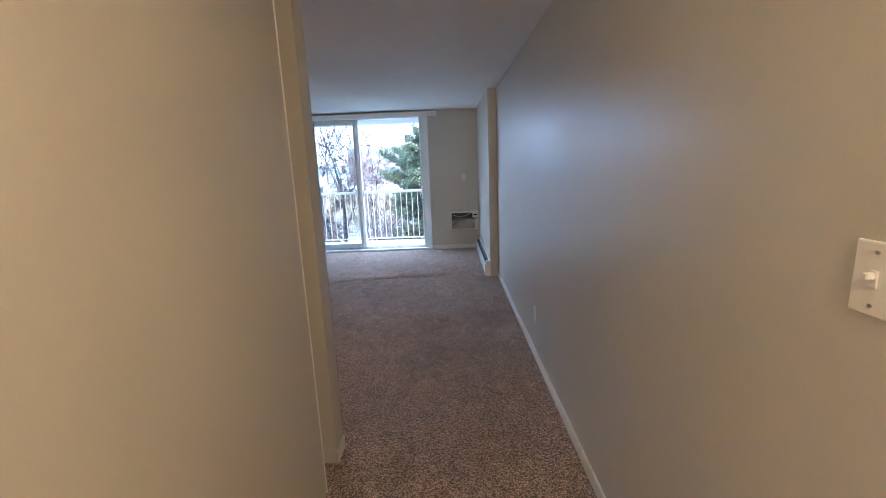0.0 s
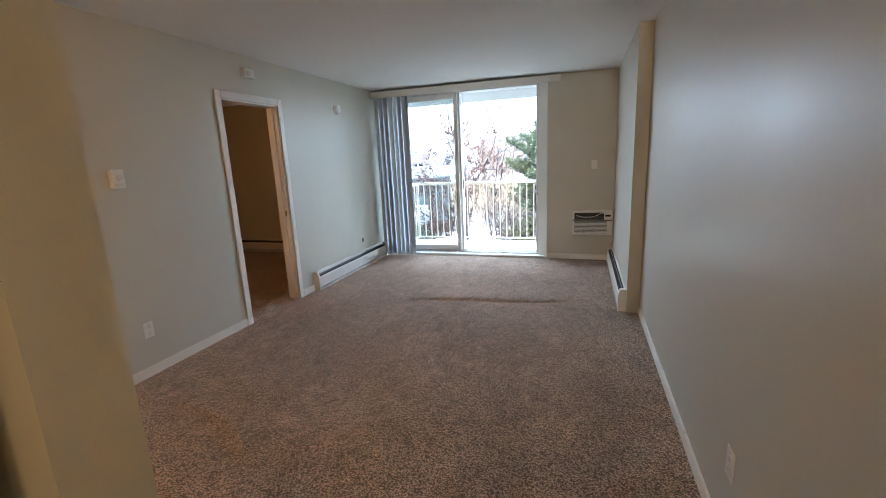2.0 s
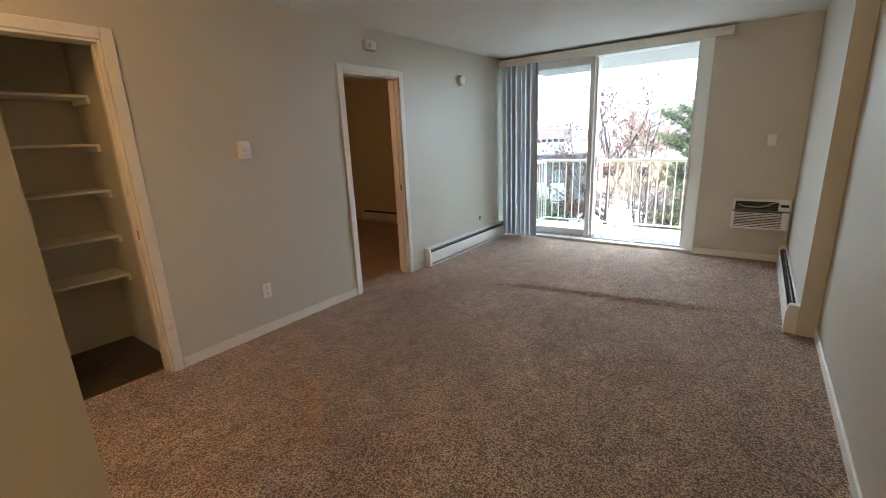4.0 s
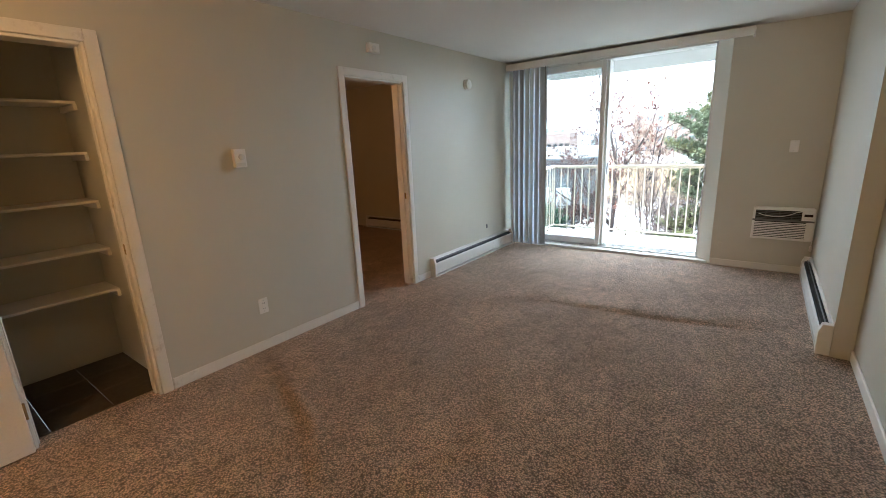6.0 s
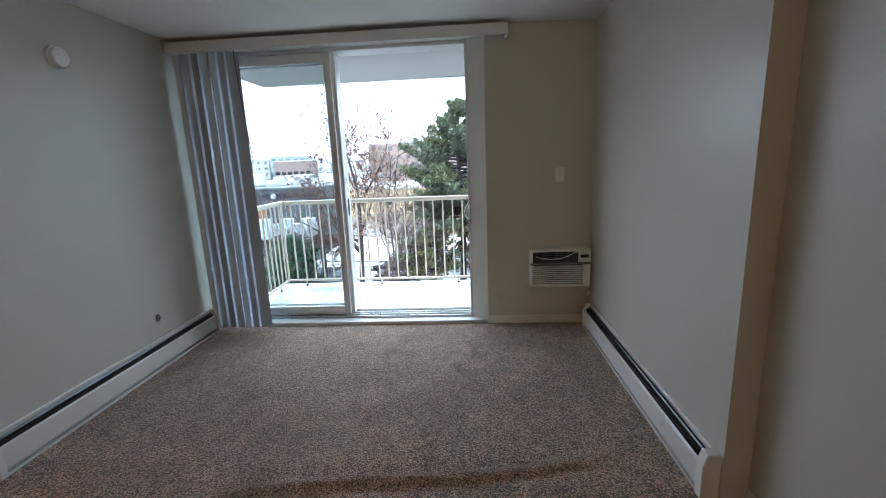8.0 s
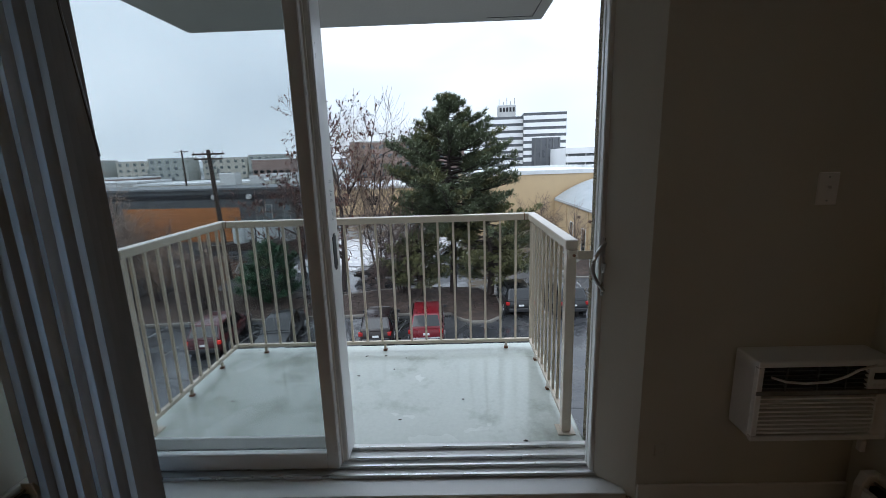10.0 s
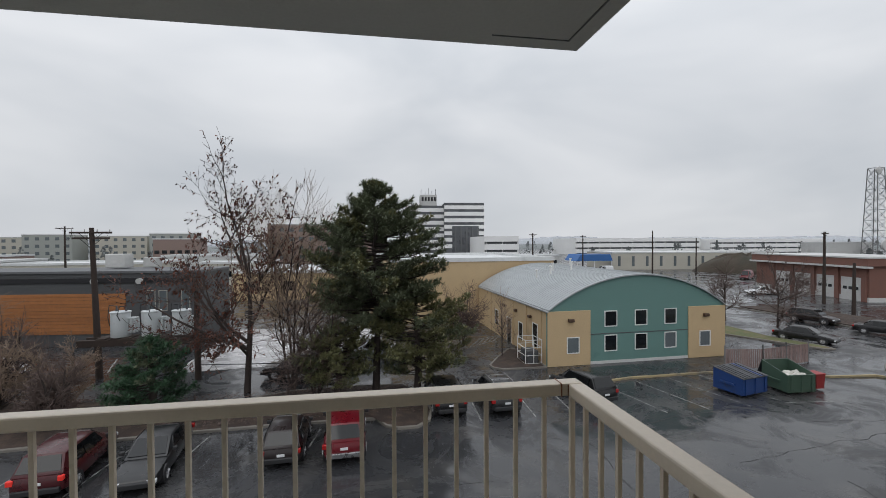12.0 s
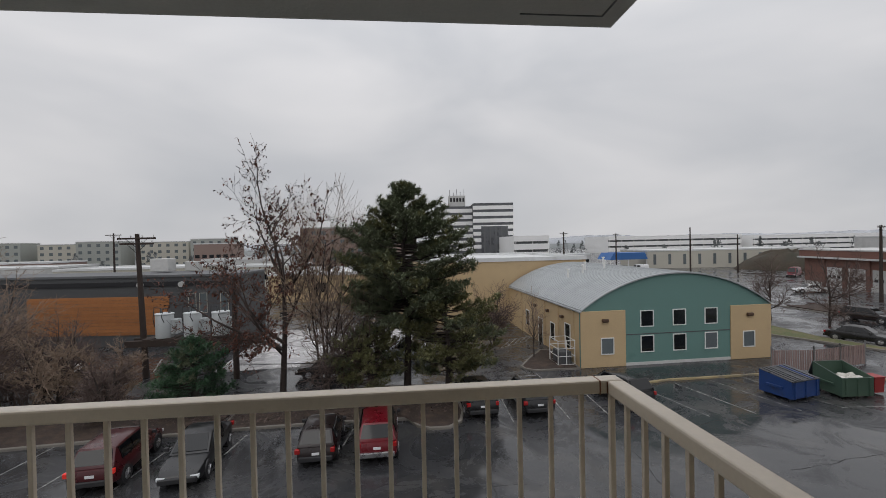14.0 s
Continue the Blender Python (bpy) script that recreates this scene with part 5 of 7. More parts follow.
def plain_block(name, place, size, turn, wall_mat, roof_mat, label, storeys=0, cols=0, win=(1.2, 1.3), glass=WINDARK, parapet=0.35, side=False, band=None):
    """A flat-roofed block whose front faces local -y; rows of windows where asked."""
    root = thing(name, (place[0], place[1], G), label, "building", turn=turn)
    w, d, h = size
    bm = bmesh.new()
    box(bm, 0, w, 0, d, 0, h)
    part("wall", bm, wall_mat, root)
    bm = bmesh.new()
    box(bm, -0.1, w + 0.1, -0.1, d + 0.1, h, h + 0.12)
    for q in ((-0.1, w + 0.1, -0.1, 0.2), (-0.1, w + 0.1, d - 0.2, d + 0.1), (-0.1, 0.2, 0.2, d - 0.2), (w - 0.2, w + 0.1, 0.2, d - 0.2)):
        box(bm, q[0], q[1], q[2], q[3], h + 0.12, h + 0.12 + parapet)
    part("roof", bm, roof_mat, root)
    if storeys:
        fh = h / storeys
        for s in range(storeys):
            for c in range(cols):
                x = w * (c + 0.5) / cols
                z = fh * s + (fh - win[1]) * 0.55
                bm = bmesh.new()
                box(bm, x - win[0] / 2, x + win[0] / 2, -0.06, 0.05, z, z + win[1])
                part("window", bm, glass, root)
    if side:
        for s in range(storeys):
            for c in range(3):
                y, fh = d * (c + 0.5) / 3, h / storeys
                z = fh * s + (fh - win[1]) * 0.55
                bm = bmesh.new()
                box(bm, w - 0.05, w + 0.06, y - win[0] / 2, y + win[0] / 2, z, z + win[1])
                part("window", bm, glass, root)
    return root


# tan hall behind the warehouse, and further low roofs
plain_block("tan_hall", (1.5, 58.5), (20.5, 24, 7.3), 1.8, TAN, WHITEROOF, "tall tan stucco hall with a pale flat roof")
hall2 = plain_block("tan_store", (-24.0, 84.0), (30.0, 22, 4.6), -3, TAN, WHITEROOF, "long tan store with a white flat roof", 1, 5, (2.2, 1.6))
plain_block("white_depot", (-2.0, 118.0), (40.0, 18, 6.0), 0, CONC, WHITEROOF, "low white depot beyond the trees", 1, 8, (2.0, 1.4))


def grey_store():
    root = thing("grey_store", (-58.0, 56.0, G), "charcoal clad store with an orange cedar panel", "building", turn=-5.5)
    w, d, h = 41.0, 6.5, 6.9
    bm = bmesh.new()
    box(bm, 0, w, 0, d, 0, h)
    part("wall", bm, GREYCLAD, root)
    bm = bmesh.new()
    box(bm, -0.15, w + 0.15, -0.15, d + 0.15, h, h + 0.22)
    part("roof", bm, HAZEDARK, root, "dark grey roof edge")
    bm = bmesh.new()
    box(bm, 10.0, w - 0.3, -0.12, -0.002, h - 0.9, h - 0.45)
    part("fascia", bm, BLACKMETAL, root, "black fascia strip")
    for i in range(12):
        bm = bmesh.new()
        z = 1.15 + i * 0.32
        box(bm, 20.0, 34.2, -0.08, -0.002, z, z + 0.30, 0.01)
        part("cedar_board", bm, ORANGE, root)
    for x in (36.5, 37.6, 39.7):
        window_part(root, x, 3.3, 0.7, 1.9, WINPALE, CREAMFAR, frame_w=0.04)
    for x in (31.5, 35.6):
        bm = bmesh.new()
        cyl(bm, (x, -0.25, h - 0.75), 0.28, 0.3, "y", 12)
        part("flood_lamp", bm, CONC, root, "round pale flood lamp")
    for x, y, s in ((30.0, 3.4, 1.4), (33.0, 4.6, 1.0)):
        bm = bmesh.new()
        box(bm, x, x + s * 1.4, y, y + s, h + 0.35, h + 0.35 + s, 0.05)
        part("roof_unit", bm, CONC, root, "pale rooftop unit")


grey_store()


def tower():
    root = thing("office_tower", (20.0, 262.0, G), "banded grey and white office tower with roof antennas", "building", turn=-4)
    h = 33.5
    bands = [("wall", 22.0, 46.0, 0.0, h, 0), ("wing", 0.0, 22.0, 6.0, h - 1.2, 4.0)]
    for nm, x0, x1, y0, top, back in bands:
        bm = bmesh.new()
        box(bm, x0, x1, y0, y0 + 26, 0, top)
        part(nm, bm, HAZEDARK, root)
        for k in range(8):
            z = top - 1.6 - k * 3.9
            if z < 6:
                break
            bm = bmesh.new()
            box(bm, x0 - 0.2, x1 + 0.2, y0 - 0.35, y0 + 0.1, z - 2.3, z, 0.05)
            part("white_band", bm, HAZEWHITE, root, "pale spandrel band")
            for c in range(9):
                bm = bmesh.new()
                xx = x0 + (x1 - x0) * (c + 0.08) / 9
                box(bm, xx, xx + (x1 - x0) / 9 * 0.84, y0 - 0.15, y0 + 0.1, z + 0.08, z + 1.52)
                part("window", bm, HAZEGLASS, root)
    bm = bmesh.new()
    box(bm, 26.5, 41.8, -0.75, -0.36, 0, 19.5)
    part("curtain_wall", bm, HAZEGLASS, root, "dark glazed lower front")
    for c in range(5):
        bm = bmesh.new()
        box(bm, 28.0 + c * 3.4, 28.9 + c * 3.4, -1.3, -0.76, 3, 19.5)
        part("fin", bm, HAZEDARK, root, "dark vertical fin")
    bm = bmesh.new()
    box(bm, 7.5, 18.0, 8, 18, h - 1.2, h + 5.6)
    part("penthouse", bm, CONC, root, "rooftop plant room")
    bm = bmesh.new()
    for i in range(5):
        box(bm, 8.6 + i * 1.9, 9.8 + i * 1.9, 7.85, 8.0, h + 1.8, h + 4.2)
    part("sign_bars", bm, BLACKMETAL, root, "dark sign bars")
    for x, t in ((8.5, 3.8), (11.0, 2.4), (13.0, 4.6), (15.2, 2.8), (17.5, 4.2)):
        bm = bmesh.new()
        cyl(bm, (x, 12, h + 5.6 + t / 2), 0.14, t, seg=6)
        part("antenna", bm, BLACKMETAL, root)


tower()


def garage(name, x, y, w, h, turn, levels, label):
    root = thing(name, (x, y, G), label, "building", turn=turn)
    # decks are not modelled; one dark block carries their inner shade as colour
    bm = bmesh.new()
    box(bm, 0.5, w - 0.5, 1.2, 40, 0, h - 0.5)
    part("core", bm, HAZEDARK, root, "solid dark block for the shade inside the open decks")
    fh = h / levels
    for k in range(levels):
        bm = bmesh.new()
        box(bm, 0, w, 0, 1.0, fh * (k + 0.30), fh * (k + 1), 0.05)
        part("deck_band", bm, HAZEWHITE, root, "pale concrete parapet")
        for c in range(int(w / 9)):
            bm = bmesh.new()
            box(bm, c * 9.0 + 1, c * 9.0 + 1.35, 0.3, 1.0, fh * k, fh * (k + 0.35))
            part("column", bm, CONC, root)
    for x in (0.0, w - 0.49):
        bm = bmesh.new()
        box(bm, x, x + 0.49, 1.01, 40, 0, h - 0.1)
        part("end_wall", bm, HAZEWHITE, root)
    bm = bmesh.new()
    box(bm, 0.5, w - 0.5, 1.0, 40, h - 0.5, h - 0.2)
    part("top_deck", bm, CONC, root)


garage("parking_garage", 146.0, 300.0, 103.0, 12.4, 0, 3, "long white multi-storey parking garage")
garage("parking_garage", 251.0, 292.0, 95.0, 11.2, -3, 3, "long white multi-storey parking garage")
garage("parking_deck", 57.0, 225.0, 19.0, 12.9, 0, 3, "pale parking deck beside the tower")
plain_block("white_warehouse", (80.0, 142.0), (58.0, 24, 5.6), -8, CREAMFAR, WHITEROOF, "long cream warehouse with a flat roof", 1, 12, (0.9, 3.4), WINPALE)
root = thing("blue_canopy", (66.0, 140.0, G), "blue fabric canopy on posts", "canopy")
bm = bmesh.new()
prism(bm, [(0, 3.2), (13.0, 3.2), (12.0, 5.4), (1.5, 5.4)], "y", 0.0, 9.0)
part("canopy", bm, BLUETARP, root)
for x in (0.3, 6.4, 12.6):
    bm = bmesh.new()
    box(bm, x, x + 0.25, 0.2, 0.45, 0, 3.25)
    part("post", bm, WHITE, root)
plain_block("white_shop", (44.0, 152.0), (22.0, 14, 4.6), 4, CONC, WHITEROOF, "low white shop with a flat roof", 1, 7, (1.4, 1.2))
plain_block("brick_apartments", (-36.0, 160.0), (22.0, 16, 15.8), 3, BROWNBRICK, CONC, "brown brick apartment block", 5, 7, (1.5, 1.4), WINPALE)
plain_block("brick_apartments", (-15.5, 166.0), (20.0, 16, 15.2), 1, BROWNBRICK, CONC, "brown brick apartment block", 5, 6, (1.5, 1.4), WINPALE)
for x, y, w, h, mtl, st, cl in ((-215, 240, 22, 14, GREENISH, 4, 6), (-188, 246, 20, 13, CREAMFAR, 4, 5), (-164, 238, 20, 14, GREENISH, 4, 5), (-140, 248, 24, 13.5, CREAMFAR, 4, 6), (-112, 244, 20, 14.5, GREENISH, 4, 5)):
    plain_block("far_apartments", (x, y), (w, 14, h), 6, mtl, CONC, "pale four-storey apartment block far off", st, cl, (1.6, 1.5), WINPALE)
for x, y, w, d, h, mtl in ((-90, 200, 17, 12, 11.5, BROWNBRICK), (-120, 120, 34, 16, 5.5, CONC), (-78, 110, 30, 16, 5.2, CREAMFAR), (-60, 140, 26, 14, 6, CONC), (-40, 112, 16, 12, 5.0, CREAMFAR), (-150, 150, 40, 16, 6, BROWNBRICK), (-190, 160, 30, 16, 6, CONC), (-230, 170, 30, 16, 6, CREAMFAR)):
    plain_block("far_store", (x, y), (w, d, h), 4, mtl, WHITEROOF, "low far-off store with a pale flat roof", 1, 6, (1.8, 1.4))


def brick_shop():
    root = thing("brick_depot", (81.0, 87.5, G), "red brick depot with pale roller doors and a flat roof", "building", turn=-103)
    w, d, h = 26.0, 12.0, 6.9
    bm = bmesh.new()
    box(bm, 0, w, 0, d, 0, h - 1.3)
    part("wall", bm, BRICK, root)
    bm = bmesh.new()
    box(bm, -0.5, w + 0.5, -0.7, d + 0.5, h - 1.3, h - 0.1, 0.03)
    part("fascia", bm, BRICK, root, "deep brick-red fascia")
    bm = bmesh.new()
    box(bm, -0.6, w + 0.6, -1.1, 0.05, h - 1.62, h - 1.32, 0.02)
    part("door_hood", bm, CONC, root, "pale ledge over the doors")
    bm = bmesh.new()
    box(bm, -0.6, w + 0.6, -0.8, d + 0.6, h - 0.1, h + 0.15, 0.03)
    part("roof", bm, CONC, root, "pale roof edge")
    for i in range(4):
        x = 6.0 + i * 5.0
        bm = bmesh.new()
        box(bm, x, x + 3.6, -0.04, 0.1, 0, 3.7)
        dr = part("roller_door", bm, CONC, root, "pale roller door")
        for k in range(3):
            bm = bmesh.new()
            box(bm, x + 0.4 + k * 1.05, x + 1.1 + k * 1.05, -0.07, -0.04, 1.7, 2.2)
            part("pane", bm, WINDARK, dr)
    for i in range(5):
        bm = bmesh.new()
        x = 4.9 + i * 5.0
        box(bm, x, x + 0.8, -0.25, 0.0, 0, h - 1.3)
        part("pier", bm, BRICK, root)
    bm = bmesh.new()
    box(bm, -0.02, w + 0.02, -0.05, d, 0, 0.7)
    part("plinth", bm, CONC, root, "pale concrete plinth")


brick_shop()


def lattice_mast():
    root = thing("lattice_mast", (222.0, 165.0, G), "tall steel lattice mast with dish antennas", "mast")
    h, n = 42.0, 9

    def half(z):
        return 3.4 * (1 - z / h) + 1.9 * z / h
    for sx, sy in ((1, 1), (1, -1), (-1, 1), (-1, -1)):
        bm = bmesh.new()
        tube(bm, [(sx * half(0), sy * half(0), 0), (sx * half(h), sy * half(h), h)], 0.22, 5)
        part("leg", bm, STEELFAR, root)
    for k in range(n):
        z0, z1 = h * k / n, h * (k + 1) / n
        for ax in range(4):
            c = [(1, 1), (1, -1), (-1, -1), (-1, 1)]
            a, b = c[ax], c[(ax + 1) % 4]
            for p, zp, q, zq in ((a, z0, b, z1), (b, z0, a, z1), (a, z1, b, z1)):
                bm = bmesh.new()
                tube(bm, [(p[0] * half(zp), p[1] * half(zp), zp), (q[0] * half(zq), q[1] * half(zq), zq)], 0.10, 4)
                part("bracing", bm, STEELFAR, root)
    for x, y, z, r in ((-2.8, -3, h - 1.5, 1.6), (2.8, -3, h - 13, 1.2), (-0.5, -4.6, 7.5, 2.6), (3.2, -3, h - 3, 0.9)):
        bm = bmesh.new()
        cyl(bm, (x, y, z), r, 0.8, "y", 20, bevel=0.2)
        part("dish", bm, CONC, root, "pale dish antenna", smooth=True)


STEELFAR = mat("far_grey_steel", (0.22, 0.22, 0.22), 0.6, metal=0.3, vary=0.1)
lattice_mast()
plain_block("mast_hut", (205.0, 172.0), (26.0, 12, 8.5), 0, CONC, WHITEROOF, "pale hut at the mast's foot")

# ---- poles and transformers ----
CAN = mat("grey_transformer_enamel", (0.52, 0.55, 0.56), 0.4, vary=0.06, scale=2, fine=20, bump=0.05, dirt=(0.30, 0.31, 0.31), dirt_cover=0.3, dirt_scale=2)


def utility_pole(x, y, top, arms, label, lean=0.0, r=0.16):
    root = thing("utility_pole", (x, y, G), label, "utility pole")
    h = top - G
    bm = bmesh.new()
    tube(bm, [(0, 0, 0), (lean * 0.5, 0, h * 0.5), (lean, 0, h)], [r * 1.2, r, r * 0.75], 10)
    part("pole", bm, WOODPOLE, root, smooth=True)
    for dz, half in arms:
        bm = bmesh.new()
        box(bm, lean - half, lean + half, -0.14, -0.02, h - dz - 0.07, h - dz + 0.07, 0.01)
        arm = part("crossarm", bm, WOODPOLE, root)
        for k in range(4):
            u = lean + half * (-0.9 + 0.6 * k)
            bm = bmesh.new()
            cyl(bm, (u, -0.08, h - dz + 0.16), 0.05, 0.18, seg=8, r2=0.03)
            part("insulator", bm, CONC, arm)
        bm = bmesh.new()
        tube(bm, [(lean - half * 0.55, -0.10, h - dz - 0.06), (lean, -0.12, h - dz - 0.7)], 0.022, 5)
        tube(bm, [(lean + half * 0.55, -0.10, h - dz - 0.06), (lean, -0.12, h - dz - 0.7)], 0.022, 5)
        part("brace", bm, BLACKMETAL, arm)
    return root


utility_pole(-20.2, 42.0, 2.75, ((0.35, 1.35), (0.75, 1.2)), "weathered wooden utility pole with crossarms", -0.35, 0.2)
utility_pole(-13.1, 40.6, -0.75, (), "cut-off wooden pole beside the transformers", -0.05, 0.19)
utility_pole(-62.0, 105.0, 5.2, ((0.4, 1.6),), "far wooden utility pole", 0, 0.2)
utility_pole(-33.0, 120.0, 6.0, ((0.4, 1.6),), "far wooden utility pole", 0, 0.2)
utility_pole(39.0, 110.0, 3.8, ((0.4, 1.0),), "far wooden utility pole", 0, 0.2)
utility_pole(64.0, 132.0, 3.6, ((0.4, 1.0),), "far wooden utility pole", 0, 0.2)
utility_pole(78.0, 118.0, 4.6, (), "far wooden utility pole", 0, 0.2)
utility_pole(66.6, 62.0, 2.9, ((0.3, 0.6),), "wooden street utility pole", 0, 0.2)
utility_pole(59.3, 52.5, -1.3, (), "short wooden street pole", 0, 0.2)
utility_pole(92.0, 118.0, 2.4, (), "far wooden utility pole", 0, 0.18)


def transformers():
    root = thing("transformer_platform", (-20.0, 41.4, G), "dark timber platform between two poles", "platform")
    for y in (-0.55, 0.55):
        bm = bmesh.new()
        box(bm, -0.9, 7.7, y - 0.16, y + 0.16, 2.55, 3.02, 0.02)
        part("beam", bm, WOODPOLE, root)
    for i in range(9):
        bm = bmesh.new()
        box(bm, 0.3 + i * 0.78, 0.9 + i * 0.78, -0.7, 0.7, 3.02, 3.10, 0.01)
        part("plank", bm, WOODPOLE, root)
    for i in range(3):
        x = -18.45 + i * 2.0
        t = thing("transformer", (x, 41.4, G + 3.10), "grey steel pole transformer with cooling fins", "transformer", "transformers on the platform")
        bm = bmesh.new()
        cyl(bm, (0, 0, 0.85), 0.60, 1.7, seg=28, bevel=0.05)
        part("tank", bm, CAN, t, smooth=True)
        bm = bmesh.new()
        cyl(bm, (0, 0, 1.75), 0.64, 0.10, seg=28, bevel=0.03)
        part("lid", bm, CAN, t, "pale domed lid", smooth=True)
        for k in range(6):
            bm = bmesh.new()
            box(bm, 0.60 + k * 0.085, 0.65 + k * 0.085, -0.35, 0.35, 0.30, 1.35, 0.01)
            part("cooling_fin", bm, CAN, t)
        for u in (-0.3, 0.3):
            bm = bmesh.new()
            cyl(bm, (u, 0.1, 1.98), 0.08, 0.42, seg=10, r2=0.05)
            part("bushing", bm, GREYCLAD, t, "dark bushing")
        bm = bmesh.new()
        tube(bm, [(-0.3, 0.1, 2.15), (-0.5, -0.4, 2.3), (-0.45, -0.66, 1.5), (-0.35, -0.66, 0.9)], 0.03, 5)
        tube(bm, [(0.3, 0.1, 2.15), (0.2, -0.5, 2.2), (0.12, -0.66, 1.6), (0.3, -0.64, 1.2)], 0.03, 5)
        part("cable", bm, BLACKMETAL, t, "black looping cable")


transformers()


def wire(pts, r=0.012):
    bm = bmesh.new()
    path = []
    for (a, b, sag) in pts:
        for k in range(9):
            u = k / 8
            p = Vector(a).lerp(Vector(b), u)
            p.z -= sag * 4 * u * (1 - u)
            path.append(p)
    tube(bm, path, r, 4)
    single("overhead_wire", bm, BLACKMETAL, "thin dark overhead wire between poles", "wire")


wire([((-21.8, 42, 2.35), (-62, 105, 4.8), 1.2)], 0.02)
wire([((-13.1, 40.5, -7.0), (-3.0, 37.2, -6.3), 0.1)], 0.03)

# ---- bins, fence ----
BLUEBIN = mat("blue_bin_paint", (0.014, 0.046, 0.17), 0.4, vary=0.15, scale=1.5, fine=15, bump=0.1, dirt=(0.03, 0.035, 0.05), dirt_cover=0.35, dirt_scale=1.5)
GREENBIN = mat("green_bin_paint", (0.055, 0.095, 0.068), 0.45, vary=0.15, scale=1.5, fine=15, bump=0.1, dirt=(0.07, 0.10, 0.06), dirt_cover=0.33, dirt_scale=1.5)
REDBIN = mat("red_bin_plastic", (0.30, 0.025, 0.025), 0.45, vary=0.15, scale=2, fine=15, bump=0.05)
LID = mat("black_bin_lid", (0.03, 0.033, 0.038), 0.35, vary=0.2, scale=2)
BAG = mat("pale_rubbish_bag", (0.55, 0.53, 0.48), 0.5, vary=0.2, scale=5, fine=30, bump=0.4)


def dumpster(place, turn, w, d, hb, hf, paint, label, open_top):
    """Steel container with a sloping top; local -y is its front."""
    root = thing("dumpster", (place[0], place[1], G), label, "dumpster", turn=turn)
    t = 0.05
    z0 = 0.16
    for nm, pts, axis, a, b in (("side_panel", [(0, z0), (d, z0), (d, hb), (0, hf)], "x", 0.0, t), ("side_panel", [(0, z0), (d, z0), (d, hb), (0, hf)], "x", w - t, w)):
        bm = bmesh.new()
        prism(bm, pts, axis, a, b)
        part(nm, bm, paint, root)
    for nm, dims in (("front_panel", (t, w - t, 0, t, z0, hf)), ("rear_panel", (t, w - t, d - t, d, z0, hb)), ("bottom_panel", (t, w - t, t, d - t, z0, z0 + t))):
        bm = bmesh.new()
        box(bm, *dims)
        part(nm, bm, paint, root)
    for x in (0.2, w / 2 - 0.05, w - 0.3):
        bm = bmesh.new()
        box(bm, x, x + 0.1, -0.06, -0.001, z0, hf, 0.01)
        part("rib", bm, paint, root)
    for x in (-0.10, w + 0.001):
        bm = bmesh.new()
        box(bm, x, x + 0.10, d * 0.25, d * 0.75, hf * 0.55, hf * 0.55 + 0.14, 0.01)
        part("fork_sleeve", bm, paint, root)
    for x in (0.15, w - 0.3):
        for y in (0.15, d - 0.35):
            bm = bmesh.new()
            cyl(bm, (x + 0.07, y + 0.1, 0.09), 0.09, 0.10, "x", 12)
            part("wheel", bm, RUBBER, root)
    if open_top:
        bm = bmesh.new()
        prism(bm, [(d - 0.02, hb), (d + 0.03, hb), (d + 0.42, hb - 1.0), (d + 0.37, hb - 1.02)], "x", 0.02, w - 0.02)
        part("lid", bm, LID, root, "black lid thrown back")
        r = random.Random(3)
        for k in range(6):
            bm = bmesh.new()
            bmesh.ops.create_icosphere(bm, subdivisions=2, radius=0.3)
            for v in bm.verts:
                v.co *= 1 + 0.28 * noise.noise(v.co * 4 + Vector((k, 0, 0)))
                v.co.z *= 0.7
                v.co += Vector((0.45 + (k % 3) * (w - 0.9) / 2, 0.4 + (k // 3) * 0.6, hf - 0.28 + 0.1 * r.random()))
            part("rubbish_bag", bm, BAG, root, "pale tied rubbish bag", smooth=True)
    else:
        for a, b in ((0.0, w / 2 - 0.01), (w / 2 + 0.01, w)):
            bm = bmesh.new()
            s = (hb - hf) / d
            prism(bm, [(-0.06, hf + 0.005 - 0.06 * s), (d + 0.02, hb + 0.005), (d + 0.02, hb + 0.05), (-0.06, hf + 0.05 - 0.06 * s)], "x", a, b)
            part("lid", bm, LID, root, "sloping wet black lid")
            for u in (0.25, 0.5, 0.75):
                c = a + (b - a) * u
                bm = bmesh.new()
                prism(bm, [(-0.02, hf + 0.05 - 0.02 * s), (d - 0.05, hb + 0.045), (d - 0.05, hb + 0.085), (-0.02, hf + 0.09 - 0.02 * s)], "x", c - 0.07, c + 0.07)
                part("lid_rib", bm, paint if u == 0.5 and a > 0 else LID, root)
    return root


dumpster((21.55, 30.5), 12, 2.3, 1.9, 1.45, 1.15, BLUEBIN, "blue steel dumpster with closed sloping lids", False)
dumpster((24.75, 30.5), -3, 1.95, 1.9, 1.75, 1.25, GREENBIN, "green steel dumpster, open and full of bags", True)
root = thing("wheeled_bin", (27.35, 30.9, G), "red plastic wheeled bin beside the dumpsters", "bin")
bm = bmesh.new()
prism(bm, [(0.04, 0.12), (0.62, 0.12), (0.70, 1.0), (0.0, 1.0)], "y", 0.0, 0.7)
part("body", bm, REDBIN, root)
bm = bmesh.new()
box(bm, -0.03, 0.73, -0.04, 0.74, 1.0, 1.07, 0.02, 2)
part("lid", bm, REDBIN, root)
for x in (0.08, 0.54):
    bm = bmesh.new()
    cyl(bm, (x + 0.04, 0.66, 0.12), 0.12, 0.07, "x", 14)
    part("wheel", bm, RUBBER, root)

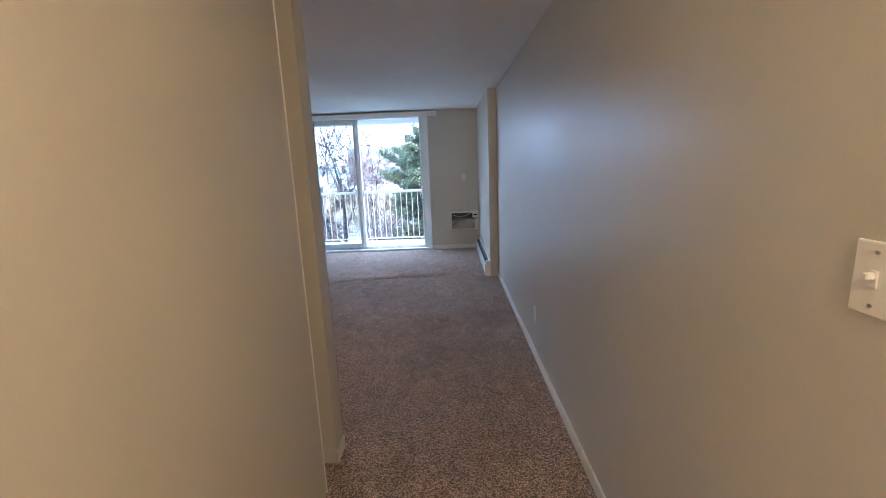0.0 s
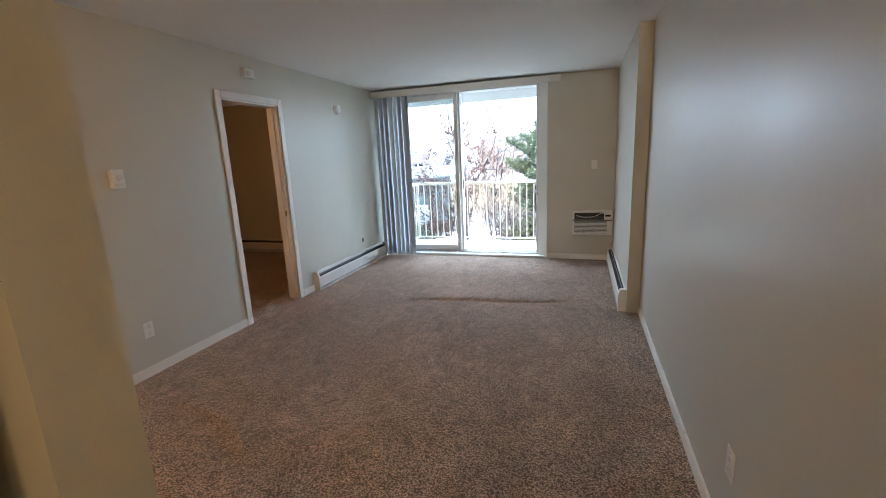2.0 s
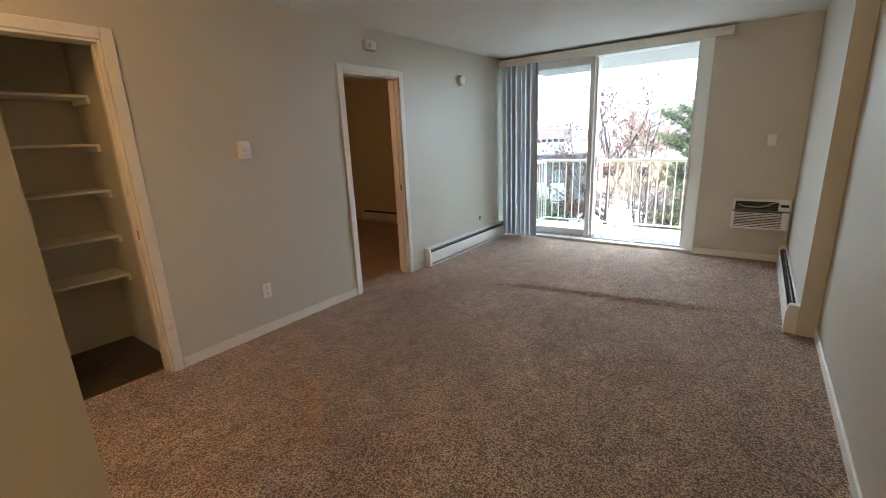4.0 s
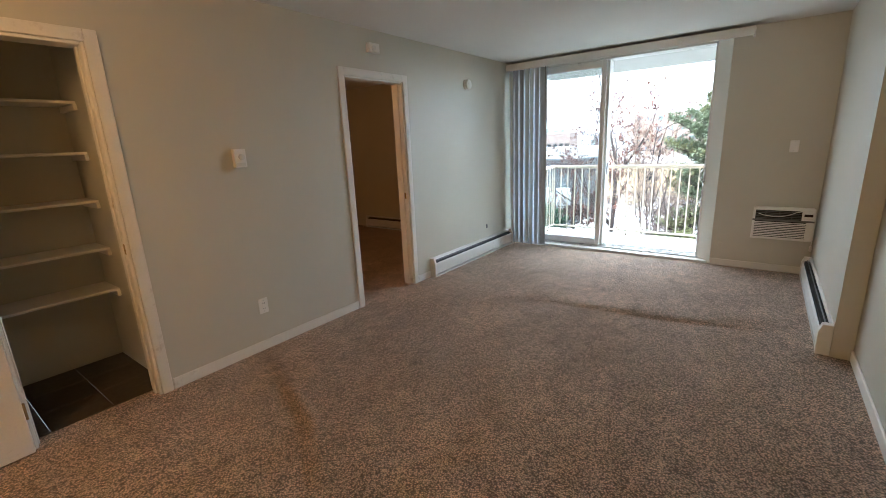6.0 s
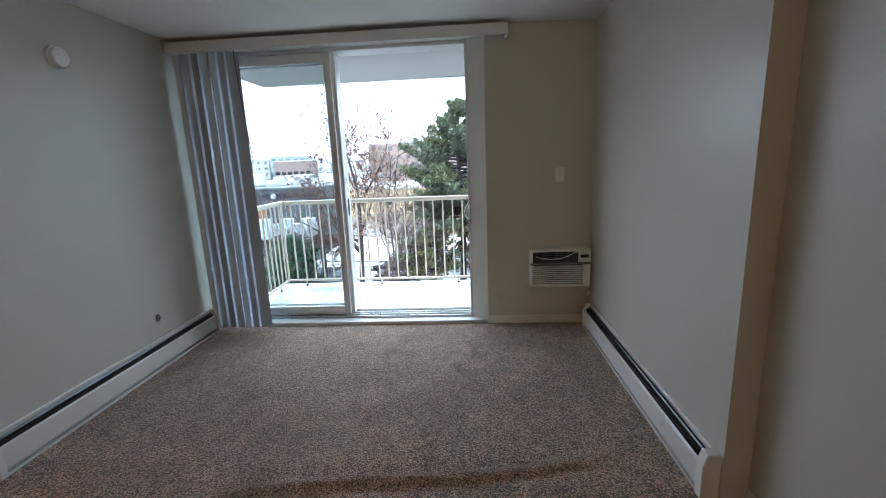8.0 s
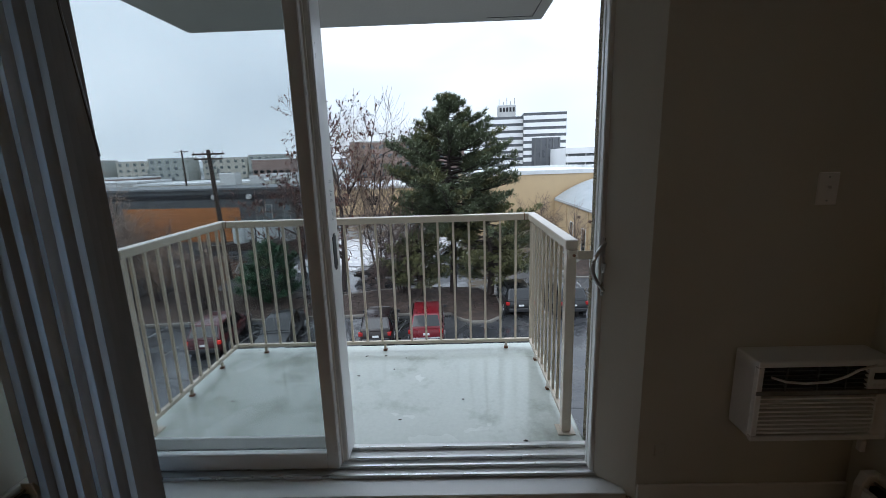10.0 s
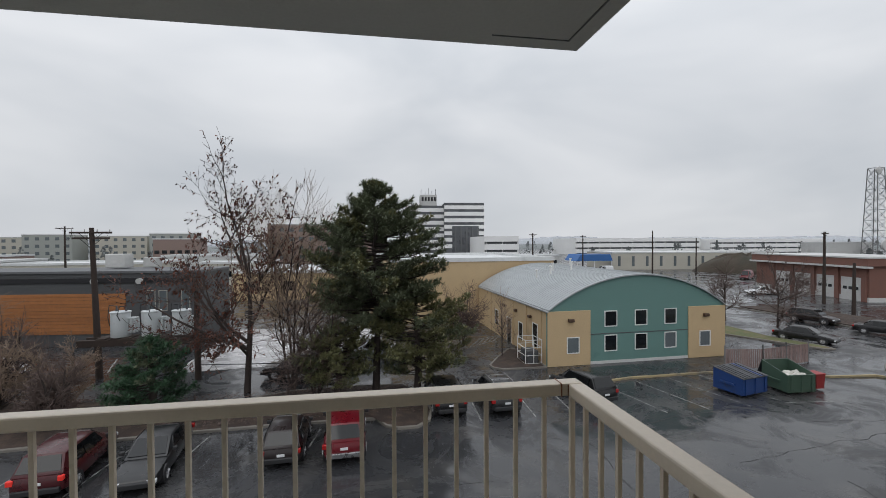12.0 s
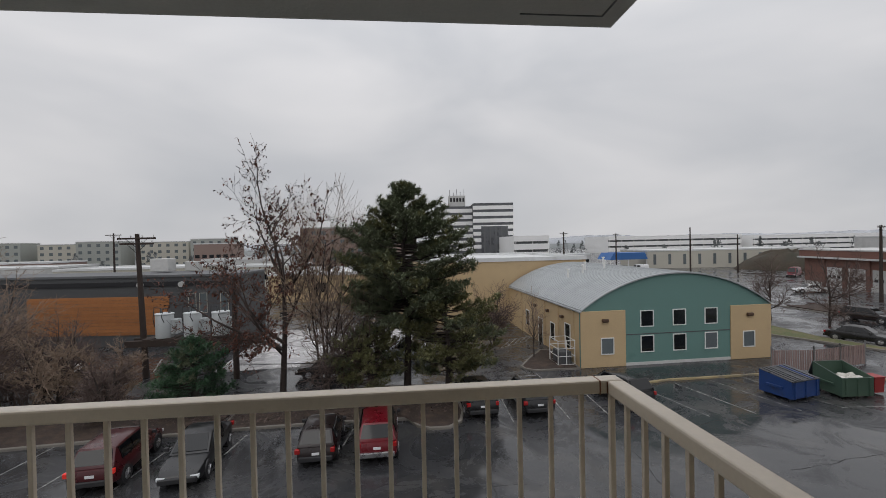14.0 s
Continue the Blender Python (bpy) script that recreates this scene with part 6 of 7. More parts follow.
SLATS = mat("faded_pink_fence_slats", (0.24, 0.165, 0.15), 0.8, vary=0.2, scale=2, fine=12, bump=0.1, per_object=0.15)


def slat_fence(pts, tall):
    root = thing("slatted_fence", (pts[0][0], pts[0][1], G), "faded pinkish slatted enclosure fence with steel posts", "fence")
    o = Vector((pts[0][0], pts[0][1]))
    for a, b in zip(pts, pts[1:]):
        a, b = Vector(a) - o, Vector(b) - o
        ln = (b - a).length
        n = int(ln / 0.16)
        ang = math.atan2((b - a).y, (b - a).x)
        for k in range(n):
            q = a.lerp(b, (k + 0.5) / n)
            ob = part("slat", SLAT_MESH, SLATS, root)
            ob.matrix_basis = pose(q.x, q.y, 0, 0, 0, math.degrees(ang))
        for q in (a, b):
            bm = bmesh.new()
            cyl(bm, (q.x, q.y, tall / 2 + 0.15), 0.05, tall + 0.3, seg=8)
            part("post", bm, STEELFAR, root)


SLAT_MESH = box_mesh("slat", SLATS, -0.055, 0.055, -0.012, 0.012, 0.06, 1.5)
slat_fence([(25.4, 36.0), (28.3, 35.6), (30.8, 36.0), (33.3, 36.4)], 1.5)

# ---- cars ----
CARGLASS = mat("dark_car_glass", (0.006, 0.007, 0.008), 0.04, vary=0.2, bump=0.0, rough_vary=0.02)
CARTRIM = mat("black_car_trim", (0.02, 0.02, 0.022), 0.5, vary=0.2, bump=0.05)
RIM = mat("grey_alloy", (0.40, 0.40, 0.41), 0.3, metal=0.9, vary=0.1)
TAILRED = mat("red_tail_lens", (0.32, 0.012, 0.012), 0.15, vary=0.1, bump=0.0)
TAILLIT = light_mat("lit_tail_lens", (0.7, 0.03, 0.02), 0.4)
HEADLENS = mat("clear_head_lens", (0.62, 0.64, 0.66), 0.1, vary=0.1, bump=0.0)
PLATE = mat("number_plate", (0.66, 0.67, 0.68), 0.4, vary=0.05)


def car_paint(name, colour):
    return mat(name, colour, 0.30, metal=0.1, vary=0.06, scale=1.5, fine=30, bump=0.0, rough_vary=0.06, coat=0.25, dirt=tuple(c * 0.6 + 0.01 for c in colour), dirt_cover=0.25, dirt_scale=2)


P_RED = car_paint("red_car_paint", (0.125, 0.004, 0.010))
P_DKRED = car_paint("dark_red_car_paint", (0.055, 0.005, 0.008))
P_BLACK = car_paint("black_car_paint", (0.008, 0.008, 0.009))
P_GREY = car_paint("charcoal_car_paint", (0.014, 0.0145, 0.016))
P_BROWN = car_paint("dark_brown_car_paint", (0.016, 0.010, 0.010))
P_WHITE = car_paint("white_car_paint", (0.62, 0.63, 0.64))
P_SILVER = car_paint("silver_car_paint", (0.38, 0.39, 0.41))


def loft(bm, rings):
    vr = [[bm.verts.new(p) for p in ring] for ring in rings]
    for a, b in zip(vr, vr[1:]):
        for k in range(len(a) - 1):
            bm.faces.new((a[k], a[k + 1], b[k + 1], b[k]))
        bm.faces.new((a[-1], a[0], b[0], b[-1]))
    bm.faces.new(list(reversed(vr[0])))
    bm.faces.new(vr[-1])


def car(kind, x, y, turn, paint, label, lit=False, rails=False, trim=None):
    """Local +y is the car's nose; the origin is under its middle."""
    root = thing("parked_car", (x, y, G), label, "car", "parked cars", turn=turn)
    suv = kind in ("suv", "pickup", "van")
    L = {"suv": 4.55, "hatch": 4.2, "sedan": 4.75, "pickup": 5.5, "van": 5.2}[kind]
    hw = 0.93 if suv else 0.88
    belt = 1.05 if suv else 0.92
    roof = {"suv": 1.68, "hatch": 1.50, "sedan": 1.44, "pickup": 1.78, "van": 2.3}[kind]
    h = L / 2
    z0 = 0.30 if suv else 0.24
    hood = belt - 0.06
    st = [(-h, 0.80, z0 + 0.18, belt - 0.22), (-h + 0.07, 0.91, z0 + 0.06, belt - 0.06), (-h + 0.35, 0.975, z0, belt), (-h + 0.9, 1.0, z0, belt), (0.0, 1.0, z0, belt - 0.01),
          (h - 1.45, 0.99, z0, belt - 0.02), (h - 0.9, 0.97, z0, hood - 0.05), (h - 0.35, 0.93, z0, hood - 0.13), (h - 0.08, 0.86, z0 + 0.05, hood - 0.24), (h, 0.74, z0 + 0.14, hood - 0.36)]
    rings = []
    for yy, ws, za, zb in st:
        w = hw * ws
        prof = [(0.80, 0.0), (0.96, 0.10), (1.0, 0.38), (1.0, 0.55), (0.985, 0.82), (0.93, 0.955), (0.80, 1.0)]
        right = [(w * u, yy, za + (zb - za) * v) for u, v in prof]
        rings.append(right + [(-px, py, pz) for px, py, pz in reversed(right)])
    bm = bmesh.new()
    loft(bm, rings)
    body = part("body", bm, paint, root, smooth=True)
    # cabin
    if kind == "sedan":
        yr0, yr1, yf1, yf0 = -h + 0.75, -h + 1.45, h - 2.15, h - 1.25
    elif kind == "pickup":
        yr0, yr1, yf1, yf0 = -0.55, -0.40, h - 2.2, h - 1.35
    elif kind == "van":
        yr0, yr1, yf1, yf0 = -h + 0.05, -h + 0.12, h - 1.55, h - 0.75
    else:
        yr0, yr1, yf1, yf0 = -h + 0.10, -h + 0.55, h - 2.05, h - 1.15
    b, r = hw * 0.93, hw * 0.72
    zb = belt - 0.05
    secs = [(yr0, b * 0.95, zb, zb + 0.02), (yr0 + (yr1 - yr0) * 0.5, b * 0.97, zb, (zb + roof) / 2), (yr1, b, zb, roof - 0.03), (yr1 + 0.35, b, zb, roof), ((yr1 + yf1) / 2, b, zb, roof + 0.01), (yf1, b, zb, roof - 0.03), (yf1 + (yf0 - yf1) * 0.5, b * 0.98, zb, (zb + roof) / 2), (yf0, b * 0.95, zb, zb + 0.02)]
    rings = []
    for yy, w, za, zt in secs:
        f = (zt - zb) / (roof - zb)
        wt = w + (r - b) * f
        right = [(w, yy, za), ((w + wt) / 2 + 0.02 * f, yy, za + (zt - za) * 0.5), (wt, yy, za + (zt - za) * 0.93), (wt - 0.10 * f, yy, zt)]
        rings.append(right + [(-px, py, pz) for px, py, pz in reversed(right)])
    bm = bmesh.new()
    loft(bm, rings)
    part("cabin", bm, paint, body, smooth=True)

    def pane(nm, pts, label_="dark car window"):
        """A glass pane with a little thickness, proud of the cabin."""
        bm = bmesh.new()
        p = [Vector(q) for q in pts]
        n = (p[1] - p[0]).cross(p[-1] - p[0]).normalized()
        c = sum(p, Vector()) / len(p)
        if n.dot(c - Vector((0, 0, (zb + roof) / 2))) < 0:
            n = -n
        a = [bm.verts.new(q + n * 0.04) for q in p]
        d = [bm.verts.new(q - n * 0.03) for q in p]
        bm.faces.new(a)
        bm.faces.new(list(reversed(d)))
        for i in range(len(p)):
            bm.faces.new((a[i], a[(i + 1) % len(p)], d[(i + 1) % len(p)], d[i]))
        part(nm, bm, CARGLASS, root, label_)

    def cab(yy0, yy1, u0, u1, side):
        """Points on the sloped rear or front of the cabin."""
        out = []
        for u, sx in ((u0, -1), (u0, 1), (u1, 1), (u1, -1)):
            z = zb + (roof - zb) * u
            yy = yy0 + (yy1 - yy0) * u
            w = (b + (r - b) * u) * 0.86
            out.append((sx * w, yy, z))
        return out
    if kind != "van":
        pane("rear_window", cab(yr0, yr1, 0.16, 0.86, -1))
    pane("windscreen", cab(yf0, yf1, 0.12, 0.90, 1), "dark windscreen")
    ya, yb = yr1 + (0.08 if kind != "van" else 2.6), yf1 - 0.02
    mid = (ya + yb) / 2 - 0.05
    for sx in (-1, 1):
        for s0, s1, slant0, slant1 in ((ya, mid - 0.04, 0.0, 0.0), (mid + 0.04, yb, 0.0, 0.42)):
            lo, hi = 0.14, 0.84
            def at(yy, u):
                return (sx * (b + (r - b) * u + 0.018), yy, zb + (roof - zb) * u)
            pane("side_window", [at(s0, lo), at(s1 + slant1, lo), at(s1, hi), at(s0, hi)])
    # wheels
    for sx in (-1, 1):
        for yy in (-h + 0.85, h - 0.92):
            R = 0.36 if suv else 0.32
            bm = bmesh.new()
            cyl(bm, (sx * (hw - 0.10), yy, R), R, 0.22, "x", 24, bevel=0.03)
            ty = part("wheel", bm, RUBBER, root, "black tyre", smooth=True)
            bm = bmesh.new()
            cyl(bm, (sx * (hw - 0.03), yy, R), R * 0.62, 0.09, "x", 18)
            for k in range(5):
                a = 2 * math.pi * k / 5
                tube(bm, [(sx * (hw + 0.022), yy, R), (sx * (hw + 0.022), yy + R * 0.56 * math.cos(a), R + R * 0.56 * math.sin(a))], 0.03, 4)
            part("rim", bm, RIM, ty, "grey alloy rim")
            bm = bmesh.new()
            cyl(bm, (sx * (hw - 0.12), yy, R + 0.02), R + 0.07, 0.236, "x", 24)
            part("wheel_arch", bm, CARTRIM, body, "dark wheel arch")
    zl = belt - 0.20
    for sx in (-1, 1):
        bm = bmesh.new()
        box(bm, sx * hw * 0.86 - 0.13, sx * hw * 0.86 + 0.10 if sx < 0 else sx * hw * 0.86 + 0.06, -h - 0.012, -h + 0.16, zl - 0.08, zl + 0.12, 0.03, 2)
        part("tail_light", bm, TAILLIT if lit else TAILRED, root, "red tail light")
        bm = bmesh.new()
        box(bm, sx * hw * 0.70 - 0.17, sx * hw * 0.70 + 0.17, h - 0.17, h - 0.015, hood - 0.44, hood - 0.29, 0.03, 2)
        part("headlight", bm, HEADLENS, root, "clear headlight")
        bm = bmesh.new()
        box(bm, sx * (hw + 0.10) - 0.09, sx * (hw + 0.10) + 0.09, yf0 - 0.42, yf0 - 0.28, zb + 0.08, zb + 0.24, 0.03, 2)
        part("wing_mirror", bm, CARTRIM, root)
    for yy, zz in ((-h - 0.02, z0 + 0.06), (h - 0.03, z0 + 0.06)):
        bm = bmesh.new()
        box(bm, -hw * 0.82, hw * 0.82, yy - 0.06, yy + 0.10, zz, zz + 0.22, 0.04, 2)
        part("bumper", bm, trim or CARTRIM, root, "silver bumper trim" if trim else "dark bumper")
    bm = bmesh.new()
    box(bm, -hw * 0.5, hw * 0.5, h - 0.06, h + 0.008, hood - 0.52, hood - 0.36, 0.02)
    part("grille", bm, CARTRIM, root, "dark grille")
    bm = bmesh.new()
    box(bm, -0.16, 0.16, -h - 0.022, -h + 0.02, belt - 0.36, belt - 0.25, 0.004)
    part("number_plate", bm, PLATE, root, "pale number plate")
    if rails:
        for sx in (-1, 1):
            bm = bmesh.new()
            tube(bm, [(sx * 0.58, yr1 + 0.15, roof - 0.01), (sx * 0.58, yr1 + 0.25, roof + 0.06), (sx * 0.58, yf1 - 0.25, roof + 0.06), (sx * 0.58, yf1 - 0.15, roof)], 0.02, 6)
            part("roof_rail", bm, RIM, root, "silver roof rail")
        for yy in (yr1 + 0.55, yf1 - 0.6):
            bm = bmesh.new()
            box(bm, -0.6, 0.6, yy - 0.03, yy + 0.03, roof + 0.05, roof + 0.09)
            part("roof_bar", bm, RIM, root, "silver roof bar")
    if kind == "pickup":
        bm = bmesh.new()
        box(bm, -hw * 0.82, hw * 0.82, -h + 0.12, -0.65, belt - 0.004, belt + 0.015, 0.01)
        part("bed_liner", bm, CARTRIM, root, "black load bed cover")
    return root


car("suv", -2.1, 28.95, 2, P_RED, "bright red SUV parked nose to the planting bed", trim=RIM)
car("hatch", -4.75, 28.9, 2, P_BROWN, "dark brown hatchback parked beside the red SUV")
car("suv", -13.4, 28.1, 6, P_DKRED, "dark red estate car parked under the trees", lit=True)
car("sedan", -10.1, 28.1, 186, P_GREY, "charcoal saloon car parked facing the building")
car("suv", 3.4, 32.9, 2, P_BLACK, "black SUV parked beside the island")
car("suv", 6.5, 32.7, 2, P_GREY, "dark grey estate with silver roof bars", rails=True)
car("suv", 12.2, 32.9, 12, P_BLACK, "black SUV parked by the kerb")
car("suv", -6.3, 40.2, 90, P_BROWN, "dark SUV parked across behind the bed")
car("sedan", -1.0, 44.5, 92, P_SILVER, "silver car glimpsed behind the pine")
car("sedan", -27.8, 43.2, 84, P_WHITE, "white saloon car by the grey store")
car("suv", -31.5, 41.5, 84, P_WHITE, "white SUV by the grey store")
car("suv", -24.0, 27.6, 95, P_WHITE, "white SUV at the lot's edge")
car("sedan", 40.2, 42.5, 208, P_BLACK, "black saloon car on the wet street")
car("suv", 50.3, 50.2, 200, P_BROWN, "dark car waiting on the street")
car("sedan", 50.8, 43.3, 212, P_BLACK, "black saloon car on the wet street")
car("van", 92.0, 101.0, 120, P_RED, "red and white delivery van far off")
car("sedan", 68.0, 74.0, 70, P_WHITE, "white saloon car on the side street")
car("sedan", 60.0, 118.0, 90, P_WHITE, "white car beyond the warehouse")
car("van", 69.0, 128.0, 90, P_WHITE, "white truck under the blue canopy")

# ---- trees ----
BARK = mat("dark_wet_bark", (0.050, 0.038, 0.034), 0.9, vary=0.3, scale=3, fine=30, bump=0.5, bump_at=0.02, stretch=(1, 1, 0.3))
TWIG = mat("red_brown_twig", (0.11, 0.078, 0.068), 0.9, vary=0.25, scale=2, fine=20, bump=0.0)
PALETWIG = mat("tan_twig", (0.24, 0.175, 0.13), 0.9, vary=0.25, scale=2, fine=20, bump=0.0)
DARKTWIG = mat("grey_brown_twig", (0.075, 0.056, 0.050), 0.9, vary=0.25, scale=2, fine=20, bump=0.0)
DRYLEAF = mat("dry_red_leaf", (0.12, 0.045, 0.030), 0.85, vary=0.4, scale=3, fine=20, bump=0.0)
NEEDLE = mat("dark_pine_needle", (0.125, 0.145, 0.085), 0.75, vary=0.45, scale=1.3, fine=9, bump=0.0)
NEEDLE2 = mat("olive_pine_needle", (0.165, 0.165, 0.075), 0.75, vary=0.45, scale=1.3, fine=9, bump=0.0)
SHRUB = mat("green_juniper", (0.045, 0.10, 0.05), 0.75, vary=0.45, scale=2, fine=9, bump=0.0)


class Soup:
    """Collects tubes and blades as plain vertex and face lists."""

    def __init__(self):
        self.v, self.f = [], []

    def limb(self, pts, r0, r1, seg):
        n = len(pts)
        base = len(self.v)
        for i, p in enumerate(pts):
            d = (pts[min(i + 1, n - 1)] - pts[max(i - 1, 0)])
            d = d.normalized() if d.length > 1e-6 else Vector((0, 0, 1))
            u = d.cross(Vector((0.3, 0.9, 0.2))).normalized()
            w = d.cross(u)
            r = r0 + (r1 - r0) * i / (n - 1)
            for k in range(seg):
                a = 2 * math.pi * k / seg
                self.v.append(p + r * (math.cos(a) * u + math.sin(a) * w))
        for i in range(n - 1):
            for k in range(seg):
                a, b = base + i * seg + k, base + i * seg + (k + 1) % seg
                self.f.append((a, b, b + seg, a + seg))

    def blade(self, p, d, length, width):
        side = d.cross(Vector((0.37, 0.21, 0.9)))
        if side.length < 1e-4:
            side = Vector((1, 0, 0))
        side = side.normalized() * width / 2
        b = len(self.v)
        self.v += [p - side, p + side, p + d * length * 0.6 + side * 0.8, p + d * length, p + d * length * 0.6 - side * 0.8]
        self.f.append((b, b + 1, b + 2, b + 3, b + 4))

    def mesh(self, name, material, smooth=False):
        return raw_mesh(name, self.v, self.f, material, smooth)


def turned(d, angle, r):
    """d tipped by an angle to a random side."""
    side = d.cross(Vector((r.uniform(-1, 1), r.uniform(-1, 1), r.uniform(-1, 1))))
    if side.length < 1e-3:
        side = d.cross(Vector((1, 0, 0)))
    return (Matrix.Rotation(angle, 3, side.normalized()) @ d).normalized()


def bare_tree(name, x, y, height, seed, label, stems=1, spread=0.6, twig=TWIG, leaves=0, leaf_mat=None, trunk_r=0.16, up=0.35, depth=5, base=0.1, start=0.25, dens=1.0):
    r = random.Random(seed)
    root = thing(name, (x, y, G + base), label, "tree")
    wood, fine, leaf = Soup(), Soup(), Soup()

    def grow(p, d, length, rad, level):
        n = 4 if level < 3 else 3
        pts = [p]
        for i in range(n):
            d = (d + Vector((r.uniform(-1, 1), r.uniform(-1, 1), r.uniform(-0.6, 1) * 0.6)) * (0.13 if level else 0.05) + Vector((0, 0, up * 0.12))).normalized()
            pts.append(pts[-1] + d * length / n)
        tip = max(0.010, rad * (0.55 if level else 0.5))
        (wood if level < 2 else fine).limb(pts, rad, tip, 7 if level == 0 else 5 if level < 3 else 3)
        if level >= depth:
            if leaves and r.random() < leaves:
                for q in pts[1:]:
                    dd = Vector((r.uniform(-1, 1), r.uniform(-1, 1), r.uniform(-1.4, 0.2))).normalized()
                    leaf.blade(q, dd, r.uniform(0.15, 0.26), r.uniform(0.07, 0.12))
            return
        k = max(2, round((9, 5, 4, 3, 3, 2)[level] * dens))
        for i in range(k):
            u = r.uniform(start if level == 0 else 0.25, 1.0)
            j = min(int(u * n), n - 1)
            q = pts[j].lerp(pts[j + 1], u * n - j)
            grow(q, turned((pts[j + 1] - pts[j]).normalized(), r.uniform(0.45, 1.0) * (1 + spread * 0.4), r), length * r.uniform(0.42, 0.66) * (1.0 if level else 0.9), max(0.012, rad * r.uniform(0.38, 0.58)), level + 1)
        grow(pts[-1], turned(d, r.uniform(0.05, 0.3), r), length * 0.6, tip, level + 1)
    for s in range(stems):
        a = 2 * math.pi * s / max(stems, 1) + r.uniform(0, 1)
        lean = 0.0 if stems == 1 else r.uniform(0.08, 0.25) * spread * 2
        d = Vector((math.cos(a) * lean, math.sin(a) * lean, 1)).normalized()
        grow(Vector((0.12 * math.cos(a) * (stems > 1), 0.12 * math.sin(a) * (stems > 1), -0.1)), d, height * 0.56, trunk_r, 0)
    part("trunk", wood.mesh("trunk", BARK, True), BARK, root, "dark wet trunk and limbs")
    tw = part("crown", fine.mesh("crown", twig), twig, root, "fine bare twigs")
    if leaf.f:
        part("dry_leaves", leaf.mesh("dry_leaves", leaf_mat or DRYLEAF), DRYLEAF, tw, "few hanging dry leaves")
    return root


def pine(name, x, y, height, seed, label, lobes, mats=(NEEDLE, NEEDLE2), tuft=0.27, droop=0.0):
    """lobes: (height, reach) pairs from the foot to the top of the crown; limbs leave the trunk in an uneven spiral."""
    r = random.Random(seed)
    root = thing(name, (x, y, G), label, "tree")
    wood, dark, pale = Soup(), Soup(), Soup()
    wood.limb([Vector((0, 0, 0)), Vector((0.15, 0.1, height * 0.35)), Vector((-0.1, 0.0, height * 0.7)), Vector((0, 0, height))], 0.26, 0.04, 9)

    def reach(z):
        for (z0, r0), (z1, r1) in zip(lobes, lobes[1:]):
            if z0 <= z <= z1:
                return r0 + (r1 - r0) * (z - z0) / (z1 - z0)
        return 0.2

    def puff(soup, c, d, size, n):
        for b in range(n):
            bd = (d * 0.55 + Vector((r.uniform(-1, 1), r.uniform(-1, 1), r.uniform(-0.75, 1)))).normalized()
            soup.blade(c + bd * 0.04, bd, size * r.uniform(0.6, 1.1), 0.05)
    z, a = lobes[0][0], 0.0
    while z < height - 0.15:
        a += 2.4 + r.uniform(-0.5, 0.5)
        swell = 0.80 + 0.34 * noise.noise(Vector((math.cos(a) * 1.3, math.sin(a) * 1.3, z * 0.55 + seed)))
        ln = max(0.35, reach(z) * swell * r.uniform(0.70, 1.12))
        rise = r.uniform(-0.05, 0.28) if z > height * 0.6 else r.uniform(-0.15, 0.2)
        rise -= droop
        p0 = Vector((0, 0, z))
        d = Vector((math.cos(a), math.sin(a), rise)).normalized()
        pts = [p0, p0 + d * ln * 0.5 - Vector((0, 0, 0.03 * ln)), p0 + d * ln + Vector((0, 0, (0.10 - droop) * ln))]
        wood.limb(pts, max(0.015, 0.032 * ln ** 0.6), 0.010, 4)
        nb = max(3, int(ln * 4.8))
        tone = r.random()
        for i in range(nb):
            u = 0.30 + 0.70 * (i + r.random()) / nb
            q = pts[0].lerp(pts[1], u * 2) if u < 0.5 else pts[1].lerp(pts[2], u * 2 - 1)
            for s in (-1, 1):
                sd = (d * 0.8 + Vector((-d.y, d.x, 0)) * s * r.uniform(0.4, 1.3) + Vector((0, 0, r.uniform(0.1, 1.3) - droop * 1.6))).normalized()
                sl = r.uniform(0.25, 0.70) * min(1.0, 0.4 + ln * 0.2)
                e = q + sd * sl
                wood.limb([q, e], 0.010, 0.005, 3)
                soup = pale if tone < 0.3 and r.random() < 0.75 else dark
                puff(soup, e, sd, tuft, 15)
                puff(soup, q.lerp(e, 0.5), sd, tuft * 0.9, 8)
        tip = (d * 0.5 + Vector((0, 0, 1.0 - 2.2 * droop))).normalized()
        for i in range(3):
            puff(dark, pts[2] + tip * 0.16 * i, tip, tuft * (1.0 - 0.15 * i), 14)
        z += r.uniform(0.035, 0.075) * (1.0 if height > 8 else 1.2)
    puff(dark, Vector((0, 0, height)), Vector((0, 0, 1)), 0.4, 40)
    part("trunk", wood.mesh("trunk", BARK, True), BARK, root, "dark trunk and limbs")
    crown = part("crown", dark.mesh("crown", mats[0]), mats[0], root, "dense needle tufts")
    if pale.f:
        part("young_needles", pale.mesh("young_needles", mats[1]), mats[1], crown, "lighter olive needle tufts")
    return root


bare_tree("bare_tree", -8.9, 37.3, 13.4, 23, "tall bare tree with a few hanging red leaves", spread=0.7, leaves=0.75, trunk_r=0.22, twig=DARKTWIG, depth=5, up=0.3, start=0.3, dens=0.85)
bare_tree("bare_tree", -6.0, 37.0, 11.4, 5, "thin many-stemmed bare tree with tan twigs", stems=4, spread=0.35, twig=PALETWIG, trunk_r=0.09, up=0.9, depth=4, start=0.35, dens=0.7)
bare_tree("bare_shrub", -4.3, 35.6, 7.0, 8, "bare reddish shrub under the pine", stems=7, spread=1.0, trunk_r=0.05, up=0.3, depth=3, start=0.2)
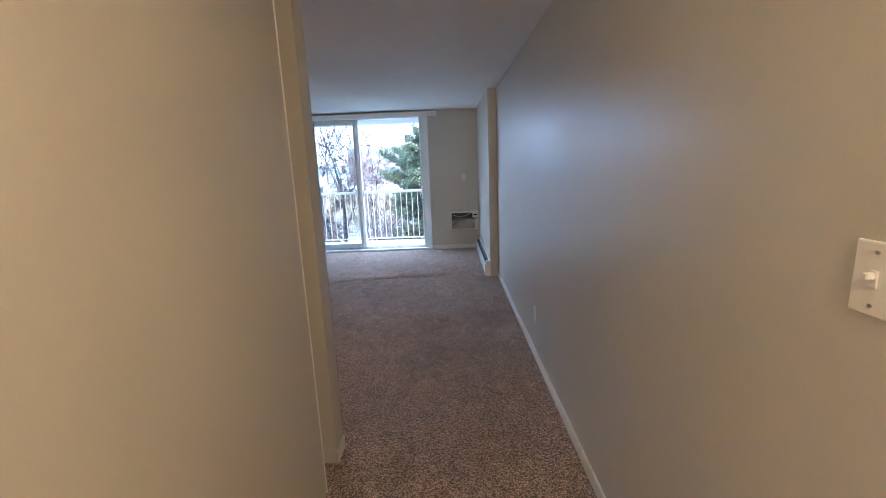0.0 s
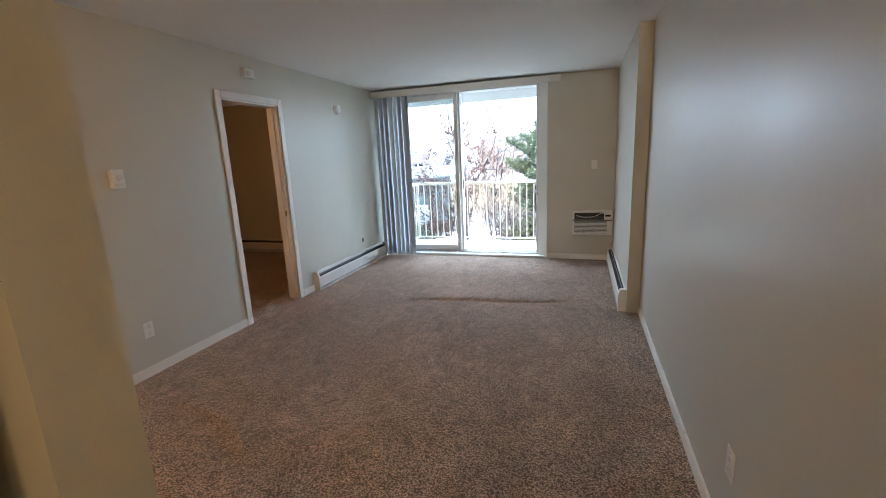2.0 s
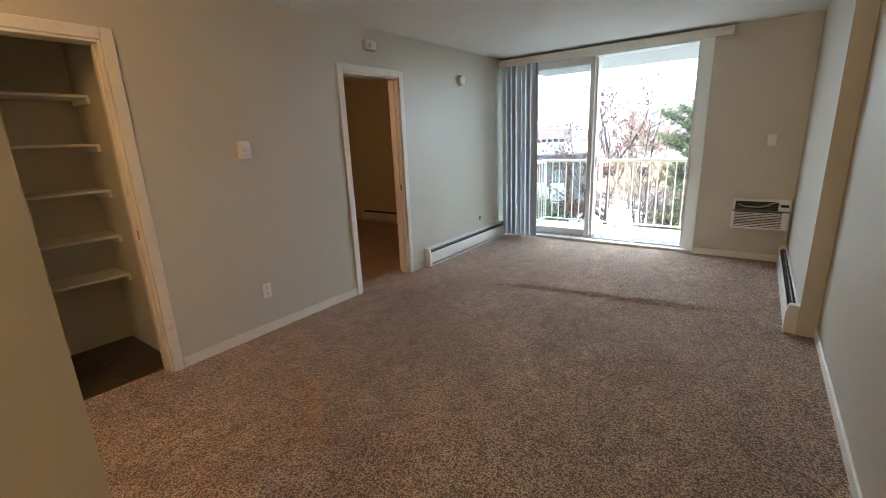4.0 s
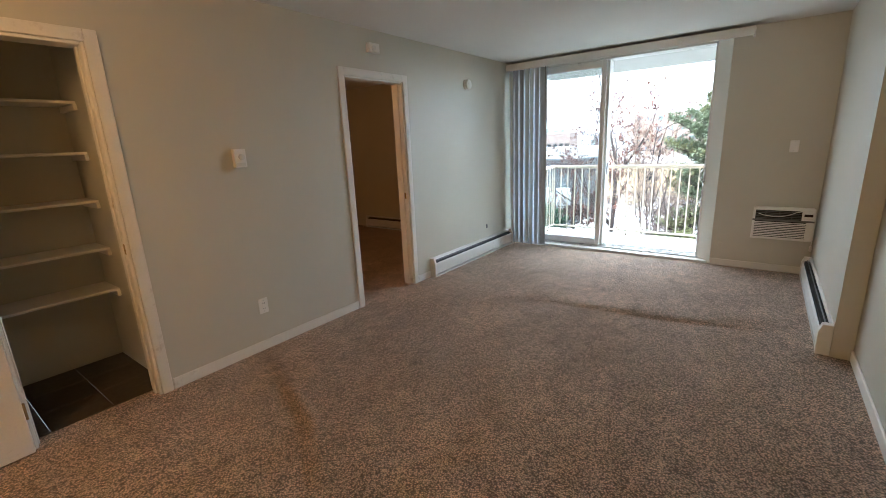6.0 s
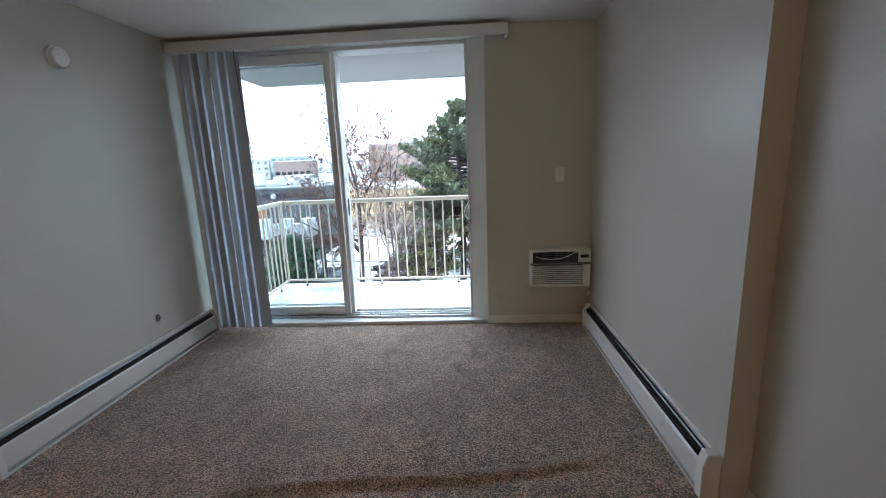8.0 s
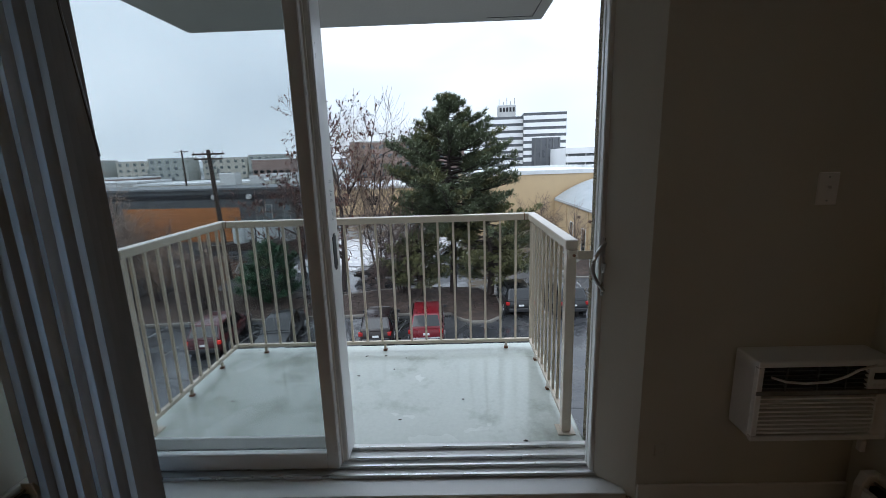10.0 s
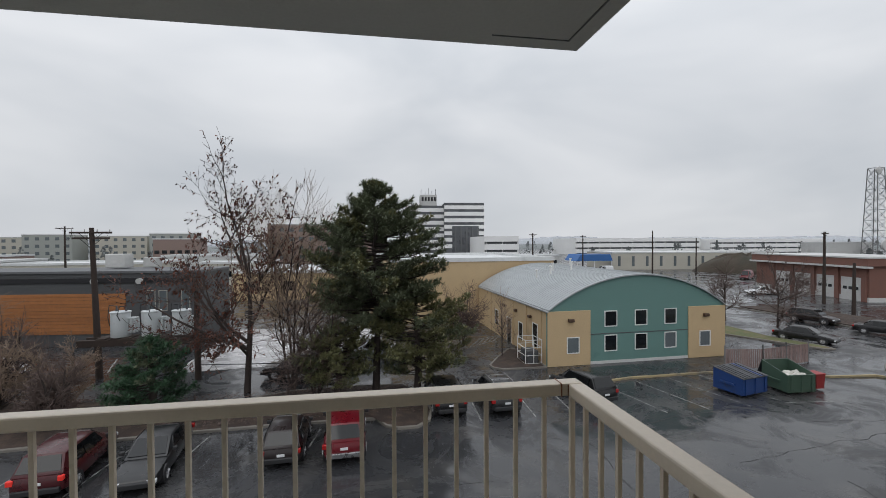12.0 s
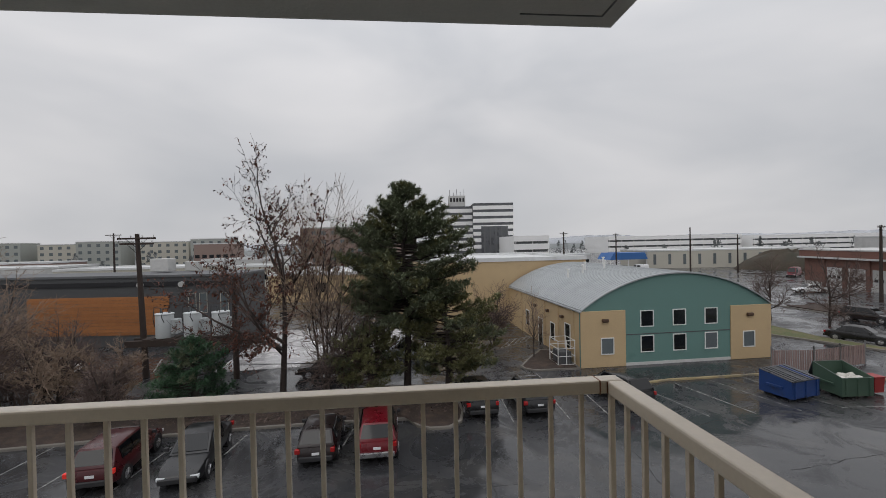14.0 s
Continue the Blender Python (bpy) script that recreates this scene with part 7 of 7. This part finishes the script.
bare_tree("bare_shrub", 7.6, 47.5, 5.2, 31, "bare reddish shrub by the tan hall", stems=6, spread=1.0, trunk_r=0.05, up=0.4, depth=3, start=0.2)
bare_tree("bare_tree", 9.9, 42.2, 5.0, 12, "young bare tree in the corner bed", spread=0.2, twig=PALETWIG, trunk_r=0.06, up=0.9, depth=3)
bare_tree("bare_tree", 40.2, 45.3, 7.4, 14, "bare street tree on the grass verge", spread=0.9, trunk_r=0.13, depth=4)
bare_tree("bare_tree", 41.4, 53.2, 6.6, 15, "bare street tree near the corner", spread=0.8, trunk_r=0.12, depth=4)
bare_tree("bare_tree", 57.0, 58.0, 6.4, 16, "bare tree on the bank across the street", spread=0.9, trunk_r=0.11, depth=4)
pine("pine_tree", -0.6, 35.6, 13.5, 3, "tall dense dark green pine tree", ((4.2, 3.0), (5.4, 4.6), (7.0, 5.3), (8.6, 5.3), (9.6, 4.9), (10.4, 3.9), (11.2, 2.7), (12.0, 1.8), (12.8, 1.0), (13.6, 0.35)), tuft=0.31)
pine("pine_tree", 2.0, 35.0, 6.4, 6, "low spreading olive pine beside the tall one", ((1.2, 2.6), (2.6, 4.2), (4.4, 4.0), (5.6, 2.4), (6.4, 0.5)), (NEEDLE2, NEEDLE))
pine("pine_tree", -3.0, 34.6, 4.4, 16, "low olive pine growth at the bed's edge", ((0.9, 1.8), (2.0, 2.7), (3.4, 2.1), (4.4, 0.4)), (NEEDLE2, NEEDLE))
pine("juniper", -13.2, 34.2, 4.3, 9, "bushy green juniper under the transformers", ((0.3, 2.4), (1.6, 2.5), (3.0, 1.7), (4.3, 0.3)), (SHRUB, NEEDLE), tuft=0.24)
pine("conifer", 28.9, 24.4, 11.5, 11, "dark drooping conifer at the lot's edge", ((1.0, 3.4), (4.0, 3.3), (8.0, 2.3), (11.5, 0.3)), (SHRUB, NEEDLE), droop=0.35)
for i, (x, y, h, s) in enumerate(((-21.5, 35.0, 4.6, 41), (-17.2, 33.0, 3.4, 42), (-27.5, 35.5, 9.0, 43), (-25.0, 32.5, 7.0, 44), (-33.0, 36.0, 9.5, 45), (-38.0, 33.0, 9.5, 46), (-30.0, 31.5, 7.5, 47), (-44.0, 36.0, 10.0, 48), (-19.0, 36.5, 3.6, 49), (-23.5, 38.5, 4.6, 50), (-29.0, 38.5, 8.0, 51), (-35.5, 39.5, 8.5, 52), (-41.0, 38.5, 9.0, 53), (-50.0, 38.0, 10.0, 54))):
    bare_tree("bare_tree", x, y, h, s, "brown bare tree in the thicket by the lot", stems=2 + i % 2, spread=0.9, twig=TWIG if i % 2 else PALETWIG, trunk_r=0.12, depth=4, up=0.3, start=0.15)

# fallen leaves and broken twigs over the mulch
r = random.Random(55)
litter = Soup()
for k in range(2600):
    x, y = r.uniform(-16.0, 2.2), r.uniform(31.6, 36.4)
    if x < -10.0 and y < 32.0:
        continue
    q = Vector((x, y, G + 0.13 + 0.09 * r.random()))
    d = Vector((r.uniform(-1, 1), r.uniform(-1, 1), r.uniform(0.0, 0.5))).normalized()
    if k % 6 == 0:
        litter.limb([q, q + d * r.uniform(0.3, 1.0)], 0.012, 0.006, 3)
    else:
        litter.blade(q, d, r.uniform(0.10, 0.22), r.uniform(0.05, 0.12))
tagged(new("leaf_litter", litter.mesh("leaf_litter", TWIG)), "brown fallen leaves and twigs on the mulch", "leaf litter", kind="stuff")

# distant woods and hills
# no haze in the air: both base colours are paled and greyed for it
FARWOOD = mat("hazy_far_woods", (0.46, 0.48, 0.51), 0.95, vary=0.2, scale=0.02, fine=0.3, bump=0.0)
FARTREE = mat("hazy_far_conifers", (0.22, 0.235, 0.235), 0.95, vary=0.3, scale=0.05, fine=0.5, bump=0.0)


def far_ridge(name, dist, low, high, seed, material, label, a0=-75, a1=80):
    r = np.random.RandomState(seed)
    n = 420
    v, f = [], []
    for i in range(n + 1):
        a = radians(a0 + (a1 - a0) * i / n)
        h = low + (high - low) * (0.5 + 0.5 * noise.noise(Vector((i * 0.035, seed, 0)))) + 0.18 * (high - low) * noise.noise(Vector((i * 0.4, seed, 3)))
        for rr, z in ((dist, G - 1), (dist + 10, G + h), (dist + 60, G - 1)):
            v.append((rr * math.sin(a), rr * math.cos(a), z))
    for i in range(n):
        for k in (0, 1):
            a = i * 3 + k
            f.append((a, a + 1, a + 4, a + 3))
    tagged(new(name, raw_mesh(name, v, f, material, True)), label, "backdrop", kind="structure")


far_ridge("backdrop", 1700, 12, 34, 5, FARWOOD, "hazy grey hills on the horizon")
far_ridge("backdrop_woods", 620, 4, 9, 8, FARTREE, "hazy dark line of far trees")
r = random.Random(77)
soup = Soup()
for k in range(260):
    a, d = radians(r.uniform(-70, 75)), r.uniform(240, 600)
    p = Vector((d * math.sin(a), d * math.cos(a), G))
    h, w = r.uniform(5, 11) * (0.7 + d / 1500), r.uniform(2.0, 4.5)
    for j in range(90):
        t = r.random() ** 0.7
        c = p + Vector((r.uniform(-1, 1) * w * (1.05 - t), r.uniform(-1, 1) * w * (1.05 - t), h * t))
        soup.blade(c, Vector((r.uniform(-1, 1), r.uniform(-1, 1), 1.0)).normalized(), r.uniform(0.6, 1.3), r.uniform(0.35, 0.8))
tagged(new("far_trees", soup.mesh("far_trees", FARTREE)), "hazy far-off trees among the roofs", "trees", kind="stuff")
mid = Soup()
for k in range(90):
    x, y = r.uniform(-75, -20), r.uniform(36, 47)
    if x > -24 and y > 38:
        continue
    p = Vector((x, y, G))
    for j in range(34):
        d = Vector((r.uniform(-0.5, 0.5), r.uniform(-0.5, 0.5), 1)).normalized()
        q = p + Vector((r.uniform(-0.8, 0.8), r.uniform(-0.8, 0.8), 0))
        e = q + d * r.uniform(1.2, 3.4)
        mid.limb([q, q.lerp(e, 0.5) + Vector((r.uniform(-0.15, 0.15), 0, 0)), e], 0.018, 0.006, 3)
tagged(new("bramble_thicket", mid.mesh("bramble_thicket", TWIG)), "brown tangle of bare brambles and saplings", "thicket", kind="stuff")
